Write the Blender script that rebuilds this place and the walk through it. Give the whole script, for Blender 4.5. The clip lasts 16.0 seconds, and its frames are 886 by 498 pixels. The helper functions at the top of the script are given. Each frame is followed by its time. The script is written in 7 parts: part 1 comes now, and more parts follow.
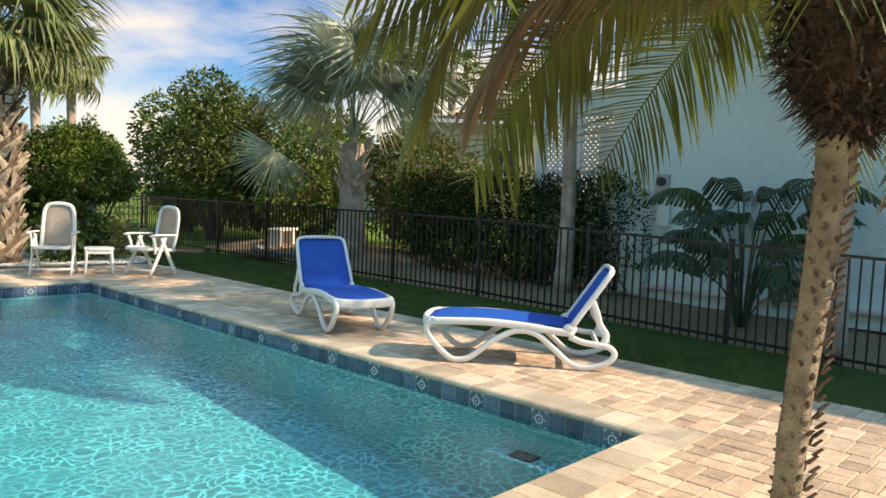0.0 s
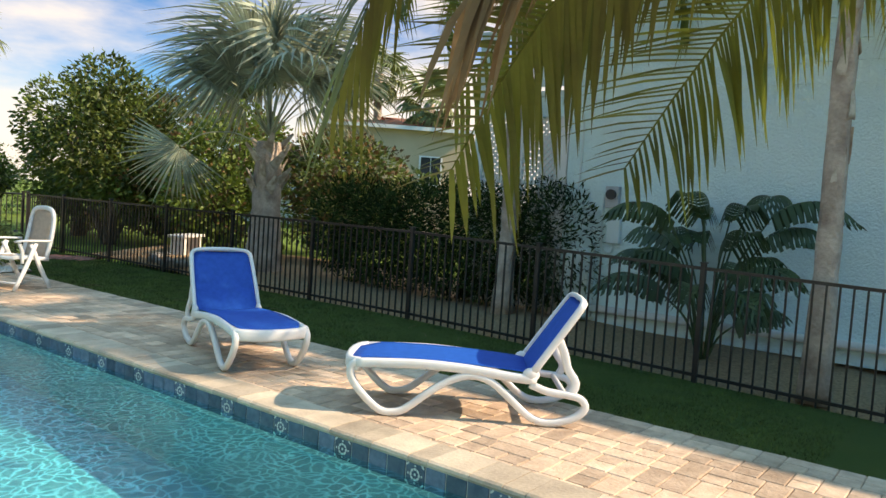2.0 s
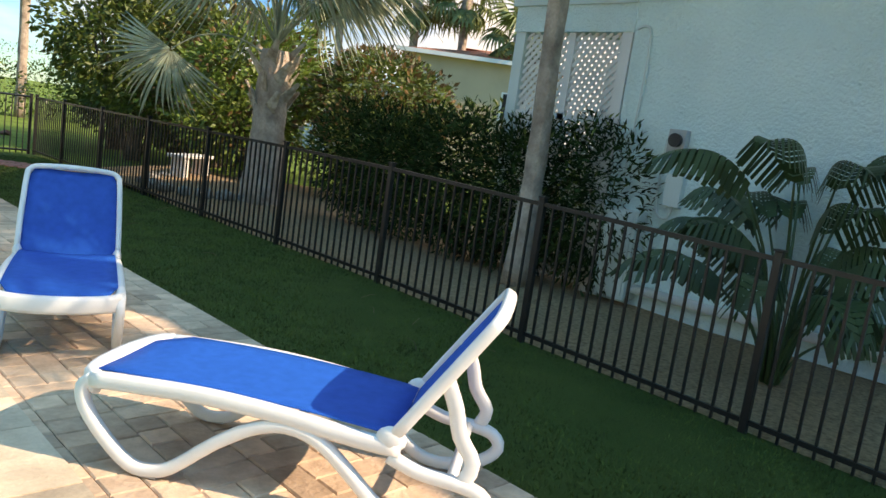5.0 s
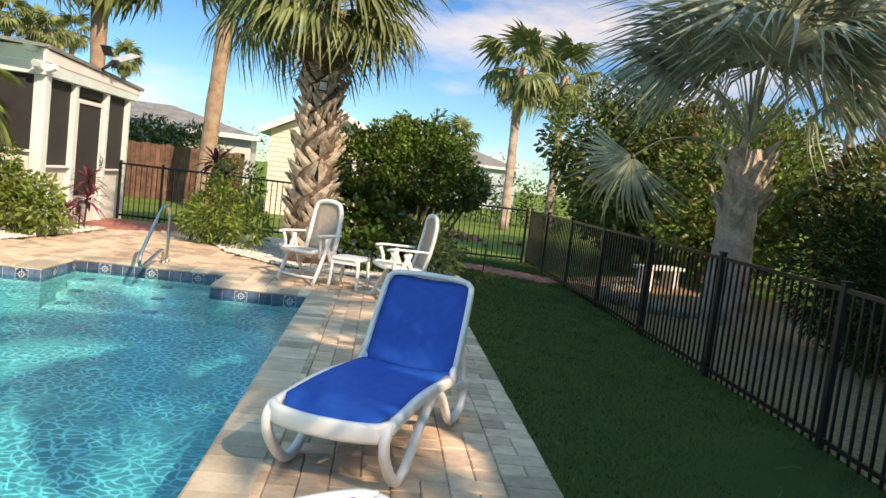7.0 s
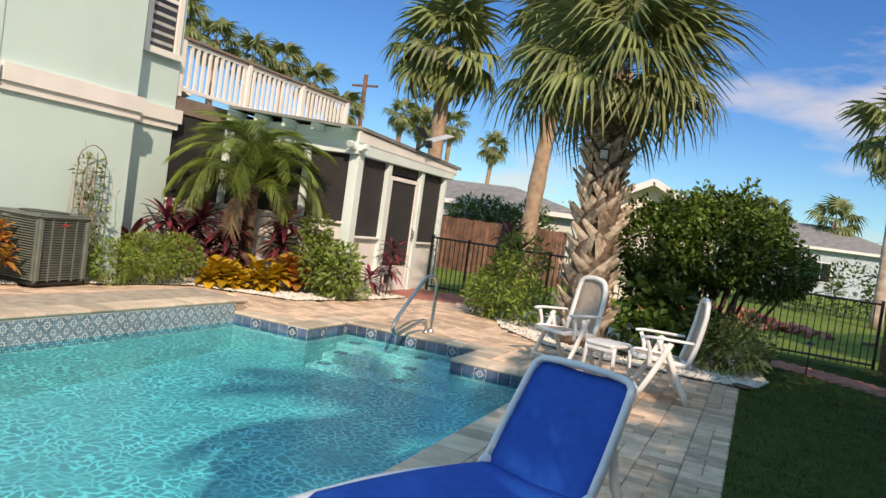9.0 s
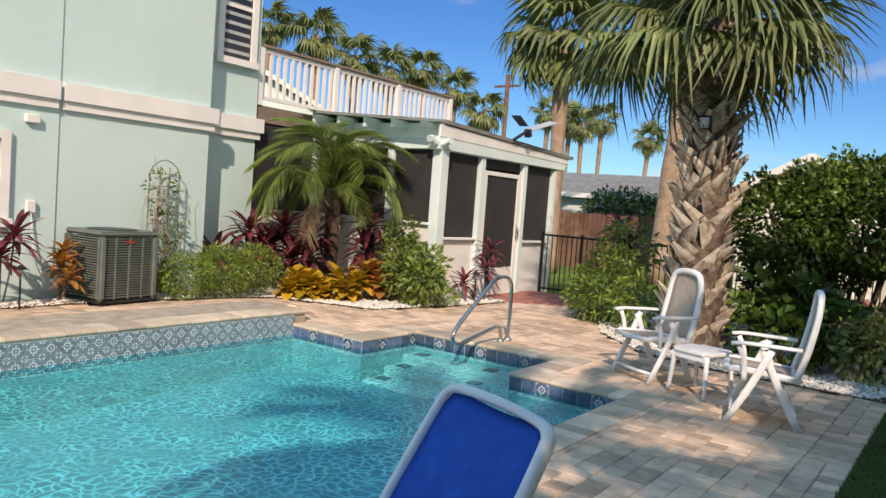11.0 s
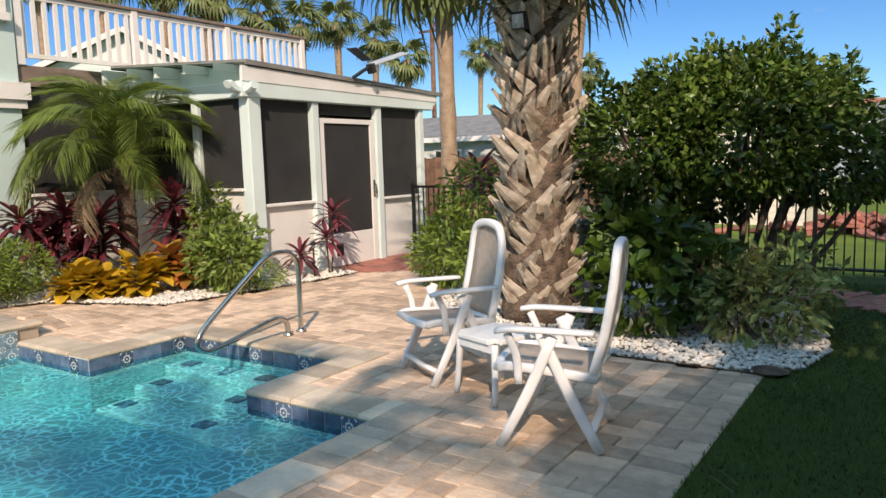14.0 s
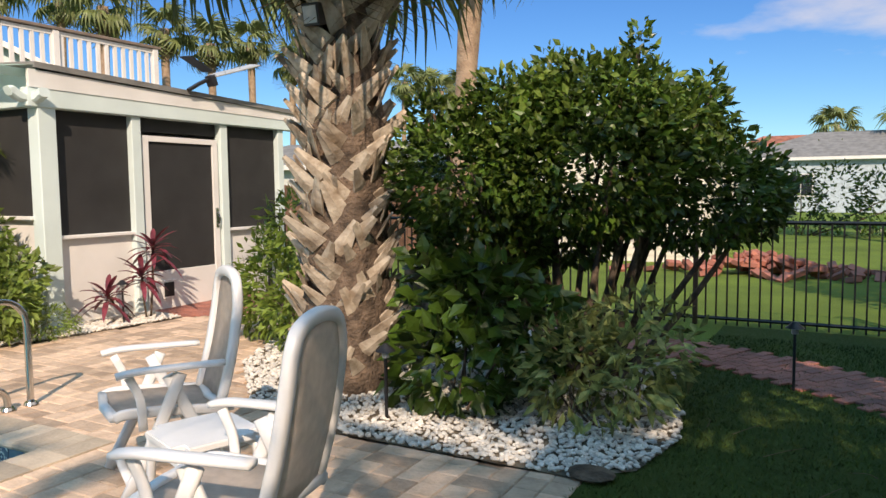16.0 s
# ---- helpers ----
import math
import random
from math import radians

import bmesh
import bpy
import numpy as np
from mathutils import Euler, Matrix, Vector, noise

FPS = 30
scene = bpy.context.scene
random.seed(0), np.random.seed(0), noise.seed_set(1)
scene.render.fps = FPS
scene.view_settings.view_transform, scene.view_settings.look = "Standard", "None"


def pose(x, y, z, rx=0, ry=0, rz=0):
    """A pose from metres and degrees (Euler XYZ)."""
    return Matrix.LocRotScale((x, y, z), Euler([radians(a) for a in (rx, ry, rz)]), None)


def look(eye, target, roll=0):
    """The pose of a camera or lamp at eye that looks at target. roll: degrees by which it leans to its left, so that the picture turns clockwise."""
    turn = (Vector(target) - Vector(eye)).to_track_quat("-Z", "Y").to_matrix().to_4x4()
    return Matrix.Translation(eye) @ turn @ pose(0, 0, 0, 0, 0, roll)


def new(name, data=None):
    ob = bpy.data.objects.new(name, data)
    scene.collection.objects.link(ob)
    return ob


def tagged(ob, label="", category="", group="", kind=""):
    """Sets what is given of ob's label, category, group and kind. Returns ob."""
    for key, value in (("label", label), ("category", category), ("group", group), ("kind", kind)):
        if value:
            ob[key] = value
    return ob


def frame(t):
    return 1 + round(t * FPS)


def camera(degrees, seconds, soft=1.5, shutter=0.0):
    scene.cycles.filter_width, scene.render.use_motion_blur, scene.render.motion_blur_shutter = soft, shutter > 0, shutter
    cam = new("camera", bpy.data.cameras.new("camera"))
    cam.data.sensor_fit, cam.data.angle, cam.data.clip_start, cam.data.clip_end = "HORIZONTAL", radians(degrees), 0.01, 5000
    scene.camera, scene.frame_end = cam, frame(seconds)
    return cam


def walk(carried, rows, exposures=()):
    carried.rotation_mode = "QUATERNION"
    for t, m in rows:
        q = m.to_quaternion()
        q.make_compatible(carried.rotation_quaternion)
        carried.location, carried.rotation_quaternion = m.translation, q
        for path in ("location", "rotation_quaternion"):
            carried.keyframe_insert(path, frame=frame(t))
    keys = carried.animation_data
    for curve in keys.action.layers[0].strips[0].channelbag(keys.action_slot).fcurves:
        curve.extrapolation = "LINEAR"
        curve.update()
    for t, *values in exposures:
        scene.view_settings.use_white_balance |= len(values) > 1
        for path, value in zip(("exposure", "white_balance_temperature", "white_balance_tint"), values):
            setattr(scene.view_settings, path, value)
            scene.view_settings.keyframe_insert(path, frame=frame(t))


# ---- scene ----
cam = camera(61.9, 16.0)
PATH = [
    (0, (0.537, 0.138, 1.502), (1.987, 1.507, 1.355), 2.3),
    (0.5, (0.629, 0.406, 1.559), (2.079, 1.776, 1.415), 2.3),
    (1, (0.893, 0.609, 1.525), (2.375, 1.948, 1.404), 2.7),
    (1.5, (1.199, 0.873, 1.518), (2.731, 2.154, 1.407), 3.4),
    (2, (1.514, 1.16, 1.497), (3.102, 2.369, 1.384), 3.9),
    (2.5, (1.919, 1.349, 1.451), (3.561, 2.482, 1.319), 4.4),
    (3, (2.35, 1.537, 1.431), (4.039, 2.596, 1.273), 5.0),
    (3.2, (2.504, 1.615, 1.437), (4.208, 2.649, 1.267), 5.5),
    (5.3, (4.419, 1.831, 1.527), (5.663, 3.362, 1.202), 8.5),
    (5.5, (4.553, 1.859, 1.542), (5.644, 3.503, 1.21), 8.2),
    (6, (4.926, 2.036, 1.554), (5.652, 3.875, 1.255), 7.6),
    (6.5, (5.361, 2.196, 1.549), (5.785, 4.136, 1.313), 7.0),
    (7, (5.699, 2.449, 1.567), (5.876, 4.433, 1.387), 6.8),
    (7.5, (6.044, 2.757, 1.584), (5.994, 4.751, 1.447), 6.9),
    (8, (6.438, 3.078, 1.598), (6.129, 5.051, 1.488), 7.2),
    (8.5, (6.599, 3.309, 1.574), (6.052, 5.231, 1.486), 7.5),
    (9, (6.844, 3.614, 1.582), (6.058, 5.451, 1.502), 7.9),
    (9.5, (7.076, 3.931, 1.573), (6.101, 5.676, 1.498), 8.0),
    (9.7, (7.051, 4.09, 1.568), (6.034, 5.81, 1.49), 7.9),
    (11.8, (7.651, 6.037, 1.622), (6.426, 7.611, 1.478), 2.4),
    (12, (7.667, 6.248, 1.604), (6.448, 7.827, 1.456), 1.7),
    (12.5, (7.749, 6.663, 1.579), (6.543, 8.248, 1.397), -0.2),
    (13, (7.742, 7.103, 1.598), (6.581, 8.718, 1.389), -0.9),
    (13.5, (7.825, 7.629, 1.589), (6.689, 9.26, 1.362), -1.5),
    (14, (7.798, 8.082, 1.577), (6.693, 9.732, 1.342), -1.7),
    (14.5, (7.826, 8.525, 1.589), (6.76, 10.202, 1.364), -1.4),
    (15, (7.858, 9.023, 1.576), (6.836, 10.73, 1.374), -1.3),
    (15.5, (7.914, 9.486, 1.57), (6.934, 11.22, 1.39), -0.9),
    (16, (8.034, 9.883, 1.558), (7.073, 11.629, 1.395), -0.6),
]
walk(cam, [(t, look(eye, target, roll)) for t, eye, target, roll in PATH],
     [(0, 0.8, 9900, 18), (3.2, 0.95, 9900, 18), (5.4, 1.05, 9900, 19), (7, 0.78, 9900, 20), (9.7, 0.38, 8800, 22), (12, 0.34, 8400, 22), (16, 0.5, 8700, 21)])

# ---- world and sun ----
SUN_DIR = Vector((0.44, -0.67, 0.60)).normalized()
sun_el = math.asin(SUN_DIR.z)
sun_az = math.atan2(SUN_DIR.x, SUN_DIR.y)
world = bpy.data.worlds.new("sky")
scene.world = world
world.use_nodes = True
wn, wl = world.node_tree.nodes, world.node_tree.links
wn.clear()
w_out = wn.new("ShaderNodeOutputWorld")
w_bg = wn.new("ShaderNodeBackground")
w_bg.inputs["Strength"].default_value = 0.17
w_sky = wn.new("ShaderNodeTexSky")
w_sky.sky_type = "NISHITA"
w_sky.sun_disc = False
w_sky.sun_elevation = sun_el
w_sky.sun_rotation = sun_az
w_sky.air_density, w_sky.dust_density, w_sky.ozone_density = 1.0, 0.1, 3.0
# clouds: a soft layer, thicker toward +x
w_tc = wn.new("ShaderNodeTexCoord")
w_sep = wn.new("ShaderNodeSeparateXYZ")
w_map = wn.new("ShaderNodeMapping")
w_map.inputs["Scale"].default_value = (1.0, 1.0, 3.2)
w_noise = wn.new("ShaderNodeTexNoise")
w_noise.inputs["Scale"].default_value = 2.6
w_noise.inputs["Detail"].default_value = 9.0
w_noise.inputs["Roughness"].default_value = 0.55
w_bias = wn.new("ShaderNodeMath")
w_bias.operation = "ADD"
w_lean = wn.new("ShaderNodeVectorMath")
w_lean.operation = "DOT_PRODUCT"
w_lean.inputs[1].default_value = (0.30, 0.03, 0.0)
w_ramp = wn.new("ShaderNodeMapRange")
w_ramp.inputs["From Min"].default_value = 0.53
w_ramp.inputs["From Max"].default_value = 0.74
w_mix = wn.new("ShaderNodeMixRGB")
w_mix.inputs["Color2"].default_value = (3.3, 3.6, 4.0, 1)
wl.new(w_tc.outputs["Generated"], w_map.inputs["Vector"])
wl.new(w_map.outputs[0], w_noise.inputs["Vector"])
wl.new(w_tc.outputs["Generated"], w_sep.inputs[0])
wl.new(w_tc.outputs["Generated"], w_lean.inputs[0])
wl.new(w_lean.outputs["Value"], w_bias.inputs[0])
wl.new(w_noise.outputs["Fac"], w_bias.inputs[1])
wl.new(w_bias.outputs[0], w_ramp.inputs["Value"])
wl.new(w_ramp.outputs[0], w_mix.inputs["Fac"])
w_sat = wn.new("ShaderNodeHueSaturation")
w_sat.inputs["Saturation"].default_value = 1.3
wl.new(w_sky.outputs[0], w_sat.inputs["Color"])
# clear dry air: deep blue low down, bright overhead
w_low = wn.new("ShaderNodeMapRange")
w_low.inputs["From Min"].default_value = 0.36
w_low.inputs["From Max"].default_value = 0.85
w_tint = wn.new("ShaderNodeMixRGB")
w_tint.inputs["Color1"].default_value = (0.24, 0.45, 0.66, 1)
w_tint.inputs["Color2"].default_value = (3.6, 3.0, 2.2, 1)
w_mul = wn.new("ShaderNodeMixRGB")
w_mul.blend_type = "MULTIPLY"
w_mul.inputs["Fac"].default_value = 1.0
wl.new(w_sep.outputs[2], w_low.inputs["Value"])
wl.new(w_low.outputs[0], w_tint.inputs["Fac"])
wl.new(w_sat.outputs[0], w_mul.inputs["Color1"])
wl.new(w_tint.outputs[0], w_mul.inputs["Color2"])
wl.new(w_mul.outputs[0], w_mix.inputs["Color1"])
wl.new(w_mix.outputs[0], w_bg.inputs["Color"])
wl.new(w_bg.outputs[0], w_out.inputs["Surface"])

sun = new("sun", bpy.data.lights.new("sun", "SUN"))
sun.data.energy = 3.3
sun.data.angle = radians(0.55)
sun.data.color = (1.0, 0.96, 0.90)
sun.matrix_world = look(SUN_DIR * 60, (0, 0, 0))


# ---- materials ----
def mat(name, col, rough=0.6, metal=0.0, var=0.15, scale=6.0, bump=0.15, bscale=60.0, col2=None, spec=0.5,
        rand=0.0, isl=0.0, trans=0.0, stain=0.0, bdist=0.01):
    """Principled material: two noise scales of colour variation, fine bump, object and island variation."""
    m = bpy.data.materials.new(name)
    m.use_nodes = True
    n, l = m.node_tree.nodes, m.node_tree.links
    b = n["Principled BSDF"]
    b.inputs["Roughness"].default_value = rough
    b.inputs["Metallic"].default_value = metal
    b.inputs["Specular IOR Level"].default_value = spec
    tc = n.new("ShaderNodeTexCoord")
    geo = n.new("ShaderNodeNewGeometry")
    big = n.new("ShaderNodeTexNoise")
    big.inputs["Scale"].default_value = scale
    big.inputs["Detail"].default_value = 6
    fine = n.new("ShaderNodeTexNoise")
    fine.inputs["Scale"].default_value = bscale
    fine.inputs["Detail"].default_value = 4
    l.new(geo.outputs["Position"], big.inputs["Vector"])
    l.new(geo.outputs["Position"], fine.inputs["Vector"])
    c2 = col2 or tuple(c * (1 - 2 * var) for c in col)
    mix = n.new("ShaderNodeMixRGB")
    mix.inputs["Color1"].default_value = (*c2, 1)
    mix.inputs["Color2"].default_value = (*col, 1)
    rng = n.new("ShaderNodeMapRange")
    rng.inputs["From Min"].default_value, rng.inputs["From Max"].default_value = 0.3, 0.65
    l.new(big.outputs["Fac"], rng.inputs["Value"])
    l.new(rng.outputs[0], mix.inputs["Fac"])
    hsv = n.new("ShaderNodeHueSaturation")
    l.new(mix.outputs[0], hsv.inputs["Color"])
    val = n.new("ShaderNodeMath")
    val.operation = "MULTIPLY_ADD"
    val.inputs[1].default_value = var
    val.inputs[2].default_value = 1 - var / 2
    l.new(fine.outputs["Fac"], val.inputs[0])
    last = val
    for amount, source in ((rand, "obj"), (isl, "isl")):
        if amount:
            if source == "obj":
                info = n.new("ShaderNodeObjectInfo")
                sock = info.outputs["Random"]
            else:
                sock = geo.outputs["Random Per Island"]
            mm = n.new("ShaderNodeMath")
            mm.operation = "MULTIPLY_ADD"
            mm.inputs[1].default_value = 2 * amount
            l.new(sock, mm.inputs[0])
            sub = n.new("ShaderNodeMath")
            sub.operation = "SUBTRACT"
            l.new(last.outputs[0], sub.inputs[0])
            sub.inputs[1].default_value = amount
            l.new(sub.outputs[0], mm.inputs[2])
            last = mm
    l.new(last.outputs[0], hsv.inputs["Value"])
    col_out = hsv.outputs[0]
    if stain:
        st = n.new("ShaderNodeTexNoise")
        st.inputs["Scale"].default_value = 1.1
        st.inputs["Detail"].default_value = 8
        l.new(geo.outputs["Position"], st.inputs["Vector"])
        sr = n.new("ShaderNodeMapRange")
        sr.inputs["From Min"].default_value, sr.inputs["From Max"].default_value = 0.5, 0.75
        sr.inputs["To Max"].default_value = stain
        l.new(st.outputs["Fac"], sr.inputs["Value"])
        sm = n.new("ShaderNodeMixRGB")
        sm.blend_type = "MULTIPLY"
        sm.inputs["Color2"].default_value = (0.5, 0.46, 0.38, 1)
        l.new(sr.outputs[0], sm.inputs["Fac"])
        l.new(col_out, sm.inputs["Color1"])
        col_out = sm.outputs[0]
    l.new(col_out, b.inputs["Base Color"])
    if bump:
        bp = n.new("ShaderNodeBump")
        bp.inputs["Strength"].default_value = bump
        bp.inputs["Distance"].default_value = bdist
        l.new(fine.outputs["Fac"], bp.inputs["Height"])
        l.new(bp.outputs[0], b.inputs["Normal"])
    if trans:
        tr = n.new("ShaderNodeBsdfTranslucent")
        l.new(col_out, tr.inputs["Color"])
        ms = n.new("ShaderNodeMixShader")
        ms.inputs[0].default_value = trans
        l.new(b.outputs[0], ms.inputs[1])
        l.new(tr.outputs[0], ms.inputs[2])
        l.new(ms.outputs[0], n["Material Output"].inputs["Surface"])
    return m


PAVER = mat("tumbled_paver", (0.53, 0.385, 0.28), 0.85, var=0.35, scale=9.0, bump=0.8, bscale=38, col2=(0.40, 0.28, 0.20), rand=0.38, isl=0.38, stain=0.5)
COPING = mat("coping_stone", (0.60, 0.49, 0.37), 0.75, var=0.3, scale=5.0, bump=0.5, bscale=40, col2=(0.46, 0.37, 0.28), rand=0.3, stain=0.5)
SAND = mat("joint_sand", (0.43, 0.36, 0.28), 0.9, var=0.2, bump=0.4)
TILE_BLUE = mat("glazed_blue_tile", (0.10, 0.145, 0.22), 0.22, var=0.3, scale=14, bump=0.05, col2=(0.05, 0.08, 0.14), rand=0.4)
TILE_PALE = mat("glazed_pale_tile", (0.17, 0.27, 0.33), 0.2, var=0.2, scale=14, bump=0.05, rand=0.1)
TILE_WHITE = mat("tile_motif_white", (0.62, 0.66, 0.66), 0.25, var=0.1, bump=0.03)
GROUT = mat("grout", (0.60, 0.61, 0.58), 0.85, var=0.1)
PLASTER = mat("pool_plaster", (0.14, 0.47, 0.47), 0.7, var=0.15, scale=3, bump=0.2, bscale=30, col2=(0.12, 0.40, 0.42))
PLASTER_PALE = mat("pale_plaster", (0.50, 0.62, 0.58), 0.7, var=0.2, scale=5, bump=0.2, bscale=30, col2=(0.44, 0.56, 0.53))
DATE_LIGHT = mat("pygmy_date_leaf", (0.18, 0.26, 0.05), 0.45, var=0.3, scale=2.5, bump=0, isl=0.25, rand=0.25, trans=0.3)
TURF = mat("artificial_turf", (0.07, 0.115, 0.025), 0.9, var=0.4, scale=1.4, bump=1.0, bscale=240, col2=(0.05, 0.10, 0.02), spec=0.2, bdist=0.02)
BLADE = mat("turf_blade", (0.085, 0.14, 0.028), 0.7, var=0.3, scale=3, bump=0, isl=0.35, spec=0.25)
LAWN = mat("lawn", (0.16, 0.24, 0.05), 0.95, var=0.35, scale=0.8, bump=1.0, bscale=70, col2=(0.11, 0.17, 0.04), spec=0.1, bdist=0.03)
MULCH = mat("bark_mulch", (0.54, 0.35, 0.20), 0.95, var=0.6, scale=26, bump=1.0, bscale=60, col2=(0.26, 0.16, 0.09), bdist=0.05)
SOIL = mat("soil", (0.24, 0.19, 0.13), 0.95, var=0.4, scale=6, bump=0.8, bscale=30)
PEBBLE = mat("white_pebble", (0.74, 0.70, 0.63), 0.75, var=0.12, isl=0.22, bump=0.2)
BRICK = mat("red_brick", (0.36, 0.13, 0.09), 0.85, var=0.3, scale=5, bump=0.5, bscale=60, col2=(0.25, 0.10, 0.08), rand=0.25, isl=0.2)
STUCCO_A = mat("aqua_stucco", (0.53, 0.70, 0.68), 0.85, var=0.05, scale=1.2, bump=0.5, bscale=80, col2=(0.50, 0.67, 0.65), stain=0.06)
STUCCO_T = mat("teal_stucco", (0.73, 0.91, 0.90), 0.85, var=0.08, scale=1.4, bump=1.0, bscale=34, col2=(0.67, 0.87, 0.87), stain=0.12, bdist=0.03)
WHITE = mat("white_paint", (0.80, 0.79, 0.76), 0.5, var=0.05, scale=2, bump=0.08, stain=0.08)
AQUA_W = mat("pale_aqua_paint", (0.66, 0.78, 0.76), 0.5, var=0.05, scale=2, bump=0.1, stain=0.08)
RESIN = mat("white_resin", (0.80, 0.80, 0.79), 0.38, var=0.05, scale=4, bump=0.04, stain=0.10)
SLING_BLUE = mat("blue_sling", (0.001, 0.115, 0.50), 0.75, var=0.08, scale=20, bump=0.2, bscale=420, trans=0.05, spec=0.08)
SLING_TAN = mat("beige_sling", (0.74, 0.65, 0.57), 0.7, var=0.08, scale=20, bump=0.25, bscale=420, trans=0.55)
BLACK = mat("black_aluminium", (0.010, 0.010, 0.011), 0.4, var=0.2, bump=0.05)
STEEL = mat("stainless_steel", (0.62, 0.61, 0.58), 0.16, metal=1.0, var=0.05, bump=0.02)
SCREEN = mat("insect_screen", (0.028, 0.028, 0.028), 0.8, var=0.15, scale=3, bump=0.3, bscale=400)
GREYROOF = mat("grey_roofing", (0.24, 0.235, 0.22), 0.85, var=0.2, scale=3, bump=0.4)
BROWNTRIM = mat("brown_trim", (0.25, 0.19, 0.15), 0.7, var=0.15, bump=0.2)
AC_GREEN = mat("grey_green_enamel", (0.13, 0.16, 0.14), 0.5, var=0.12, bump=0.05)
DARK = mat("dark_plastic", (0.02, 0.02, 0.022), 0.45, var=0.2, bump=0.05)
GREY = mat("grey_box_paint", (0.45, 0.47, 0.47), 0.5, var=0.1, bump=0.05)
BOOT = mat("palm_boot", (0.58, 0.50, 0.40), 0.9, var=0.3, scale=9, bump=0.7, bscale=50, col2=(0.26, 0.19, 0.13), rand=0.22)
TRUNKFIB = mat("palm_fibre", (0.20, 0.14, 0.10), 0.95, var=0.4, scale=9, bump=1.0, bscale=40, bdist=0.03)
CROWNFIB = mat("dark_crown_fibre", (0.13, 0.08, 0.055), 0.95, var=0.5, scale=14, bump=1.0, bscale=60, col2=(0.06, 0.035, 0.025), isl=0.5, bdist=0.03)
STUBBLE = mat("stubbled_trunk", (0.40, 0.33, 0.24), 0.92, var=0.6, scale=11, bump=1.0, bscale=90, col2=(0.20, 0.15, 0.10), bdist=0.02)
TRUNKGREY = mat("grey_palm_trunk", (0.52, 0.42, 0.34), 0.9, var=0.6, scale=4, bump=0.8, bscale=26, col2=(0.26, 0.19, 0.15), bdist=0.03)
TRUNKTAN = mat("tan_palm_trunk", (0.40, 0.29, 0.20), 0.9, var=0.3, scale=5, bump=0.8, bscale=22, col2=(0.27, 0.18, 0.12), bdist=0.03)
BARK = mat("bark", (0.16, 0.115, 0.08), 0.9, var=0.35, scale=10, bump=0.8, bscale=40, bdist=0.02)
FAN_GREEN = mat("sabal_leaf", (0.21, 0.26, 0.09), 0.5, var=0.25, scale=3, bump=0, isl=0.2, rand=0.2, trans=0.22)
FAN_GREY = mat("silver_palm_leaf", (0.37, 0.42, 0.30), 0.42, var=0.25, scale=3, bump=0, isl=0.2, rand=0.2, trans=0.2)
FAN_DEAD = mat("dry_palm_leaf", (0.26, 0.19, 0.11), 0.85, var=0.3, scale=3, bump=0, isl=0.25, rand=0.2, trans=0.2)
DATE_GREEN = mat("date_palm_leaf", (0.16, 0.20, 0.035), 0.45, var=0.3, scale=2.5, bump=0, isl=0.25, rand=0.25, trans=0.3)
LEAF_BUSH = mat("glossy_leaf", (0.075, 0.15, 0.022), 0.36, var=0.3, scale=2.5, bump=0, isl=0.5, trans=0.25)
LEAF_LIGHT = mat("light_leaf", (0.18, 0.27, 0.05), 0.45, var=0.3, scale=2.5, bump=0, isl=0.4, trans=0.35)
LEAF_DARK = mat("podocarpus_leaf", (0.034, 0.072, 0.022), 0.75, var=0.3, scale=2.5, bump=0, isl=0.5, trans=0.15, spec=0.1)
LEAF_TREE = mat("tree_leaf", (0.15, 0.21, 0.045), 0.5, var=0.35, scale=1.0, bump=0, isl=0.4, trans=0.3)
LEAF_AUTUMN = mat("rusty_leaf", (0.22, 0.13, 0.05), 0.6, var=0.35, scale=1.0, bump=0, isl=0.4, trans=0.3)
LEAF_BOP = mat("strelitzia_leaf", (0.05, 0.105, 0.04), 0.45, var=0.25, scale=4, bump=0.1, rand=0.15, trans=0.12)
LEAF_RED = mat("cordyline_leaf", (0.24, 0.04, 0.06), 0.4, var=0.35, scale=8, bump=0, isl=0.35, trans=0.25, col2=(0.06, 0.025, 0.03))
LEAF_YELLOW = mat("croton_leaf", (0.62, 0.36, 0.03), 0.4, var=0.3, scale=9, bump=0, isl=0.3, trans=0.3, col2=(0.30, 0.24, 0.03))
LEAF_ORANGE = mat("orange_croton_leaf", (0.55, 0.16, 0.05), 0.4, var=0.3, scale=9, bump=0, isl=0.35, trans=0.3, col2=(0.25, 0.22, 0.04))
FERN = mat("fern_leaf", (0.23, 0.34, 0.06), 0.5, var=0.3, scale=3, bump=0, isl=0.35, trans=0.35)
SIDING = mat("cream_siding", (0.82, 0.77, 0.66), 0.6, var=0.06, scale=1, bump=0.08)
SIDING_W = mat("white_siding", (0.62, 0.65, 0.62), 0.6, var=0.06, scale=1, bump=0.08)
WOOD = mat("fence_wood", (0.25, 0.13, 0.085), 0.85, var=0.3, scale=4, bump=0.4, bscale=30, rand=0.2, isl=0.2)
TANWALL = mat("tan_stucco", (0.55, 0.42, 0.28), 0.85, var=0.06, scale=1, bump=0.2)
REDROOF = mat("clay_roof_tile", (0.42, 0.15, 0.09), 0.8, var=0.3, scale=2, bump=0.5, bscale=8, rand=0.2, isl=0.2)
GLASS = mat("window_glass", (0.02, 0.025, 0.03), 0.05, var=0.1, bump=0)
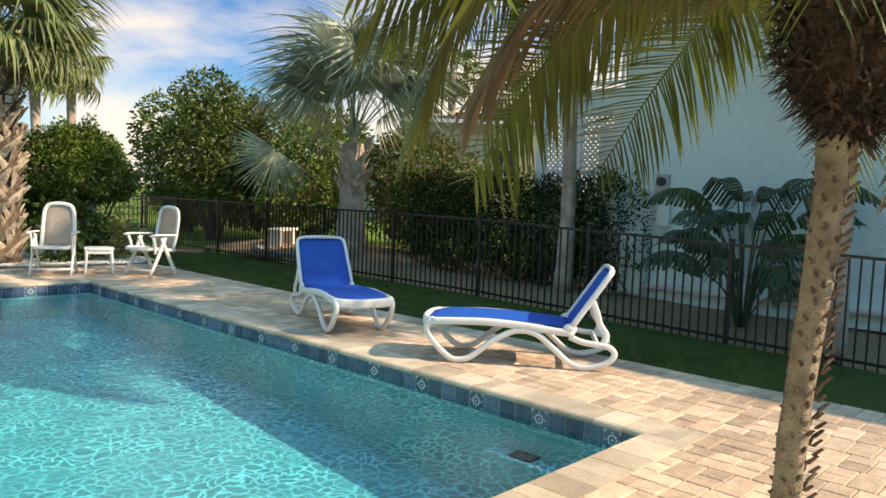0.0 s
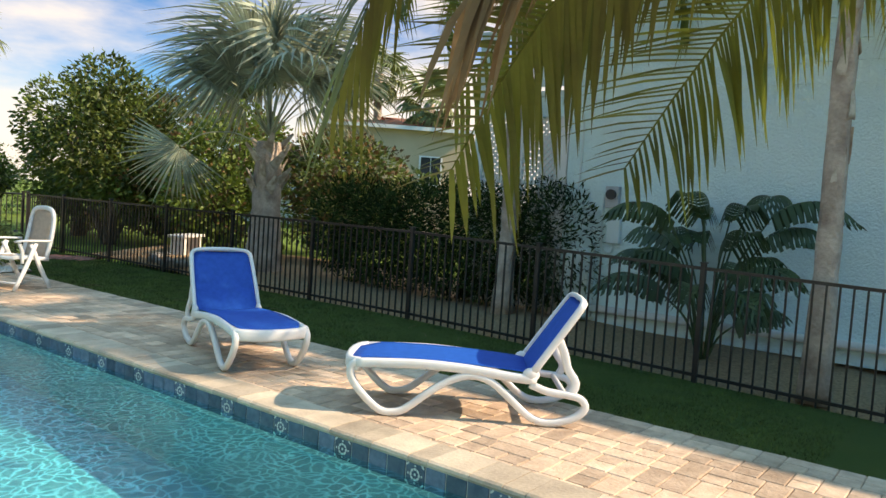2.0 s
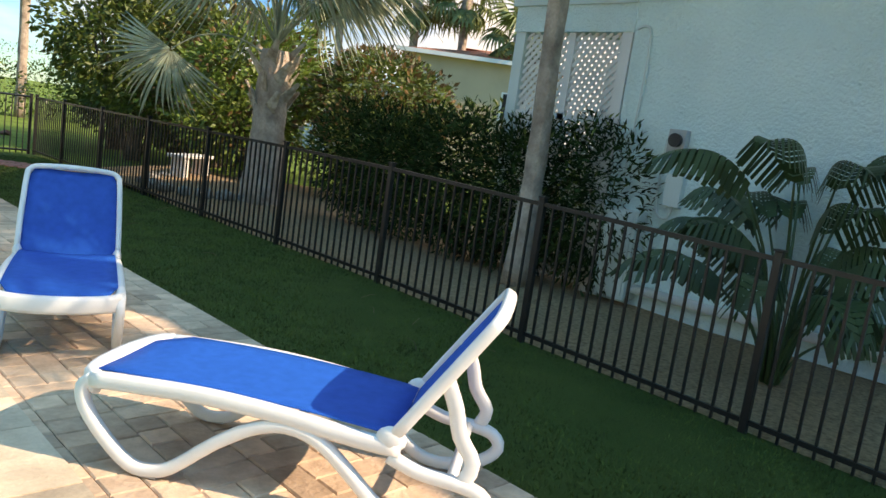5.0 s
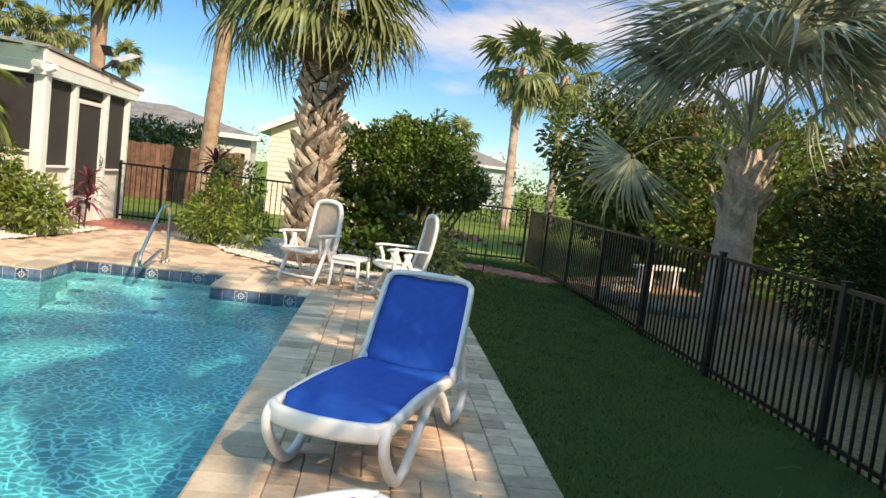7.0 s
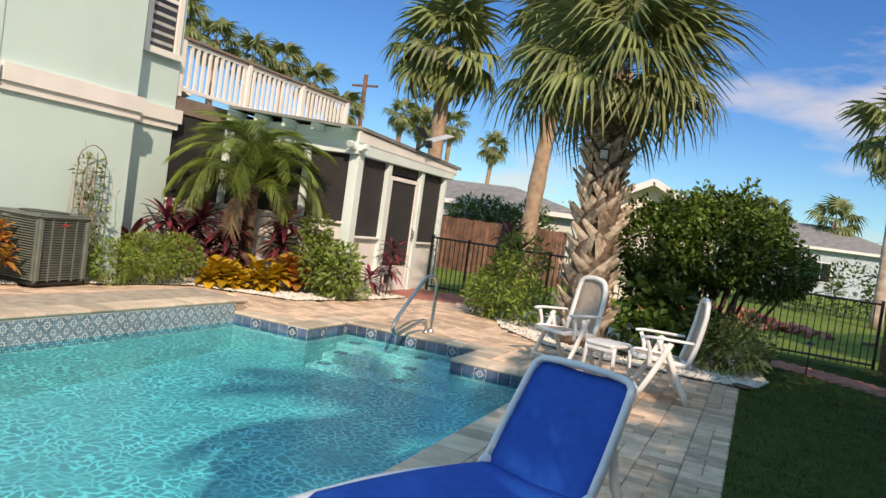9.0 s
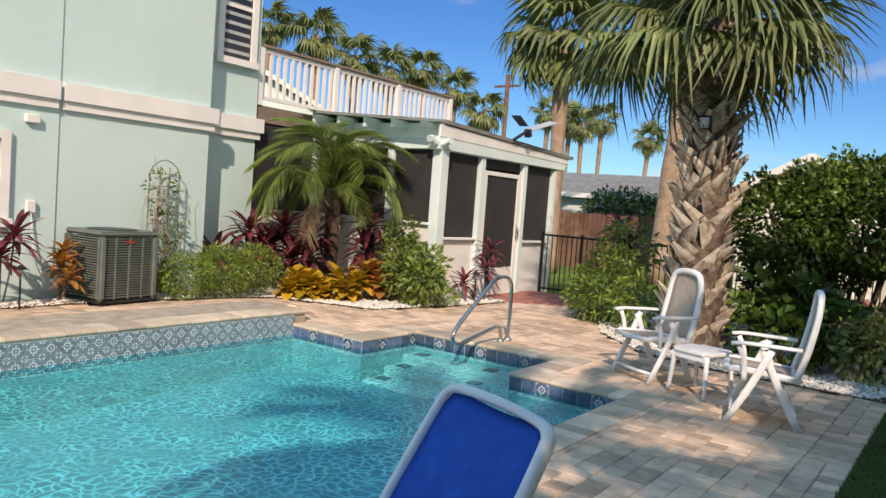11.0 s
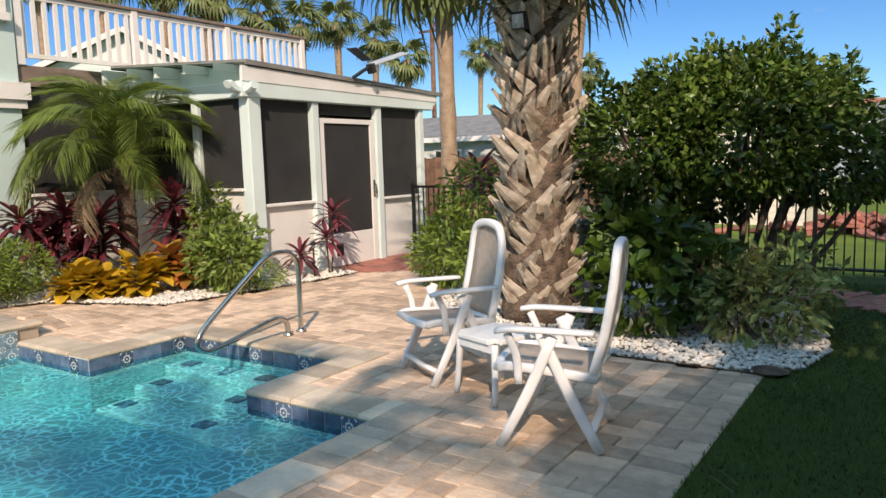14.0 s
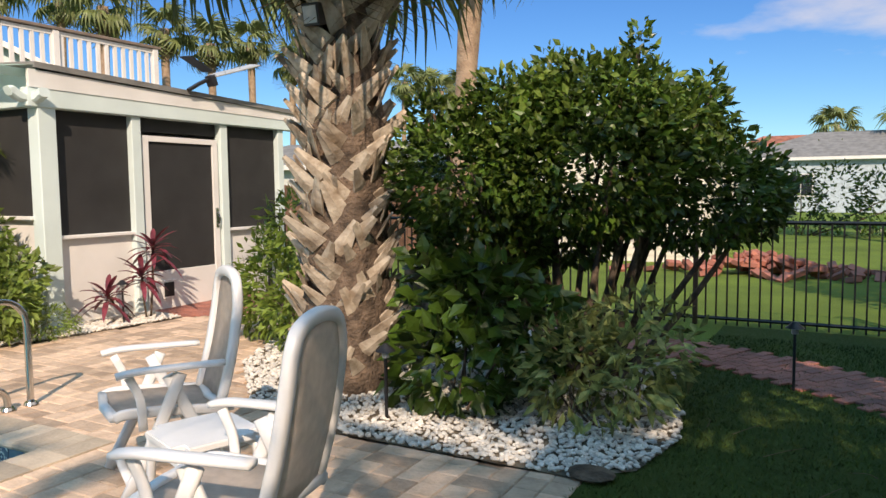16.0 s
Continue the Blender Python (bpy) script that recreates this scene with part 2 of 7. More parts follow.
RUSTMETAL = mat("weathered_wire", (0.28, 0.20, 0.15), 0.7, var=0.3, bump=0.2)
STATUE = mat("weathered_concrete", (0.30, 0.29, 0.27), 0.9, var=0.3, scale=9, bump=0.5)


def water_material():
    """Rippled clear water; a bright caustic net is painted into its transparent colour."""
    m = bpy.data.materials.new("pool_water")
    m.use_nodes = True
    n, l = m.node_tree.nodes, m.node_tree.links
    n.clear()
    out = n.new("ShaderNodeOutputMaterial")
    geo = n.new("ShaderNodeNewGeometry")
    warp = n.new("ShaderNodeTexNoise")
    warp.inputs["Scale"].default_value = 4.0
    warp.inputs["Detail"].default_value = 3
    l.new(geo.outputs["Position"], warp.inputs["Vector"])
    add = n.new("ShaderNodeMixRGB")
    add.blend_type = "LINEAR_LIGHT"
    add.inputs[0].default_value = 0.16
    l.new(geo.outputs["Position"], add.inputs[1])
    l.new(warp.outputs["Color"], add.inputs[2])
    # painted caustics: bright cell edges and darker cells tint what passes the surface
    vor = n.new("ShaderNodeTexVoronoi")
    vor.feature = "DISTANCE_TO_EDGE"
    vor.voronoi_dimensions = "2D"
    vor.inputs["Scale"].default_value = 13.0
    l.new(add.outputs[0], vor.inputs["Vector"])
    caustic_net = n.new("ShaderNodeMapRange")
    caustic_net.interpolation_type = "SMOOTHSTEP"
    caustic_net.inputs["From Min"].default_value, caustic_net.inputs["From Max"].default_value = 0.0, 0.2
    caustic_net.inputs["To Min"].default_value, caustic_net.inputs["To Max"].default_value = 1.7, 0.70
    l.new(vor.outputs["Distance"], caustic_net.inputs["Value"])
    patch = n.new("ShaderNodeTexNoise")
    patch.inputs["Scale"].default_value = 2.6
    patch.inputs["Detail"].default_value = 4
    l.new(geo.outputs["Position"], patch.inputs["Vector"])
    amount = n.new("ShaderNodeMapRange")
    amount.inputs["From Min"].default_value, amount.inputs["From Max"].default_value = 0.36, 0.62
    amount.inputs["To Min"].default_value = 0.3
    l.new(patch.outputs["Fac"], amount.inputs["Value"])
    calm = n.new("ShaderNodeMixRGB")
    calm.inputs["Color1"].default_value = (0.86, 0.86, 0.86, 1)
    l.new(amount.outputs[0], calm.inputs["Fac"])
    l.new(caustic_net.outputs[0], calm.inputs["Color2"])
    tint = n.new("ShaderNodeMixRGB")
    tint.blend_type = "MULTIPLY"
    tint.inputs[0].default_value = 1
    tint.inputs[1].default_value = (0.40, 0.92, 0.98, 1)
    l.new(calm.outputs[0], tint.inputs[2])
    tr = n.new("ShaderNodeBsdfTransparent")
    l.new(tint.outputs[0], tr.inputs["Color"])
    gl = n.new("ShaderNodeBsdfGlossy")
    gl.inputs["Roughness"].default_value = 0.03
    rip = n.new("ShaderNodeTexNoise")
    rip.inputs["Scale"].default_value = 9.0
    rip.inputs["Detail"].default_value = 5
    l.new(geo.outputs["Position"], rip.inputs["Vector"])
    bp = n.new("ShaderNodeBump")
    bp.inputs["Strength"].default_value = 0.45
    bp.inputs["Distance"].default_value = 0.03
    l.new(rip.outputs["Fac"], bp.inputs["Height"])
    l.new(bp.outputs[0], gl.inputs["Normal"])
    lw = n.new("ShaderNodeLayerWeight")
    lw.inputs["Blend"].default_value = 0.5
    l.new(bp.outputs[0], lw.inputs["Normal"])
    pw = n.new("ShaderNodeMath")
    pw.operation = "POWER"
    pw.inputs[1].default_value = 5.0
    l.new(lw.outputs["Facing"], pw.inputs[0])
    fr = n.new("ShaderNodeMath")
    fr.operation = "MULTIPLY_ADD"
    fr.inputs[1].default_value, fr.inputs[2].default_value = 0.62, 0.02
    l.new(pw.outputs[0], fr.inputs[0])
    ms = n.new("ShaderNodeMixShader")
    l.new(fr.outputs[0], ms.inputs[0])
    l.new(tr.outputs[0], ms.inputs[1])
    l.new(gl.outputs[0], ms.inputs[2])
    l.new(ms.outputs[0], out.inputs["Surface"])
    return m


WATER = water_material()


# ---- mesh helpers ----
def box(bm, x0, y0, z0, x1, y1, z1, m=None):
    m = m or Matrix()
    v = [bm.verts.new(m @ Vector(p)) for p in ((x0, y0, z0), (x1, y0, z0), (x1, y1, z0), (x0, y1, z0),
                                               (x0, y0, z1), (x1, y0, z1), (x1, y1, z1), (x0, y1, z1))]
    for f in ((0, 3, 2, 1), (4, 5, 6, 7), (0, 1, 5, 4), (1, 2, 6, 5), (2, 3, 7, 6), (3, 0, 4, 7)):
        bm.faces.new([v[i] for i in f])


def bevel(bm, w=0.005, seg=2):
    bmesh.ops.bevel(bm, geom=bm.edges[:], offset=w, segments=seg, affect="EDGES", profile=0.5)


def to_mesh(name, bm, materials, smooth=False):
    me = bpy.data.meshes.new(name)
    bm.normal_update()
    bm.to_mesh(me)
    bm.free()
    for m in materials if isinstance(materials, (list, tuple)) else [materials]:
        me.materials.append(m)
    if smooth:
        me.polygons.foreach_set("use_smooth", [True] * len(me.polygons))
    return me


def raw(name, verts, faces, material, smooth=False):
    me = bpy.data.meshes.new(name)
    me.from_pydata([tuple(v) for v in verts], [], faces)
    me.materials.append(material)
    if smooth:
        me.polygons.foreach_set("use_smooth", [True] * len(me.polygons))
    return me


def part(name, data, material=None, parent=None, label="", m=None, smooth=False):
    """Links a bmesh (or a ready mesh) as one object under a thing."""
    me = to_mesh(name, data, material, smooth) if isinstance(data, bmesh.types.BMesh) else data
    ob = new(name, me)
    if parent:
        ob.parent = parent
    if m is not None:
        ob.matrix_local = m
    return tagged(ob, label)


def thing(name, label, category, m=None, group="", kind=""):
    ob = new(name)
    if m is not None:
        ob.matrix_world = m
    return tagged(ob, label, category, group, kind)


def structure(name, bm, material, label="", smooth=False):
    return tagged(part(name, bm, material, smooth=smooth), label, "", "", "structure")


def sweep(bm, pts, w, h, side=None, closed=False, n=8, taper=None):
    """A rounded profile w by h swept along pts; side: the profile's fixed lateral axis."""
    pts = [Vector(p) for p in pts]
    rings = []
    last = Vector((1, 0, 0))
    for i, p in enumerate(pts):
        a = pts[i - 1] if (i or closed) else p
        b = pts[(i + 1) % len(pts)] if (i + 1 < len(pts) or closed) else p
        t = (b - a).normalized()
        if side is not None:
            u = Vector(side).normalized()
        else:
            u = last - t * last.dot(t)
            u = u.normalized() if u.length > 1e-4 else t.orthogonal().normalized()
            last = u
        v = t.cross(u).normalized()
        k = 1.0 if taper is None else taper[i] if isinstance(taper, list) else 1 + (taper - 1) * i / max(1, len(pts) - 1)
        ring = []
        for j in range(n):
            c, s = math.cos(2 * math.pi * (j + 0.5) / n), math.sin(2 * math.pi * (j + 0.5) / n)
            c = math.copysign(abs(c) ** 0.6, c)
            s = math.copysign(abs(s) ** 0.6, s)
            ring.append(bm.verts.new(p + u * c * w / 2 * k + v * s * h / 2 * k))
        rings.append(ring)
    m = len(rings)
    for i in range(m if closed else m - 1):
        a, b = rings[i], rings[(i + 1) % m]
        for j in range(n):
            bm.faces.new((a[j], a[(j + 1) % n], b[(j + 1) % n], b[j]))
    if not closed:
        bm.faces.new(rings[0][::-1])
        bm.faces.new(rings[-1])


def smooth_path(pts, k=4):
    """Catmull-Rom through pts."""
    p = [Vector(q) for q in pts]
    p = [2 * p[0] - p[1]] + p + [2 * p[-1] - p[-2]]
    res = []
    for i in range(1, len(p) - 2):
        for j in range(k):
            t = j / k
            res.append(0.5 * ((2 * p[i]) + (p[i + 1] - p[i - 1]) * t + (2 * p[i - 1] - 5 * p[i] + 4 * p[i + 1] - p[i + 2]) * t * t
                              + (3 * p[i] - p[i - 1] - 3 * p[i + 1] + p[i + 2]) * t ** 3))
    res.append(p[-2])
    return res


def sheet(bm, xs, ys, z, skip=()):
    """Rectangles between the cuts, leaving out the cells whose centre lies in a skipped box; z may be a function."""
    fz = z if callable(z) else (lambda x, y: z)
    grid = {}
    for i in range(len(xs) - 1):
        for j in range(len(ys) - 1):
            cx, cy = (xs[i] + xs[i + 1]) / 2, (ys[j] + ys[j + 1]) / 2
            if any(a <= cx <= c and b <= cy <= d for a, b, c, d in skip):
                continue
            q = []
            for a, b in ((i, j), (i + 1, j), (i + 1, j + 1), (i, j + 1)):
                if (a, b) not in grid:
                    grid[a, b] = bm.verts.new((xs[a], ys[b], fz(xs[a], ys[b])))
                q.append(grid[a, b])
            bm.faces.new(q)


def poly_face(bm, pts, z):
    bm.faces.new([bm.verts.new((x, y, z)) for x, y in pts])


def inside(poly, x, y):
    c = False
    for i in range(len(poly)):
        (x1, y1), (x2, y2) = poly[i - 1], poly[i]
        if (y1 > y) != (y2 > y) and x < (x2 - x1) * (y - y1) / (y2 - y1) + x1:
            c = not c
    return c


rnd = random.Random(7)


# ---- ground, pool, deck ----
PX0, PX1, PY0, PY1 = 0.60, 4.93, 2.40, 11.56       # pool
SX0, SX1, SY1 = 1.76, 3.74, 12.54                   # entry step bay
DECK_R = 6.83                                       # edge between pavers and turf
FX = 9.015                                          # side fence
POOL = [(PX0, PY0), (PX1, PY0), (PX1, PY1), (SX1, PY1), (SX1, SY1), (SX0, SY1), (SX0, 11.54), (PX0, 11.54)]
WATER_Z = -0.14
WY = 11.54                                          # pool's far wall on the house side
BEAM0 = PX0 - 0.93                                  # back of the raised beam

def fall(x, y):
    return -0.03 - 0.022 * max(0.0, 7.9 - y)


xs = [-900, -60, -12, PX0, SX0, SX1, PX1, DECK_R, FX, 14, 60, 900]
ys = [-900, -60, -6, PY0, WY, PY1, SY1, 18.7, 30, 60, 900]
bm = bmesh.new()
sheet(bm, xs, ys, lambda x, y: -0.05 if y > 17 or x < 5 else -0.3, [(PX0, PY0, PX1, WY), (SX0, WY, SX1, SY1), (SX1, WY, PX1, PY1)])
structure("ground", bm, LAWN, "sunlit green lawn reaching to the distance")
bm = bmesh.new()
sheet(bm, [-1.9, -0.4, PX0, SX0, SX1, PX1, DECK_R], [-4.2, PY0, WY, PY1, SY1, 13.6, 18.3], -0.03,
      [(PX0, PY0, PX1, WY), (SX0, WY, SX1, SY1), (SX1, WY, PX1, PY1)])
structure("deck_bed", bm, SAND, "sand bed under the paver deck")

bm = bmesh.new()
sheet(bm, [DECK_R, 7.5, FX + 0.05], [-4.2, 0, 3, 5.5, 7.9, 18.6], lambda x, y: -0.012 + (fall(x, y) + 0.03 if x > 7.6 else 0))
structure("turf", bm, TURF, "short dark green artificial turf strip")
bm = bmesh.new()
sheet(bm, [FX + 0.05, 10, 11, 12, 14.5], [-6 + i for i in range(23)],
      lambda x, y: fall(x, y) + 0.05 * noise.noise((x * 1.3, y * 1.3, 0)) + (0.25 * max(0, y - 9) / 6 * max(0, 1 - abs(x - 10.8) / 2.5)))
structure("mulch_ground", bm, MULCH, "brown bark mulch between fence and neighbour house")
# planting beds
BED_HOUSE = [(-3.49, 3.63), (-1.74, 3.63), (-1.79, 9.9), (-1.74, 10.98), (-1.29, 12.76), (-0.49, 13.08), (0.31, 13.35), (0.66, 14.87), (0.81, 16.27), (0.01, 16.38), (0.01, 14.97), (-2.79, 14.97), (-2.79, 13.35), (-3.49, 12.27)]
BED_PALM = [(2.67, 16.0), (3.24, 14.8), (4.21, 13.87), (5.17, 13.61), (6.3, 13.6), (6.78, 13.6), (7.05, 13.85), (7.16, 14.45), (7.07, 15.05), (6.71, 15.72), (6.19, 16.5), (5.3, 17.2), (3.6, 17.7), (2.4, 17.7), (2.3, 16.6)]
PAD = [(0.01, 16.38), (0.81, 16.32), (1.51, 16.92), (1.91, 17.67), (1.91, 18.48), (0.01, 18.48)]
for nm, poly in (("planting_bed_house", BED_HOUSE), ("planting_bed_palm", BED_PALM)):
    bm = bmesh.new()
    poly_face(bm, poly, 0.0)
    bmesh.ops.triangulate(bm, faces=bm.faces[:])
    structure(nm, bm, SOIL, "planting bed covered in white stones")
bm = bmesh.new()
poly_face(bm, PAD, -0.015)
structure("brick_pad_bed", bm, SAND)

# pool shell: walls, sloping floor, entry shelf
bm = bmesh.new()
n = len(POOL)
top = [bm.verts.new((x, y, -0.03)) for x, y in POOL]
bot = [bm.verts.new((x, y, -0.95 + (y - PY0) * 0.049)) for x, y in POOL]
for i in range(n):
    bm.faces.new((top[i], top[(i + 1) % n], bot[(i + 1) % n], bot[i]))
bm.faces.new(bot)
bmesh.ops.recalc_face_normals(bm, faces=bm.faces[:])
structure("pool_basin", bm, PLASTER, "light blue plaster pool basin")
bm = bmesh.new()
box(bm, SX0, 12.27, -0.96, SX1, SY1, -0.26)
box(bm, SX0 + 0.01, 11.93, -0.96, SX1 - 0.01, 12.29, -0.36)
box(bm, SX0 + 0.02, WY, -0.96, SX1 - 0.02, 11.95, -0.46)
bevel(bm, 0.03, 2)
structure("pool_entry_steps", bm, PLASTER_PALE, "submerged pale plaster entry steps")
bm = bmesh.new()
box(bm, 4.72, PY0, -0.96, PX1 - 0.004, 3.62, -0.4)
bevel(bm, 0.02, 2)
structure("pool_bench", bm, PLASTER, "submerged pale plaster bench in the corner")
bm = bmesh.new()
box(bm, 4.715, PY0 + 0.03, -0.4, 4.765, 3.6, -0.394)
structure("bench_edge_line", bm, WHITE)
bm = bmesh.new()
n = len(POOL)
poly_face(bm, POOL, WATER_Z)
bmesh.ops.triangulate(bm, faces=bm.faces[:])
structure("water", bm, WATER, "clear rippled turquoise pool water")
for x, y, z in ((1.98, 12.42, -0.26), (2.99, 12.42, -0.26), (1.96, 12.1, -0.36), (2.98, 12.1, -0.36), (1.95, 11.74, -0.46), (3.0, 11.74, -0.46)):
    bm = bmesh.new()
    box(bm, -0.076, -0.076, 0, 0.076, 0.076, 0.012)
    bevel(bm, 0.004, 1)
    tagged(part("step_tile", bm, TILE_BLUE, m=pose(x, y, z, 0, 0, 4)), "dark blue square tile set on the pool step", "pool tile", "step tiles")
bm = bmesh.new()
box(bm, -0.07, -0.1, 0, 0.07, 0.1, 0.02)
bevel(bm, 0.006, 1)
tagged(part("drain_cover", bm, DARK, m=pose(4.84, 3.3, -0.4)), "dark square drain cover on the pool bench", "drain cover")

# raised beam on the house side
bm = bmesh.new()
box(bm, BEAM0, PY0 - 0.3, -0.05, PX0 - 0.012, 11.74, 0.15)
structure("raised_beam", bm, SAND, "raised pool wall on the house side")
def deck_rise(x, y):
    """The paving climbs to the raised coping on the house side."""
    kx = max(0.0, min(1.0, (x + 1.55) / 1.4))
    ky = max(0.0, min(1.0, (12.95 - y) / 1.15))
    side = 1.0 if y < 11.75 else max(0.0, min(1.0, (PX0 - x) / 0.75))
    return 0.145 * kx * side * ky * ky * (3 - 2 * ky) if x < PX0 else 0.0


bm = bmesh.new()
sheet(bm, [-1.9, -1.5, -1.1, -0.7, BEAM0], [-4.2, 3.04, 9.5, 11.4, 11.75, 12.0, 12.3, 12.6, 13.0], lambda x, y: deck_rise(x, y) - 0.024)
sheet(bm, [BEAM0, BEAM0 + 0.31, BEAM0 + 0.62, PX0], [11.75, 12.0, 12.3, 12.6, 13.0], lambda x, y: deck_rise(x, y) - 0.024)
structure("deck_bed_raised", bm, SAND, "sand bed under the raised paver strip")

# ---- own house ----
# drawn on its own plan, then set in its place beside the pool
HOUSE = Matrix.Translation((-0.487, -0.686, 0)) @ Matrix.Diagonal((1, 1.08, 1.06, 1))


def house_spot(x, y, z=0.0):
    return tuple(HOUSE @ Vector((x, y, z)))


def settle(before, m):
    """Moves every top-level object made since by m."""
    for ob in bpy.data.objects:
        if ob.parent is None and ob.name not in before:
            ob.matrix_basis = m @ ob.matrix_basis


before = {ob.name for ob in bpy.data.objects}


def wall_box(bm, x0, y0, z0, x1, y1, z1):
    box(bm, min(x0, x1), min(y0, y1), z0, max(x0, x1), max(y0, y1), z1)


for nm, bx in (("wall_pool_side", (-1.9, 9.9, -2.6, 12.03)), ("wall_recess", (-2.25, 12.03, -2.6, 13.12)), ("wall_pool_side_near", (-1.88, -5.0, -2.6, 9.9)),
               ("wall_south", (-2.6, -5.0, -9.0, -4.7)), ("wall_north", (-2.602, 12.85, -9.0, 13.115)), ("wall_west", (-8.7, -4.7, -9.0, 12.85))):
    bm = bmesh.new()
    wall_box(bm, bx[0], bx[1], -0.06, bx[2], bx[3], 6.2)
    structure(nm, bm, STUCCO_A, "pale aqua stucco house wall")
bm = bmesh.new()
wall_box(bm, -1.3, -5.4, 6.2, -9.4, 13.4, 6.35)
structure("roof_house", bm, GREYROOF, "flat grey roof of the aqua house")
# white stepped band round the house
bm = bmesh.new()
for x, y0, y1 in ((-1.9, 9.9 + 0.03, 12.03), (-2.25, 12.03 + 0.12, 13.12), (-1.88, -5, 9.87)):
    e = 0.0 if y1 < 10 else 0.1
    box(bm, x, y0, 2.44, x + 0.09, y1 + e, 2.66)
    box(bm, x, y0, 2.33, x + 0.05, y1 + e * 0.6, 2.44)
structure("trim_band", bm, WHITE, "white moulded trim band between the storeys")


def window_unit(name, x, y0, y1, z0, z1, label):
    """A window on a wall that faces +x: casing, sill, sash bars, pane."""
    w = tagged(new(name), label, "window", "", "structure")
    w.location = (x, (y0 + y1) / 2, z0)
    hw, h = (y1 - y0) / 2, z1 - z0
    for nm, b in (("frame_side", (0, -hw, 0, 0.06, -hw + 0.1, h)), ("frame_side", (0, hw - 0.1, 0, 0.06, hw, h)),
                  ("frame_head", (0, -hw + 0.1, h - 0.1, 0.06, hw - 0.1, h)), ("window_sill", (0, -hw - 0.03, -0.1, 0.1, hw + 0.03, 0)),
                  ("sash_bar", (0.005, -hw + 0.1, h / 2 - 0.025, 0.035, hw - 0.1, h / 2 + 0.025)),
                  ("pane", (0.003, -hw + 0.1, 0, 0.012, hw - 0.1, h - 0.1))):
        bm = bmesh.new()
        box(bm, *b)
        part(nm, bm, GLASS if nm == "pane" else WHITE, w)
    for k in range(9):
        if z0 < 2:
            break
        bm = bmesh.new()
        zz = h * (0.05 + 0.09 * k)
        box(bm, 0.013, -hw + 0.12, zz, 0.02, hw - 0.12, zz + 0.05)
        part("blind_slat", bm, GREY, w)


window_unit("window_1", -2.25, 12.30, 13.02, 3.52, 5.1, "upper white-framed window with closed blinds")
window_unit("window_2", -1.88, 8.3, 9.35, 0.98, 2.0, "lower white-framed window on the aqua wall")

# balcony deck over the porch
bm = bmesh.new()
box(bm, -8.6, 13.13, 2.63, -2.3, 18.4, 2.9)
structure("balcony_floor", bm, BROWNTRIM, "brown balcony floor and fascia")
rail = thing("balcony_railing", "white wooden balcony railing with a brown top rail", "railing", pose(-2.33, 13.15, 2.9))
bm = bmesh.new()
box(bm, -0.07, 0.0, 0.93, 0.07, 5.25, 0.975)
bevel(bm, 0.006, 1)
part("top_rail", bm, BROWNTRIM, rail, "weathered brown cap rail")
for z in (0.1, 0.86):
    bm = bmesh.new()
    box(bm, -0.025, 0.0, z, 0.025, 5.2, z + 0.06)
    part("rail_bar", bm, WHITE, rail)
bm = bmesh.new()
box(bm, -0.02, -0.027, 0.1, 0.02, 0.027, 0.9)
me = to_mesh("baluster", bm, WHITE)
bm = bmesh.new()
box(bm, -0.05, -0.05, 0, 0.05, 0.05, 0.93)
bevel(bm, 0.006, 1)
me_post = to_mesh("post", bm, WHITE)
for k in range(35):
    part("baluster", me, None, rail, m=pose(0.0, 0.12 + k * 0.148, 0))
for y in (0.05, 1.72, 3.42, 5.15):
    part("post", me_post, None, rail, m=pose(0.005, y, 0))

# ---- screened porch ----
PXF, PYS, PYE = 0.55, 14.5, 18.25
bm = bmesh.new()
wall_box(bm, PXF - 0.1, PYS + 0.02, -0.06, PXF - 0.02, 15.78, 0.96)
wall_box(bm, PXF - 0.1, 17.02, -0.06, PXF - 0.02, PYE, 0.92)
wall_box(bm, -2.2, PYS + 0.02, -0.06, PXF - 0.1, PYS + 0.1, 1.18)
wall_box(bm, -2.4, 13.13, -0.06, -2.3, PYS + 0.02, 1.18)
wall_box(bm, -8.6, PYE - 0.1, -0.06, PXF - 0.1, PYE, 2.5)
wall_box(bm, -8.7, 13.2, -0.06, -8.6, PYE, 2.6)
structure("porch_wall", bm, WHITE, "white painted knee wall of the porch")
bm = bmesh.new()
sheet(bm, [-8.6, PXF - 0.1], [13.13, PYE - 0.1], 0.02)
structure("porch_floor", bm, GREY)


def upright(bm, x, y, w=0.12, d=0.12, z0=-0.06, z1=2.36):
    box(bm, x - w / 2, y - d / 2, z0, x + w / 2, y + d / 2, z1)


for x, y, w, d in ((PXF - 0.01, PYS + 0.09, 0.19, 0.2), (PXF, 15.7, 0.12, 0.13), (PXF, 17.08, 0.12, 0.13), (PXF, PYE - 0.05, 0.12, 0.12), (-0.42, PYS, 0.13, 0.12), (-2.26, PYS - 0.02, 0.12, 0.12)):
    bm = bmesh.new()
    upright(bm, x, y, w, d)
    bevel(bm, 0.008, 1)
    structure("porch_post", bm, AQUA_W, "pale aqua wooden porch post")
for b in ((PXF - 0.09, PYS, 0.96, PXF + 0.05, 15.66, 1.0), (PXF - 0.09, 17.12, 0.92, PXF + 0.05, PYE - 0.1, 0.96), (-2.2, PYS - 0.05, 1.18, PXF - 0.08, PYS + 0.08, 1.22), (-2.42, 13.15, 1.18, -2.25, PYS - 0.09, 1.22)):
    bm = bmesh.new()
    box(bm, *b)
    bevel(bm, 0.006, 1)
    structure("porch_sill", bm, WHITE)
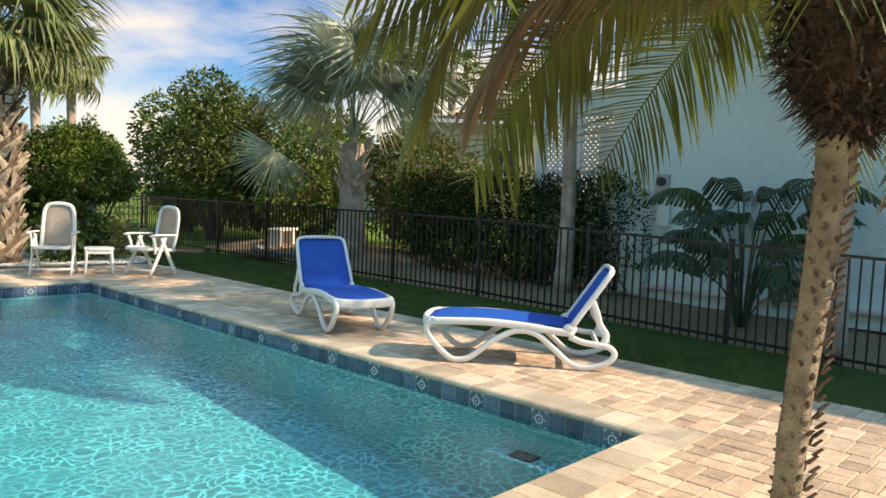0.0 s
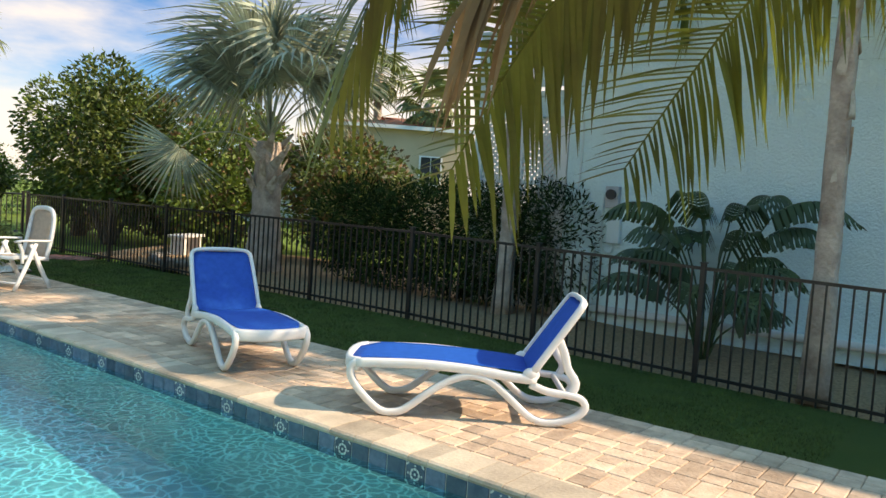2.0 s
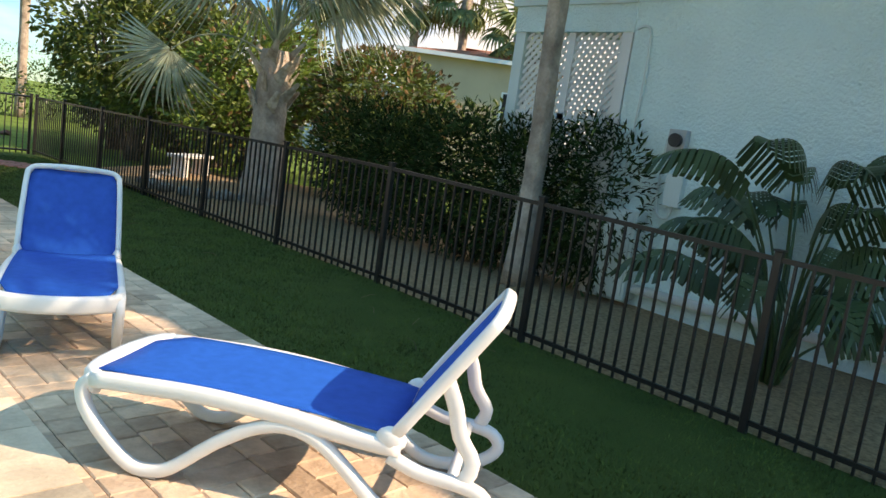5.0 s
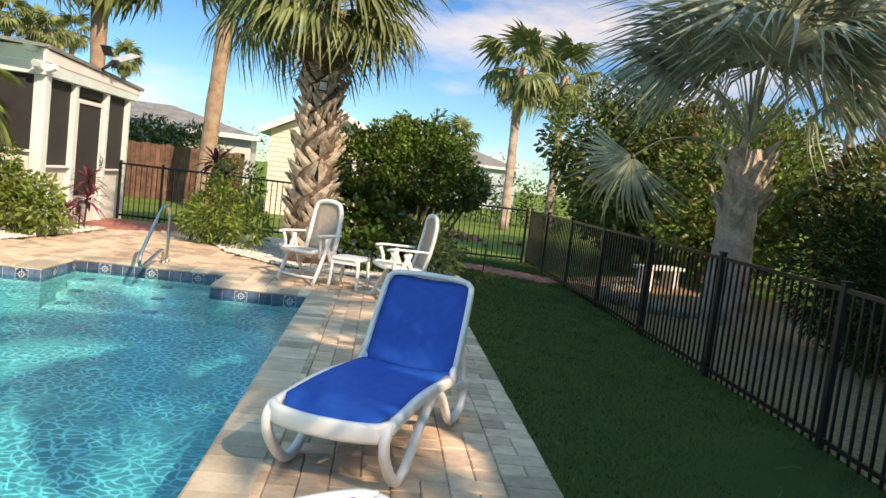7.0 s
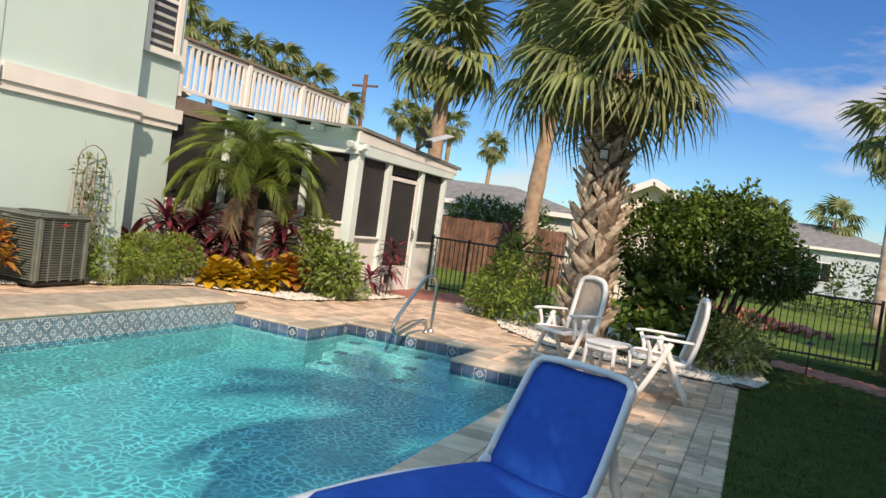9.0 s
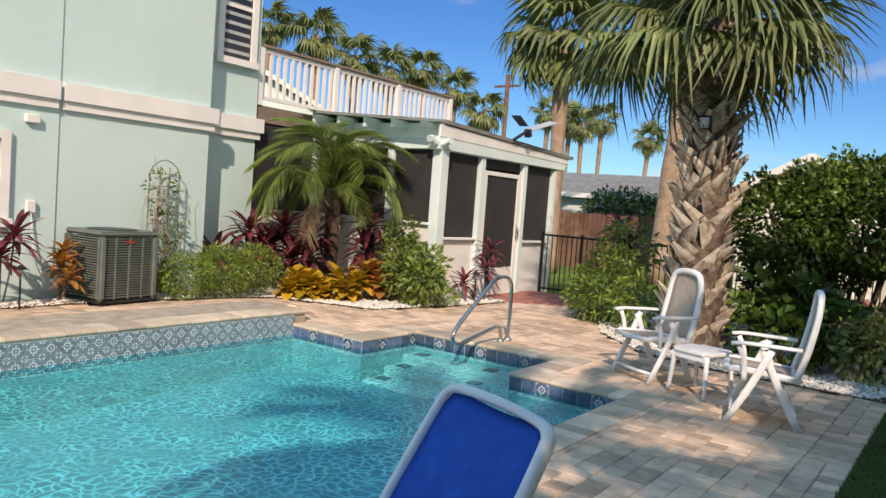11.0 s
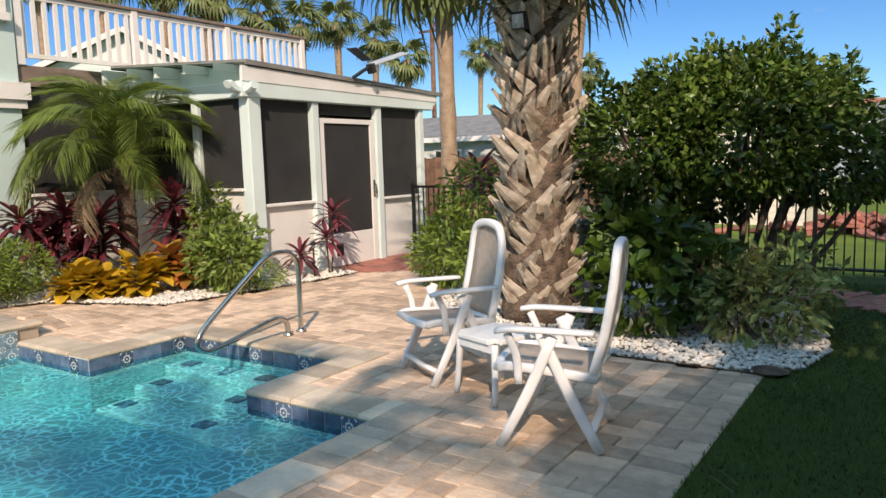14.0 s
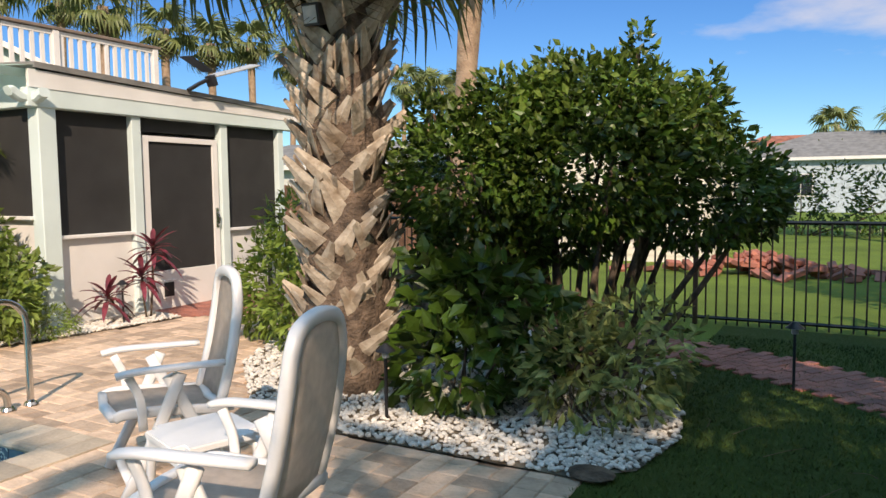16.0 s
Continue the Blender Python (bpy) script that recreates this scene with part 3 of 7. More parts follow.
# screens
for b in ((PXF - 0.035, PYS + 0.08, 1.0, PXF - 0.03, 15.66, 2.36), (PXF - 0.035, 17.12, 0.96, PXF - 0.03, PYE - 0.1, 2.36), (PXF - 0.035, 15.78, 2.2, PXF - 0.03, 17.0, 2.36),
          (-0.36, PYS, 1.22, PXF - 0.08, PYS + 0.005, 2.36), (-2.2, PYS, 1.22, -0.48, PYS + 0.005, 2.36), (-2.31, 13.15, 1.22, -2.305, PYS - 0.09, 2.6)):
    bm = bmesh.new()
    box(bm, *b)
    structure("porch_screen", bm, SCREEN, "dark insect screen of the porch")
# beams with scrolled tails
bm = bmesh.new()
box(bm, PXF - 0.03, PYS - 0.12, 2.36, PXF + 0.10, PYE + 0.25, 2.56)
bevel(bm, 0.01, 1)
structure("porch_beam_front", bm, AQUA_W, "pale aqua porch beam")
bm = bmesh.new()
box(bm, -2.7, PYS - 0.09, 2.36, PXF - 0.034, PYS + 0.04, 2.56)
bevel(bm, 0.01, 1)
structure("porch_beam_side", bm, AQUA_W, "pale aqua porch beam")
for y in (PYS - 0.22, PYE + 0.3):
    bm = bmesh.new()
    pts = [(PXF + 0.035, y - 0.1 * s, z) for s, z in ((0.6, 2.50), (0.3, 2.51), (0.0, 2.49), (-0.5, 2.46), (-1.2, 2.45))]
    if y > PYE:
        pts = [(a, 2 * y - b, c) for a, b, c in pts]
    sweep(bm, smooth_path(pts), 0.13, 0.1, (1, 0, 0))
    structure("beam_scroll", bm, AQUA_W)
bm = bmesh.new()
pts = [(PXF + 0.1 + s, PYS - 0.02, z) for s, z in ((-0.06, 2.45), (0.04, 2.46), (0.1, 2.49), (0.15, 2.50))]
sweep(bm, smooth_path(pts), 0.12, 0.1, (0, 1, 0))
structure("beam_scroll", bm, AQUA_W)
# roof: fascia, drip edge, soffit, rafters
bm = bmesh.new()
v = [bm.verts.new(p) for p in ((PXF + 0.14, 14.45, 2.82), (PXF + 0.14, 18.75, 2.66), (-2.32, 18.75, 2.90), (-2.32, 14.45, 3.0), (PXF + 0.14, 14.45, 2.76), (PXF + 0.14, 18.75, 2.60), (-2.32, 18.75, 2.84), (-2.32, 14.45, 2.94))]
for f in ((0, 1, 2, 3), (4, 7, 6, 5), (0, 4, 5, 1), (1, 5, 6, 2), (2, 6, 7, 3), (3, 7, 4, 0)):
    bm.faces.new([v[i] for i in f])
structure("porch_roof", bm, GREYROOF, "low grey porch roof with a metal drip edge")
bm = bmesh.new()
v = [bm.verts.new(p) for p in ((PXF + 0.11, PYS - 0.1, 2.56), (PXF + 0.11, 18.6, 2.5), (PXF + 0.11, 18.6, 2.606), (PXF + 0.11, PYS - 0.1, 2.744))]
w = [bm.verts.new(q.co + Vector((-0.05, 0, 0))) for q in v]
bm.faces.new(v)
bm.faces.new(w[::-1])
for i in range(4):
    bm.faces.new((v[i], w[i], w[(i + 1) % 4], v[(i + 1) % 4]))
bmesh.ops.recalc_face_normals(bm, faces=bm.faces[:])
structure("porch_fascia", bm, WHITE, "white fascia board above the porch beam")
bm = bmesh.new()
box(bm, -2.3, PYS + 0.005, 2.5, PXF + 0.055, PYS + 0.045, 2.78)
structure("porch_frieze", bm, AQUA_W, "pale aqua board under the porch overhang")
for k in range(5):
    bm = bmesh.new()
    x = PXF - 0.1 - 0.62 * k
    box(bm, x - 0.03, 14.15, 2.68, x + 0.03, PYS + 0.1, 2.765 + 0.03 * k)
    structure("rafter_tail", bm, AQUA_W)
bm = bmesh.new()
v = [bm.verts.new(p) for p in ((PXF + 0.12, 14.05, 2.74), (-2.3, 14.05, 2.92), (-2.3, PYS - 0.04, 2.97), (PXF + 0.12, PYS - 0.04, 2.79))]
bm.faces.new(v)
structure("porch_overhang", bm, mat("fibreglass_panel", (0.48, 0.62, 0.52), 0.5, var=0.15, scale=4, bump=0.1, trans=0.6, stain=0.4), "pale green translucent overhang panel")
# door
door = tagged(new("door_1"), "closed white screen door with a chrome handle", "door", "", "structure")
door.location = (PXF - 0.02, 15.8, 0.0)
for nm, b, mt in (("stile", (0, 0, 0, 0.045, 0.09, 2.15), WHITE), ("stile", (0, 1.1, 0, 0.045, 1.19, 2.15), WHITE), ("door_head", (0, 0.09, 2.08, 0.045, 1.1, 2.15), WHITE),
                  ("kick_panel", (0.005, 0.09, 0.0, 0.035, 1.1, 0.48), WHITE), ("screen", (0.012, 0.09, 0.48, 0.018, 1.1, 2.08), SCREEN),
                  ("pet_flap", (0.036, 0.2, 0.12, 0.045, 0.42, 0.36), WHITE)):
    bm = bmesh.new()
    box(bm, *b)
    bevel(bm, 0.003, 1)
    dp = part(nm, bm, mt, door)
    if nm == "pet_flap":
        bm = bmesh.new()
        box(bm, 0.046, 0.235, 0.15, 0.05, 0.385, 0.33)
        part("flap", bm, DARK, dp, "dark flap")
bm = bmesh.new()
sweep(bm, smooth_path([(0.045, 1.14, 1.02), (0.09, 1.14, 1.03), (0.1, 1.14, 1.1), (0.09, 1.14, 1.17), (0.045, 1.14, 1.18)]), 0.018, 0.018)
part("door_handle", bm, STEEL, door, "chrome handle")
bm = bmesh.new()
box(bm, 0.045, 1.12, 0.98, 0.055, 1.165, 1.24)
part("lock_plate", bm, STEEL, door)

settle(before, HOUSE)

# ---- neighbour's teal house ----
before = {ob.name for ob in bpy.data.objects}
TX = 11.75
bm = bmesh.new()
wall_box(bm, TX, -7.0, -0.1, 20.0, 7.15, 3.36)
structure("wall_teal_lower", bm, STUCCO_T, "teal rough stucco wall of the neighbour house")
bm = bmesh.new()
for k in range(12):
    z = 3.36 + 0.27 * k
    v = [bm.verts.new(p) for p in ((TX - 0.02, -7.0, z), (TX - 0.02, 7.15, z), (TX + 0.015, 7.15, z + 0.28), (TX + 0.015, -7.0, z + 0.28))]
    bm.faces.new(v)
    w = [bm.verts.new(p) for p in ((TX + 0.02, -7.0, z), (TX + 0.02, 7.15, z))]
    bm.faces.new((v[0], v[1], w[1], w[0]))
wall_box(bm, TX + 0.03, -7.0, 3.36, 20.0, 7.14, 6.6)
structure("wall_teal_upper", bm, STUCCO_T, "teal lap siding of the upper storey")
bm = bmesh.new()
wall_box(bm, TX - 0.35, -7.4, 6.6, 20.4, 7.4, 6.75)
structure("roof_teal", bm, GREYROOF, "roof of the teal neighbour house")
# stair bay with lattice at the corner
bay = tagged(new("lattice_bay"), "white and teal balcony bay with lattice panels below", "balcony", "", "")
bay.location = (TX, 7.15, 0)
for nm, b, mt in (("corner_post", (0.0, 1.62, -0.1, 0.14, 1.78, 4.45), AQUA_W), ("inner_post", (0.0, 0.02, -0.1, 0.12, 0.16, 3.1), WHITE), ("beam", (-0.02, 0.0, 3.02, 0.3, 1.8, 3.34), STUCCO_T),
                  ("floor_edge", (-0.06, 0.0, 3.34, 6, 1.85, 3.42), AQUA_W), ("mid_rail", (0.03, 0.16, 1.95, 0.1, 1.62, 2.03), WHITE), ("mid_post", (0.03, 0.84, -0.1, 0.1, 0.94, 3.02), WHITE),
                  ("back_wall", (2.2, 0.0, -0.1, 2.4, 1.8, 3.0), STUCCO_T), ("hand_rail", (0.0, 0.0, 4.3, 0.08, 1.62, 4.38), AQUA_W), ("low_rail", (0.02, 0.0, 3.5, 0.06, 1.62, 3.56), AQUA_W)):
    bm = bmesh.new()
    box(bm, *b)
    part(nm, bm, mt, bay)
for k in range(13):
    bm = bmesh.new()
    box(bm, 0.02, 0.06 + 0.12 * k, 3.56, 0.055, 0.1 + 0.12 * k, 4.3)
    part("baluster", bm, AQUA_W, bay)
for z0, z1 in ((0.0, 1.95), (2.03, 3.02)):
    for sgn in (1, -1):
        bm = bmesh.new()
        for y0, y1 in ((0.16, 0.84), (0.94, 1.62)):
            w, h = y1 - y0, z1 - z0
            k = -h
            while k < w:
                a, b = max(0.0, k), min(w, k + h)
                if b - a > 0.03:
                    za, zb = a - k, b - k
                    if sgn < 0:
                        za, zb = h - za, h - zb
                    p, q = Vector((0.06 + 0.012 * sgn, y0 + a, z0 + za)), Vector((0.06 + 0.012 * sgn, y0 + b, z0 + zb))
                    t = (q - p).normalized().cross(Vector((1, 0, 0))) * 0.022
                    vs = [bm.verts.new(c) for c in (p - t, q - t, q + t, p + t)]
                    bm.faces.new(vs)
                k += 0.105
        r = bmesh.ops.extrude_face_region(bm, geom=bm.faces[:])
        bmesh.ops.translate(bm, vec=(0.01, 0, 0), verts=[g for g in r["geom"] if isinstance(g, bmesh.types.BMVert)])
        part("lattice_slats", bm, WHITE, bay)
# pipe along the foot of the wall, conduit, meter
bm = bmesh.new()
sweep(bm, [(TX - 0.06, -6.9, 0.16), (TX - 0.06, 2.5, 0.15), (TX - 0.06, 6.9, 0.14)], 0.11, 0.11, n=10)
structure("wall_pipe", bm, WHITE, "white drain pipe along the foot of the wall", smooth=True)
bm = bmesh.new()
sweep(bm, smooth_path([(TX - 0.03, 7.1, 3.05), (TX - 0.03, 7.0, 3.08), (TX - 0.03, 6.92, 3.0), (TX - 0.03, 6.9, 2.6), (TX - 0.03, 6.92, 1.7), (TX - 0.03, 6.95, 1.3)]), 0.03, 0.03)
structure("conduit", bm, AQUA_W)
meter = thing("electric_meter", "grey electric meter box with dark dial on teal wall", "meter", pose(TX, 6.32, 1.55))
bm = bmesh.new()
box(bm, -0.1, -0.09, 0.1, 0, 0.12, 0.42)
bevel(bm, 0.01, 2)
part("body", bm, GREY, meter)
bm = bmesh.new()
bmesh.ops.create_cone(bm, cap_ends=True, segments=20, radius1=0.075, radius2=0.07, depth=0.06, matrix=pose(-0.13, 0.01, 0.3, 0, 90, 0))
part("dial", bm, DARK, meter, "dark glass dial", smooth=False)
bm = bmesh.new()
box(bm, -0.09, -0.14, -0.42, 0, 0.06, -0.06)
bevel(bm, 0.01, 2)
part("lower_box", bm, AQUA_W, meter)
bm = bmesh.new()
sweep(bm, smooth_path([(-0.03, 0.16, 0.3), (-0.03, 0.17, -0.1), (-0.03, 0.14, -0.5), (-0.03, 0.0, -0.55), (-0.03, -0.05, -0.4)]), 0.025, 0.025)
part("conduit", bm, AQUA_W, meter)
panel = thing("utility_cabinet", "tall pale grey utility cabinet against the teal wall", "cabinet", pose(TX - 0.14, 6.75, 0.0))
bm = bmesh.new()
box(bm, -0.12, -0.2, 0, 0.13, 0.2, 1.02)
bevel(bm, 0.015, 2)
part("body", bm, AQUA_W, panel)
bm = bmesh.new()
box(bm, -0.135, -0.17, 0.06, -0.12, 0.17, 0.96)
part("door", bm, AQUA_W, panel)

settle(before, Matrix.Translation((0, -0.5, 0)))


# ---- fences ----
def fence_run(fence, x0, y0, x1, y1, posts, sag=lambda x, y: -0.03):
    """Posts at the given distances, with rails and pickets between; sag gives the ground's height."""
    d = Vector((x1 - x0, y1 - y0, 0))
    L = d.length
    d.normalize()
    ang = math.degrees(math.atan2(d.y, d.x))

    def at(s):
        x, y = x0 + d.x * s, y0 + d.y * s
        return pose(x, y, sag(x, y), 0, 0, ang)
    bm = bmesh.new()
    box(bm, -0.026, -0.026, -0.05, 0.026, 0.026, 1.235)
    bevel(bm, 0.004, 1)
    mp = to_mesh("post", bm, BLACK)
    bm = bmesh.new()
    box(bm, -0.034, -0.034, 1.235, 0.034, 0.034, 1.25)
    bevel(bm, 0.004, 1)
    mc = to_mesh("cap", bm, BLACK)
    bm = bmesh.new()
    box(bm, -0.009, -0.009, 0.03, 0.009, 0.009, 1.18)
    mk = to_mesh("picket", bm, BLACK)
    prev = None
    for s in posts:
        p = part("post", mp, None, fence, m=at(s))
        part("cap", mc, None, p)
        if prev is not None:
            a, b = at(prev).translation, at(s).translation
            for z in (0.1, 1.185):
                bm = bmesh.new()
                sweep(bm, [a + Vector((0, 0, z)), b + Vector((0, 0, z))], 0.034, 0.04, None, n=4)
                part("rail", bm, BLACK, fence)
            k = max(2, round((s - prev) / 0.112))
            for i in range(1, k):
                part("picket", mk, None, fence, m=at(prev + (s - prev) * i / k))
        prev = s


fence_side = thing("fence", "black aluminium picket fence along the turf", "fence")
fence_run(fence_side, FX, -4.09, FX, 18.62, [1.913 * k for k in range(12)] + [22.71], fall)
fence_back = thing("fence", "black aluminium picket fence at the back of the garden", "fence")
bl = FX - 0.19
fence_run(fence_back, 0.13, 18.6, FX - 0.06, 18.6, [0.03] + [0.9 + 1.83 * i for i in range(4)] + [bl - 0.05])


# ---- loungers ----
def lounger(m, label, lean=0.518, back_len=0.70):
    """Resin sun lounger: origin between the front feet, head toward +y."""
    t = thing("sun_lounger", label, "sun lounger", m @ Matrix.Diagonal((1.0, 1.035, 0.96, 1)), "poolside loungers")
    loop = smooth_path([(0, -0.26, 0.385), (0, -0.305, 0.34), (0, -0.29, 0.25), (0, -0.2, 0.13), (0, -0.09, 0.035), (0, 0.0, 0.025), (0, 0.09, 0.06), (0, 0.25, 0.20),
                        (0, 0.40, 0.30), (0, 0.53, 0.335), (0, 0.66, 0.30), (0, 0.78, 0.20), (0, 0.92, 0.07), (0, 1.02, 0.025), (0, 1.13, 0.03), (0, 1.25, 0.075),
                        (0, 1.315, 0.15), (0, 1.28, 0.215), (0, 1.18, 0.24), (0, 1.05, 0.255), (0, 0.93, 0.30)], 3)
    for sx in (-0.31, 0.31):
        bm = bmesh.new()
        sweep(bm, [p + Vector((sx, 0, 0)) for p in loop], 0.05, 0.055, (1, 0, 0))
        part("leg_frame", bm, RESIN, t, smooth=True)
        bm = bmesh.new()
        sweep(bm, smooth_path([(sx, -0.27, 0.375), (sx, -0.1, 0.385), (sx, 0.2, 0.395), (sx, 0.5, 0.38), (sx, 0.8, 0.345), (sx, 0.97, 0.335)], 3), 0.055, 0.07, (1, 0, 0))
        part("side_rail", bm, RESIN, t, smooth=True)
        bm = bmesh.new()
        bmesh.ops.create_uvsphere(bm, u_segments=12, v_segments=8, radius=0.06, matrix=pose(sx, 0.93, 0.37) @ Matrix.Diagonal((0.5, 1, 0.9, 1)))
        part("hinge", bm, RESIN, t, smooth=True)
        bm = bmesh.new()
        sweep(bm, smooth_path([(sx * 0.95, 0.95 + lean * 0.3, 0.645), (sx * 0.95, 1.15, 0.54), (sx * 0.95, 1.18, 0.43), (sx * 0.97, 1.24, 0.33), (sx, 1.21, 0.235)], 3), 0.035, 0.06, (1, 0, 0))
        part("back_strut", bm, RESIN, t, smooth=True)
        for y in (0.0, 1.07):
            bm = bmesh.new()
            box(bm, sx - 0.02, y - 0.035, 0, sx + 0.02, y + 0.035, 0.012)
            part("foot_pad", bm, GREY, t)
    bm = bmesh.new()
    sweep(bm, smooth_path([(-0.31, -0.25, 0.365), (-0.26, -0.31, 0.36), (-0.1, -0.345, 0.355), (0.1, -0.345, 0.355), (0.26, -0.31, 0.36), (0.31, -0.25, 0.365)], 3), 0.105, 0.05, (0, 0, 1))
    part("foot_rail", bm, RESIN, t, smooth=True)
    for y, z in ((0.53, 0.32), (1.17, 0.24)):
        bm = bmesh.new()
        sweep(bm, [(-0.3, y, z), (0, y, z), (0.3, y, z)], 0.04, 0.04)
        part("cross_bar", bm, RESIN, t, smooth=True)

    def cloth(rows, wf):
        bm = bmesh.new()
        prev = None
        for k, (y, z) in enumerate(rows):
            w = wf(k / (len(rows) - 1))
            cur = [bm.verts.new((w * s, y, z - 0.018 * (1 - s * s))) for s in (-1, -0.75, -0.5, -0.25, 0, 0.25, 0.5, 0.75, 1)]
            if prev:
                for i in range(8):
                    bm.faces.new((prev[i], prev[i + 1], cur[i + 1], cur[i]))
            prev = cur
        r = bmesh.ops.extrude_face_region(bm, geom=bm.faces[:])
        bmesh.ops.translate(bm, vec=(0, 0, -0.006), verts=[g for g in r["geom"] if isinstance(g, bmesh.types.BMVert)])
        return bm
    seat = [(-0.33 + 0.09 * k, 0.415 - 0.03 * (k / 14) ** 2 + (0.02 * math.sin(k / 14 * 3.1)) - 0.03 * max(0, 1 - k / 2)) for k in range(15)]
    part("seat_sling", cloth(seat, lambda u: 0.295 * min(1, 0.72 + 2.2 * u)), SLING_BLUE, t, "taut bright blue mesh sling", smooth=True)
    d = Vector((0, lean, math.sqrt(1 - lean * lean)))
    back = [(0.93 + d.y * 0.0975 * back_len * k, 0.375 + d.z * 0.0975 * back_len * k) for k in range(11)]
    part("back_sling", cloth(back, lambda u: 0.302 * (1 - 0.05 * u - 0.13 * max(0, u - 0.85) / 0.15)), SLING_BLUE, t, "taut bright blue mesh sling", smooth=True)
    bm = bmesh.new()
    fr = [(-0.315, 0.0), (-0.31, 0.3), (-0.298, 0.60), (-0.28, 0.66), (-0.22, 0.688), (0, 0.70), (0.22, 0.688), (0.28, 0.66), (0.298, 0.60), (0.31, 0.3), (0.315, 0.0)]
    sweep(bm, smooth_path([(x, 0.93 + d.y * s * back_len / 0.7, 0.37 + d.z * s * back_len / 0.7) for x, s in fr], 3), 0.052, 0.038, (0, d.z, -d.y))
    part("back_frame", bm, RESIN, t, smooth=True)
    return t


def axis_pose(x, y, dx, dy):
    """Pose at (x, y) whose +y axis points along (dx, dy)."""
    return pose(x, y, 0, 0, 0, math.degrees(math.atan2(dy, dx)) - 90)


lounger(axis_pose(5.652, 6.25, 0.34, 0.94), "white resin sun lounger with a blue sling on pavers", 0.48, 0.67)
lounger(axis_pose(5.71, 4.705, 0.602, -0.798), "white resin sun lounger, blue sling, back raised beside turf", 0.518, 0.66)


# ---- recliner chairs and side table ----
def recliner(m, label):
    """White resin garden chair: origin on the ground under the seat, front toward -y."""
    t = thing("garden_chair", label, "chair", m, "chairs round the side table")
    for sx in (-0.29, 0.29):
        for nm, pts in (("front_leg", [(sx, 0.03, 0.63), (sx, -0.1, 0.33), (sx * 1.0, -0.27, 0.0)]), ("rear_leg", [(sx * 0.93, -0.03, 0.62), (sx * 0.93, 0.12, 0.3), (sx * 0.93, 0.28, 0.0)])):
            bm = bmesh.new()
            sweep(bm, smooth_path(pts, 3), 0.038, 0.062, (1, 0, 0), taper=[1.0, 1.0, 1.0, 1.0, 0.95, 0.92, 0.9])
            part(nm, bm, RESIN, t, smooth=True)
        bm = bmesh.new()
        sweep(bm, smooth_path([(sx * 1.03, 0.25, 0.66), (sx * 1.05, 0.05, 0.665), (sx * 1.07, -0.18, 0.668), (sx * 1.06, -0.28, 0.655)], 4), 0.07, 0.03, (1, 0, 0), n=10)
        part("armrest", bm, RESIN, t, smooth=True)
        bm = bmesh.new()
        sweep(bm, smooth_path([(sx * 0.86, 0.26, 0.40), (sx * 0.86, 0.0, 0.43), (sx * 0.86, -0.22, 0.445), (sx * 0.84, -0.29, 0.43)], 3), 0.035, 0.055, (1, 0, 0))
        part("seat_rail", bm, RESIN, t, smooth=True)
        bm = bmesh.new()
        sweep(bm, smooth_path([(sx * 1.0, -0.22, 0.64), (sx * 1.0, -0.17, 0.52), (sx * 0.98, -0.16, 0.36)], 3), 0.028, 0.045, (1, 0, 0))
        part("arm_support", bm, RESIN, t, smooth=True)
    for y, z in ((-0.29, 0.435), (0.25, 0.41)):
        bm = bmesh.new()
        sweep(bm, [(-0.25, y, z), (0, y - 0.02, z), (0.25, y, z)], 0.05, 0.045)
        part("seat_bar", bm, RESIN, t, smooth=True)
    for y, z in ((-0.23, 0.1), (0.235, 0.12)):
        bm = bmesh.new()
        sweep(bm, [(-0.28, y, z), (0, y, z - 0.01), (0.28, y, z)], 0.028, 0.045)
        part("stretcher", bm, RESIN, t, smooth=True)
    bm = bmesh.new()
    pv = None
    for k in range(9):
        y = -0.28 + 0.065 * k
        cur = [bm.verts.new((0.24 * s, y, 0.455 - 0.02 * (1 - s * s) - 0.03 * k / 8)) for s in (-1, -0.5, 0, 0.5, 1)]
        if pv:
            for i in range(4):
                bm.faces.new((pv[i], pv[i + 1], cur[i + 1], cur[i]))
        pv = cur
    r = bmesh.ops.extrude_face_region(bm, geom=bm.faces[:])
    bmesh.ops.translate(bm, vec=(0, 0, -0.008), verts=[g for g in r["geom"] if isinstance(g, bmesh.types.BMVert)])
    part("seat_sling", bm, SLING_TAN, t, "beige mesh sling", smooth=True)
    o, d = Vector((0, 0.23, 0.40)), Vector((0, 0.17, 0.985)).normalized()
    prof = [(-0.235, 0.0), (-0.235, 0.25), (-0.225, 0.5), (-0.205, 0.62), (-0.15, 0.695), (0, 0.72), (0.15, 0.695), (0.205, 0.62), (0.225, 0.5), (0.235, 0.25), (0.235, 0.0)]
    bm = bmesh.new()
    sweep(bm, smooth_path([o + d * s + Vector((x, 0.03 * math.sin(s * 4), 0)) for x, s in prof], 3), 0.06, 0.052, None)
    part("back_frame", bm, RESIN, t, smooth=True)
    bm = bmesh.new()
    pv = None
    for k in range(11):
        s = 0.02 + 0.068 * k
        w = 0.225 if s < 0.55 else 0.225 - 0.09 * ((s - 0.55) / 0.15) ** 2
        cur = [bm.verts.new(o + d * s + Vector((w * q, 0.03 * math.sin(s * 4) + 0.012 * (1 - q * q), 0))) for q in (-1, -0.5, 0, 0.5, 1)]
        if pv:
            for i in range(4):
                bm.faces.new((pv[i], pv[i + 1], cur[i + 1], cur[i]))
        pv = cur
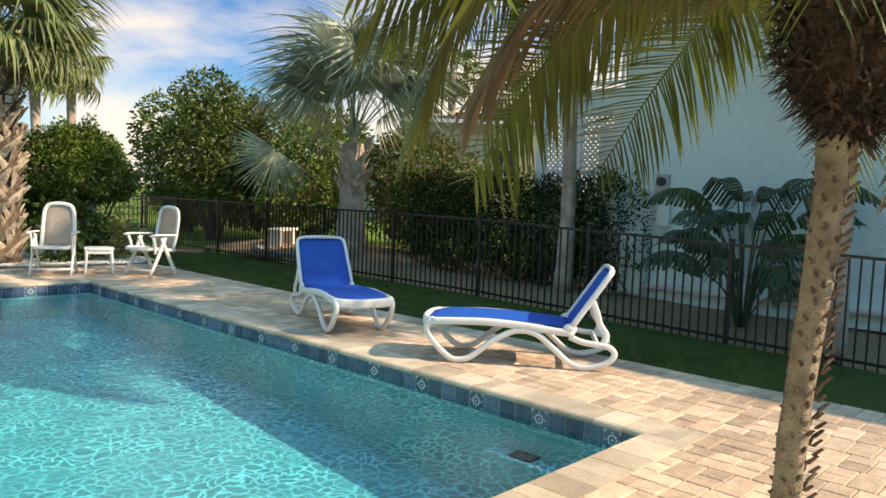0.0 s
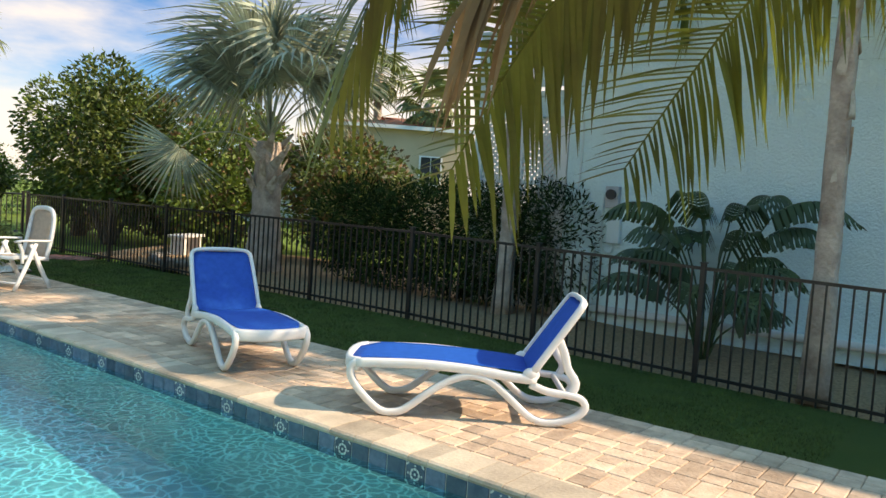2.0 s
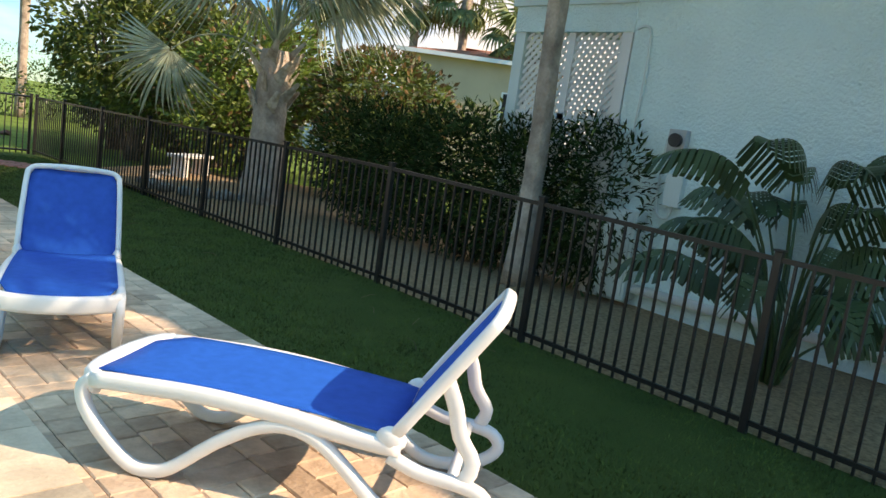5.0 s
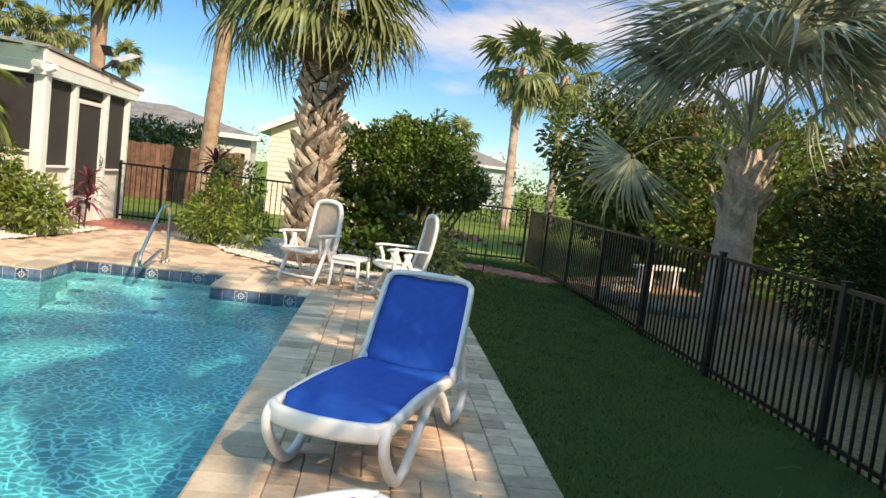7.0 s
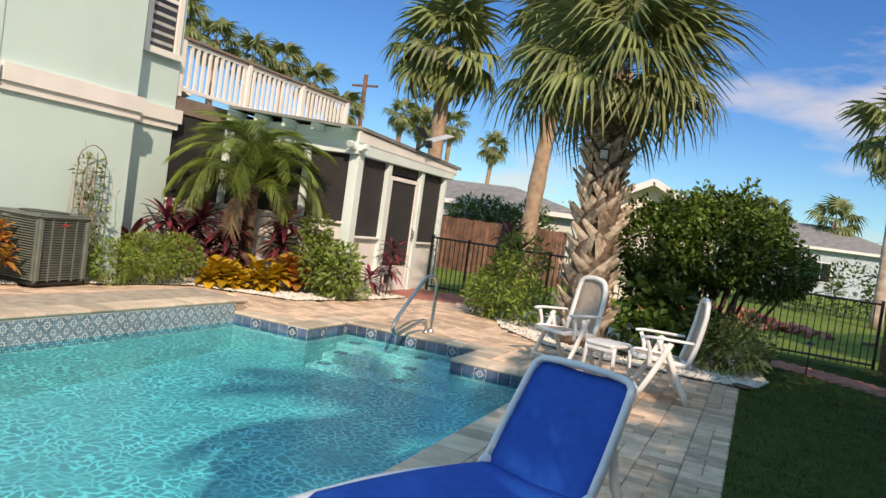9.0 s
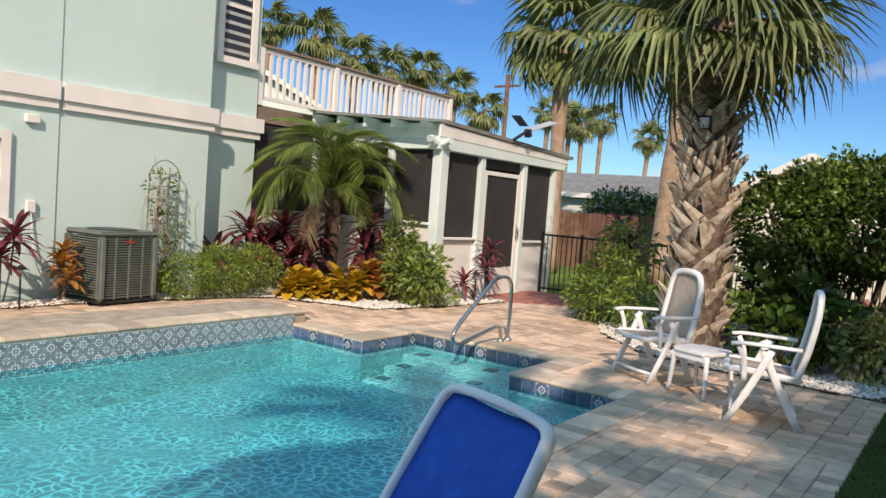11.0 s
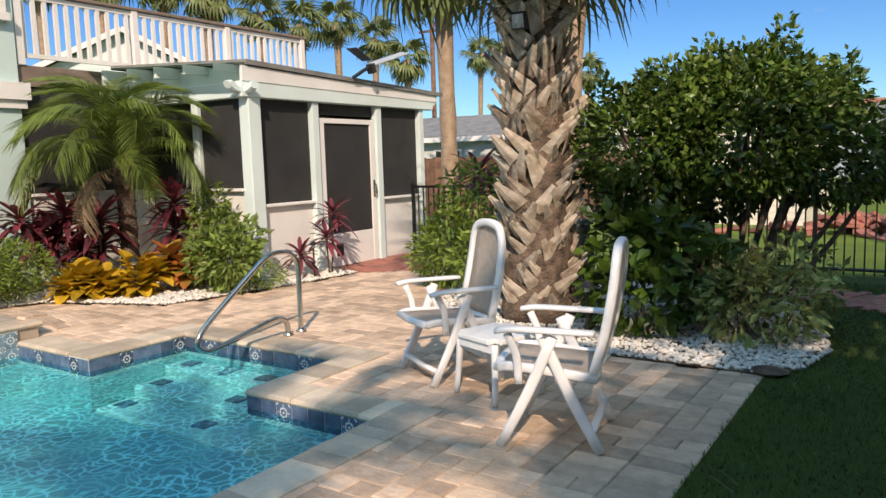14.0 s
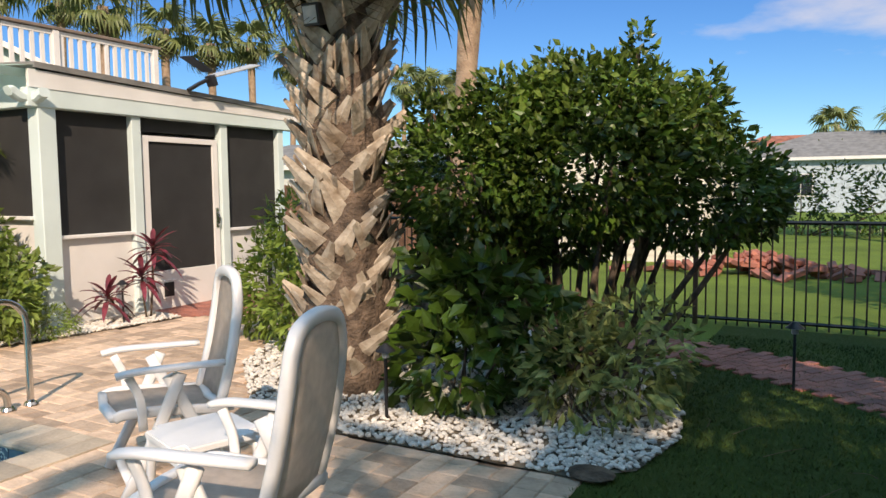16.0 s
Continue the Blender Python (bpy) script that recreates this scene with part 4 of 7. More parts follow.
    r = bmesh.ops.extrude_face_region(bm, geom=bm.faces[:])
    bmesh.ops.translate(bm, vec=(0, 0.008, 0), verts=[g for g in r["geom"] if isinstance(g, bmesh.types.BMVert)])
    part("back_sling", bm, SLING_TAN, t, "beige mesh sling", smooth=True)
    return t


CH_A = (4.79, 12.616, 0.508, 0.862)
CH_B = (6.024, 11.877, 0.969, 0.248)
recliner(axis_pose(*CH_A), "white resin reclining chair with beige sling beside palm bed")
recliner(axis_pose(*CH_B), "white resin reclining chair with beige sling beside turf")
tb = thing("side_table", "small square white resin side table between the chairs", "side table", pose(5.37, 12.34, 0, 0, 0, -20))
bm = bmesh.new()
box(bm, -0.22, -0.22, 0.395, 0.22, 0.22, 0.43)
bmesh.ops.bevel(bm, geom=[e for e in bm.edges if abs(e.verts[0].co.z - e.verts[1].co.z) > 0.01], offset=0.06, segments=4, affect="EDGES")
bmesh.ops.bevel(bm, geom=bm.edges[:], offset=0.006, segments=2, affect="EDGES")
part("tabletop", bm, RESIN, tb, smooth=False)
for sx in (-1, 1):
    bm = bmesh.new()
    box(bm, -0.18, sx * 0.19 - 0.012, 0.34, 0.18, sx * 0.19 + 0.012, 0.395)
    part("apron", bm, RESIN, tb)
    for sy in (-1, 1):
        bm = bmesh.new()
        sweep(bm, smooth_path([(sx * 0.18, sy * 0.18, 0.395), (sx * 0.19, sy * 0.19, 0.2), (sx * 0.205, sy * 0.205, 0.0)], 3), 0.045, 0.045, (1, 0, 0), taper=0.75)
        part("leg", bm, RESIN, tb, smooth=True)

# ---- pool handrail ----
hr = thing("pool_handrail", "polished stainless steel pool handrail by the entry steps", "handrail", pose(2.77, 13.1, 0))
bm = bmesh.new()
pts = [(0, 0, 0), (0, 0, 0.35), (0, 0, 0.6), (0, -0.03, 0.7), (0, -0.12, 0.775), (0, -0.3, 0.785), (0, -0.45, 0.73), (0, -0.7, 0.56), (0, -1.05, 0.31), (0, -1.17, 0.2), (0, -1.19, 0.12), (0, -1.12, 0.06), (0, -1.0, 0.06),
       (0, -0.6, 0.13), (0, -0.35, 0.175), (0, -0.24, 0.165), (0, -0.18, 0.1), (0, -0.17, 0)]
sweep(bm, smooth_path(pts, 5), 0.044, 0.044, (1, 0, 0), n=12)
part("tube", bm, STEEL, hr, smooth=True)
for y in (0, -0.17):
    bm = bmesh.new()
    bmesh.ops.create_cone(bm, cap_ends=True, segments=20, radius1=0.05, radius2=0.04, depth=0.02, matrix=pose(0, y, 0.012))
    part("flange", bm, STEEL, hr, smooth=False)

# ---- air conditioner ----
ac = thing("air_conditioner", "grey-green outdoor air conditioning unit with louvred sides", "air conditioner", pose(*house_spot(-1.42, 10.4, 0.02), 0, 0, 6))
bm = bmesh.new()
box(bm, -0.36, -0.4, 0, 0.36, 0.4, 0.04)
part("base_pan", bm, DARK, ac)
bm = bmesh.new()
box(bm, -0.33, -0.37, 0.04, 0.33, 0.37, 0.84)
part("coil_core", bm, DARK, ac)
for sx in (-1, 1):
    for sy in (-1, 1):
        bm = bmesh.new()
        box(bm, sx * 0.35 - 0.05, sy * 0.39 - 0.05, 0.04, sx * 0.35 + 0.05, sy * 0.39 + 0.05, 0.88)
        bmesh.ops.bevel(bm, geom=bm.edges[:], offset=0.03, segments=3, affect="EDGES")
        part("corner_panel", bm, AC_GREEN, ac, smooth=False)
for k in range(24):
    z = 0.07 + 0.033 * k
    for b in ((0.352, -0.35, z, 0.37, 0.35, z + 0.016), (-0.31, -0.405, z, 0.31, -0.39, z + 0.016), (-0.31, 0.39, z, 0.31, 0.405, z + 0.016)):
        bm = bmesh.new()
        box(bm, *b)
        part("louvre", bm, AC_GREEN, ac)
for y in (-0.2, 0, 0.2):
    bm = bmesh.new()
    box(bm, 0.36, y - 0.012, 0.05, 0.378, y + 0.012, 0.87)
    part("louvre_rib", bm, AC_GREEN, ac)
bm = bmesh.new()
box(bm, -0.4, -0.44, 0.86, 0.4, 0.44, 0.93)
bmesh.ops.bevel(bm, geom=bm.edges[:], offset=0.03, segments=3, affect="EDGES")
part("top_cap", bm, AC_GREEN, ac)
bm = bmesh.new()
bmesh.ops.create_cone(bm, cap_ends=True, segments=28, radius1=0.31, radius2=0.31, depth=0.012, matrix=pose(0, 0, 0.936))
part("fan_grille", bm, DARK, ac)
bm = bmesh.new()
box(bm, 0.379, -0.06, 0.78, 0.384, 0.06, 0.81)
part("badge", bm, mat("red_badge", (0.45, 0.05, 0.04), 0.5), ac, "small red badge")

# ---- trellis ----
tr = thing("trellis", "weathered wire trellis with bare vine against the aqua wall", "trellis", pose(*house_spot(-1.74, 11.27)))
for y in (-0.25, -0.08, 0.08, 0.25):
    bm = bmesh.new()
    sweep(bm, [(0, y, 0), (0, y, 1.0), (0, y * 0.95, 1.9 - abs(y) * 0.6)], 0.014, 0.014)
    part("upright", bm, RUSTMETAL, tr)
for k in range(9):
    bm = bmesh.new()
    sweep(bm, [(0, -0.26, 0.3 + 0.18 * k), (0.012, 0, 0.31 + 0.18 * k), (0, 0.26, 0.3 + 0.18 * k)], 0.01, 0.01)
    part("crossbar", bm, RUSTMETAL, tr)
bm = bmesh.new()
sweep(bm, smooth_path([(0, -0.26, 1.7), (0, -0.18, 1.86), (0, 0, 1.95), (0, 0.18, 1.86), (0, 0.26, 1.7)], 4), 0.014, 0.014)
part("arch", bm, RUSTMETAL, tr)
for k in range(18):
    bm = bmesh.new()
    y, z = rnd.uniform(-0.2, 0.2), 0.1
    pts = []
    for j in range(9):
        pts.append((rnd.uniform(0.01, 0.08), y, z))
        y += rnd.uniform(-0.12, 0.12)
        y = max(-0.38, min(0.38, y))
        z += rnd.uniform(0.1, 0.3)
    sweep(bm, smooth_path(pts, 3), 0.012, 0.012, n=5, taper=0.3)
    part("vine", bm, TRUNKGREY, tr)

# ---- solar flood light on the porch roof ----
fl = thing("solar_flood_light", "black solar flood light with tilted panel on porch roof edge", "flood light", pose(*house_spot(0.72, 16.5, 2.74)))
bm = bmesh.new()
sweep(bm, [(0, -0.1, 0.0), (0.05, 0.05, 0.1), (0.1, 0.28, 0.22)], 0.06, 0.05)
part("arm", bm, DARK, fl)
bm = bmesh.new()
box(bm, -0.11, -0.38, -0.012, 0.11, 0.38, 0.012)
bevel(bm, 0.006, 1)
part("solar_panel", bm, GREY, fl, "pale solar panel", m=pose(0.16, 0.6, 0.34, 18, 8, -8))
bm = bmesh.new()
box(bm, -0.06, -0.05, -0.09, 0.06, 0.05, 0.06)
bevel(bm, 0.012, 2)
part("lamp_head", bm, DARK, fl, m=pose(0.1, 0.22, 0.17, 20, 0, 0))
bm = bmesh.new()
box(bm, -0.09, -0.3, -0.008, 0.09, 0.22, 0.008)
bevel(bm, 0.004, 1)
part("rear_panel", bm, DARK, fl, m=pose(-0.02, 0.12, 0.36, -14, 0, 12))


# ---- foliage helpers ----
def leaf_arrays(count, place, size, seed, droop=0.3, fold=0.25, aspect=0.42):
    """Folded leaves (4 triangles each) at the places given by place(rng) -> (point, outward)."""
    r = random.Random(seed)
    verts, faces = [], []
    for i in range(count):
        p, o = place(r)
        a = (o + Vector((r.gauss(0, 0.7), r.gauss(0, 0.7), r.gauss(0, 0.5) - droop * r.random()))).normalized()
        s = a.cross(Vector((r.gauss(0, 1), r.gauss(0, 1), r.gauss(0, 1) + 0.6))).normalized()
        u = s.cross(a)
        L = size * r.uniform(0.65, 1.25)
        w = L * aspect / 2
        b = len(verts)
        mid = p + a * L * 0.45
        verts += [p, mid + s * w + u * w * fold, p + a * L - u * L * 0.12, mid - s * w + u * w * fold, mid]
        faces += [(b, b + 1, b + 4), (b + 1, b + 2, b + 4), (b + 2, b + 3, b + 4), (b + 3, b, b + 4)]
    return verts, faces


def lobes_place(lobes, shell=0.55):
    """Points in the outer shell of several ellipsoids."""
    tot = [l[1][0] * l[1][1] + l[1][2] * l[1][0] for l in lobes]

    def place(r):
        c, e = r.choices(lobes, tot)[0]
        d = Vector((r.gauss(0, 1), r.gauss(0, 1), r.gauss(0, 1))).normalized()
        k = shell + (1 - shell) * r.random() ** 0.6
        k *= 1 + 0.16 * noise.noise(d * 2.3 + Vector(c))
        return Vector((c[0] + d.x * e[0] * k, c[1] + d.y * e[1] * k, c[2] + d.z * e[2] * k)), d
    return place


def shrub(name, label, m, lobes, count, size, material, seed, stems=5, stem_r=0.02, category="shrub", group="", second=None, aspect=0.42):
    t = thing(name, label, category, m, group)
    v, f = leaf_arrays(count, lobes_place(lobes), size, seed, aspect=aspect)
    part("foliage", raw("foliage", v, f, material), None, t)
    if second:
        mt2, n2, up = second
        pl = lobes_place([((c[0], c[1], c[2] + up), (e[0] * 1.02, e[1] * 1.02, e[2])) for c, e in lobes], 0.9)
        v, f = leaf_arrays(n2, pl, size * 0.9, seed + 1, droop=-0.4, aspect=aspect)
        part("young_leaves", raw("young_leaves", v, f, mt2), None, t, "outer shoots in a second colour")
    r = random.Random(seed + 5)
    for k in range(stems):
        c, e = lobes[k % len(lobes)]
        bm = bmesh.new()
        a = Vector((c[0] * 0.15 + r.uniform(-0.1, 0.1), c[1] * 0.15 + r.uniform(-0.1, 0.1), -0.03))
        b = Vector((c[0] + r.uniform(-0.3, 0.3) * e[0], c[1] + r.uniform(-0.3, 0.3) * e[1], c[2] + 0.2 * e[2]))
        mid = a.lerp(b, 0.5) + Vector((r.uniform(-0.12, 0.12), r.uniform(-0.12, 0.12), 0.0))
        sweep(bm, smooth_path([a, mid, b], 4), 2 * stem_r, 2 * stem_r, n=6, taper=0.4)
        part("stem", bm, BARK, t, smooth=True)
    return t


def fan_mesh(name, material, radius, petiole, seg=34, spread=150, droop=0.5, split=0.45, seed=0, width=1.0):
    """A fan (palmate) frond: petiole along +y, segments spread round its end."""
    r = random.Random(seed)
    verts, faces = [], []

    def strip(pts, w0, lateral):
        base = len(verts)
        for i, (p, w) in enumerate(zip(pts, w0)):
            verts.extend((p - lateral * w, p + Vector((0, 0, -w * 0.5)), p + lateral * w))
            if i:
                for j in (0, 1):
                    a = base + 3 * (i - 1) + j
                    faces.append((a, a + 1, a + 4, a + 3))
    pet = [Vector((0, petiole * k / 4, 0.10 * petiole * math.sin(k / 4 * 2.4))) for k in range(5)]
    strip(pet, [0.03, 0.022, 0.018, 0.015, 0.012], Vector((1, 0, 0)))
    tip = pet[-1]
    for i in range(seg):
        a = radians(-spread + 2 * spread * i / (seg - 1)) + r.gauss(0, 0.02)
        d = Vector((math.sin(a), math.cos(a), 0))
        lat = Vector((d.y, -d.x, 0))
        L = radius * (0.72 + 0.28 * math.cos(a * 0.75)) * r.uniform(0.9, 1.08)
        dr = droop * r.uniform(0.6, 1.4)
        pts, ws = [], []
        for k, u in enumerate((0.03, 0.3, 0.55, 0.8, 1.0)):
            z = 0.10 * math.sin(u * 2.2) * radius * 0.6 - dr * radius * max(0, u - split) ** 2 * 2.2 - 0.05 * abs(a) * u * radius
            pts.append(tip + d * L * u * (1 - 0.18 * dr * max(0, u - split)) + Vector((0, 0, z)))
            wmax = L * math.sin(radians(spread / seg)) * 0.62 * width
            ws.append([0.25, 0.85, 1.0, 0.55, 0.04][k] * wmax)
        strip(pts, ws, lat)
    return raw(name, verts, faces, material)


def feather_mesh(name, material, length, leaflets=44, leaf=0.32, arch=0.55, droop=0.5, seed=0, vee=0.35, wid=0.011, out=0.75):
    """A pinnate frond along +y, arching and drooping, with two ranks of leaflets."""
    r = random.Random(seed)
    verts, faces = [], []
    rach = []
    for k in range(13):
        u = k / 12
        rach.append(Vector((0, length * (u - 0.16 * arch * u * u), length * (arch * (0.55 * u - 0.75 * u * u * u)))))
    for i, p in enumerate(rach):
        w = 0.013 * (1 - 0.8 * i / 12)
        verts.extend((p + Vector((-w, 0, 0)), p + Vector((0, 0, w * 1.2)), p + Vector((w, 0, 0)), p + Vector((0, 0, -w))))
        if i:
            b = 4 * (i - 1)
            for j in range(4):
                faces.append((b + j, b + (j + 1) % 4, b + 4 + (j + 1) % 4, b + 4 + j))
    for k in range(leaflets):
        u = 0.16 + 0.84 * k / (leaflets - 1)
        f = u * 12
        i = min(11, int(f))
        p = rach[i].lerp(rach[i + 1], f - i)
        tang = (rach[i + 1] - rach[i]).normalized()
        L = leaf * (0.45 + 0.75 * math.sin(min(1, u * 1.05) * 2.6) ** 0.8 if u < 0.95 else 0.5)
        for s in (-1, 1):
            side = Vector((s, 0, 0))
            d = (side * out + tang * (0.55 + 0.5 * u) + Vector((0, 0, vee * (1 - u)))).normalized()
            d = (d + Vector((r.gauss(0, 0.06), r.gauss(0, 0.06), r.gauss(0, 0.06)))).normalized()
            lat = d.cross(Vector((0, 0, 1))).normalized()
            LL = L * r.uniform(0.85, 1.12)
            dr = droop * r.uniform(0.7, 1.3)
            b = len(verts)
            for j, v in enumerate((0, 0.4, 0.75, 1.0)):
                q = p + d * LL * v + Vector((0, 0, -dr * LL * v * v * 0.7))
                w = wid * (0.7, 1.0, 0.7, 0.05)[j]
                verts.extend((q - lat * w, q + lat * w))
                if j:
                    a = b + 2 * (j - 1)
                    faces.append((a, a + 1, a + 3, a + 2))
    return raw(name, verts, faces, material)


def trunk_part(t, pts, radii, material, rings=0.0, name="trunk", n=14):
    bm = bmesh.new()
    path = smooth_path(pts, 6)
    k = len(path) - 1
    tap = []
    for i in range(len(path)):
        u = i / k * (len(radii) - 1)
        j = min(len(radii) - 2, int(u))
        rr = radii[j] + (radii[j + 1] - radii[j]) * (u - j)
        tap.append(rr * (1 + rings * (0.5 - (i % 2))) * (1 + 0.04 * math.sin(i * 2.3)))
    sweep(bm, path, 2, 2, n=n, taper=tap)
    return part(name, bm, material, t, smooth=True)


def crown_fans(t, centre, meshes, count, tilt=(-75, 80), seed=0, name="frond", scale=(0.85, 1.1), clear=None):
    """Fronds spiralled about centre, from upright to hanging."""
    r = random.Random(seed)
    for i in range(count):
        u = (i + 0.5) / count
        el = tilt[1] + (tilt[0] - tilt[1]) * u ** 0.85 + r.uniform(-9, 9)
        az = i * 137.5 + r.uniform(-14, 14)
        s = r.uniform(*scale)
        m = pose(*centre) @ pose(0, 0, 0, 0, 0, az) @ pose(0, 0, 0, el, 0, 0) @ pose(0, 0.05, 0, 0, r.uniform(-25, 25), 0) @ Matrix.Scale(s, 4)
        me = meshes[i % len(meshes)]
        if clear:
            w = t.matrix_world @ m
            if any(clear[0] < q.x < clear[3] and clear[1] < q.y < clear[4] and q.z < clear[5] for q in (w @ v.co for v in me.vertices)):
                continue
        part(name, me, None, t, m=m)


# ---- sabal palm by the chairs ----
def boot_mesh(name, material, L=0.34, w=0.12):
    """A split leaf base: two tapering prongs from a broad foot, curling out and up."""
    bm = bmesh.new()
    rows = []
    for k, (z, y, hw, th) in enumerate(((0, 0.0, w, 0.25 * w), (0.3 * L, 0.15 * L, w * 0.85, 0.3 * w), (0.6 * L, 0.25 * L, w * 0.62, 0.25 * w), (L, 0.4 * L, w * 0.34, 0.12 * w))):
        rows.append([bm.verts.new((s * hw, y + (0.012 if abs(s) < 0.5 else 0), z)) for s in (-1, 0, 1)] + [bm.verts.new((s * hw, y - th, z - 0.04 * L)) for s in (1, 0, -1)])
        if k:
            a, b = rows[-2], rows[-1]
            for j in range(6):
                bm.faces.new((a[j], a[(j + 1) % 6], b[(j + 1) % 6], b[j]))
    bm.faces.new(rows[-1])
    bm.faces.new(rows[0][::-1])
    bmesh.ops.recalc_face_normals(bm, faces=bm.faces[:])
    return to_mesh(name, bm, material)


FAN_A = [fan_mesh("frond", FAN_GREEN, 1.0, 0.85, 40, 140, 0.6, 0.35, s, 0.8) for s in (1, 2, 3)]
FAN_OLD = [fan_mesh("dry_frond", FAN_DEAD, 0.8, 0.7, 26, 80, 1.1, 0.2, 9, 0.8)]
sabal = thing("cabbage_palm", "cabbage palm with criss-cross boots in the white stone bed", "palm tree", pose(4.56, 14.6, 0) @ Matrix.Scale(1.07, 4))
trunk_part(sabal, [(0, 0, -0.05), (0.02, 0, 1.2), (0.0, 0.02, 2.6), (-0.02, 0, 3.85)], [0.31, 0.27, 0.25, 0.22, 0.16], TRUNKFIB)
BM1, BM2 = boot_mesh("boot", BOOT, 0.27, 0.072), boot_mesh("boot", BOOT, 0.22, 0.06)
for i in range(300):
    u = i / 299
    z = 0.05 + 3.55 * u
    az = i * 137.5 + rnd.uniform(-8, 8)
    rr = 0.29 - 0.07 * u
    part("boot", BM1 if i % 3 else BM2, None, sabal, m=pose(0, 0, z, 0, 0, az) @ pose(0, rr, 0, rnd.uniform(-16, 4), (1 if i % 2 else -1) * rnd.uniform(26, 46), rnd.uniform(-8, 8)) @ Matrix.Scale(rnd.uniform(0.85, 1.12), 4))
crown_fans(sabal, (-0.02, 0, 3.8), FAN_A, 36, (-34, 82), 3)
for i in range(5):
    part("dry_frond", FAN_OLD[0], None, sabal, m=pose(0, 0, 3.7, 0, 0, 72 * i + 20) @ pose(0, 0.15, 0, -72, 0, 0) @ Matrix.Scale(0.7, 4))
for a, z in ((-35, 2.65), (150, 2.72)):
    fl2 = tagged(part("spot_light", (lambda b: (box(b, -0.07, 0, -0.08, 0.07, 0.1, 0.08), bevel(b, 0.012, 2), b)[2])(bmesh.new()), DARK), "small black spot light strapped to the palm trunk", "spot light", "palm spot lights")
    fl2.matrix_world = pose(4.56, 14.6, z * 1.07, 0, 0, 180 + 40 + a) @ pose(0, 0.32, 0, -12, 0, 0)
    bm = bmesh.new()
    box(bm, -0.055, 0.101, -0.06, 0.055, 0.105, 0.06)
    part("lens", bm, GREY, fl2)

# ---- silver fan palm beyond the fence ----
FAN_S = [fan_mesh("frond", FAN_GREY, 1.2, 1.35, 34, 120, 0.8, 0.4, s, 0.72) for s in (11, 12, 13)]
silver = thing("silver_fan_palm", "large silver-grey fan palm with a thick trunk in mulch", "palm tree", pose(10.6, 12.35, 0))
trunk_part(silver, [(0, 0, -0.1), (0, 0, 0.8), (0, 0, 1.5), (0, 0, 2.5)], [0.34, 0.28, 0.235, 0.23, 0.2], TRUNKGREY)
for i in range(16):
    az = i * 137.5
    part("boot", BM1, None, silver, m=pose(0, 0, 1.45 + 0.06 * i, 0, 0, az) @ pose(0, 0.19, 0, -6, rnd.choice((-1, 1)) * 28, 0) @ Matrix.Scale(1.5, 4))
crown_fans(silver, (0, 0, 2.6), FAN_S, 26, (26, 86), 5, scale=(1.0, 1.3))
left, end = Vector((-0.82, 0.57, 0)), Vector((-0.82 * 1.55, 0.57 * 1.55, 2.3))
bm = bmesh.new()
sweep(bm, smooth_path([(0, 0, 2.35), (-0.5, 0.35, 2.6), (-0.95, 0.66, 2.55), tuple(end)], 4), 0.05, 0.03, n=6, taper=0.5)
part("hanging_petiole", bm, FAN_GREY, silver)
ay = (left * 0.55 + Vector((0, 0, -0.83))).normalized()
ax = (left * 0.83 + Vector((0, 0, 0.55))).normalized()
az_ = ax.cross(ay)
hm = Matrix(((ax.x, ay.x, az_.x, end.x), (ax.y, ay.y, az_.y, end.y), (ax.z, ay.z, az_.z, end.z), (0, 0, 0, 1)))
part("hanging_frond", fan_mesh("hanging_frond", FAN_GREY, 1.25, 0.04, 36, 88, 0.45, 0.3, 17, 0.65), None, silver, "drooping half-dry frond", m=hm)


# ---- feather palms ----
def feather_palm(m, label, pts, radii, centre, count, meshes, tilt, seed, trunk_mat=TRUNKGREY, name="date_palm", clear=None):
    t = thing(name, label, "palm tree", m)
    trunk_part(t, pts, radii, trunk_mat, 0.03)
    crown_fans(t, centre, meshes, count, tilt, seed, clear=clear)
    return t


DATE_F = [feather_mesh("frond", DATE_GREEN, 1.75, 66, 0.28, 0.95, 0.5, s, 0.35, 0.0062) for s in (21, 22, 23)]
DATE_DRY = feather_mesh("dry_frond", FAN_DEAD, 1.3, 40, 0.26, 0.8, 1.0, 25)
date = feather_palm(pose(3.26, 0.95, 0), "pygmy date palm with stubbly thin trunk at pool corner", [(-0.03, 0.03, -0.05), (-0.02, 0.02, 0.7), (0.02, -0.02, 1.4), (0.05, -0.06, 2.3)],
                    [0.055, 0.046, 0.045, 0.052, 0.09], (0.05, -0.06, 2.36), 30, DATE_F, (-16, 76), 4, STUBBLE, clear=(1.2, 1.2, 0, 4.6, 2.0, 1.72))
STUB = boot_mesh("leaf_stub", TRUNKFIB, 0.045, 0.013)
for i in range(230):
    u = i / 229
    z = 0.05 + 1.72 * u
    part("leaf_stub", STUB, None, date, m=pose(-0.03 + 0.07 * u, 0.03 - 0.075 * u, z, 0, 0, i * 137.5 + rnd.uniform(-10, 10)) @ pose(0, 0.043, 0, -22, rnd.uniform(-12, 12), 0) @ Matrix.Scale(0.85, 4))
WALK = ((0.54, 0.14), (1.2, 0.87), (1.92, 1.38), (2.5, 1.64), (3.4, 1.82), (4.42, 1.86), (4.93, 2.06))


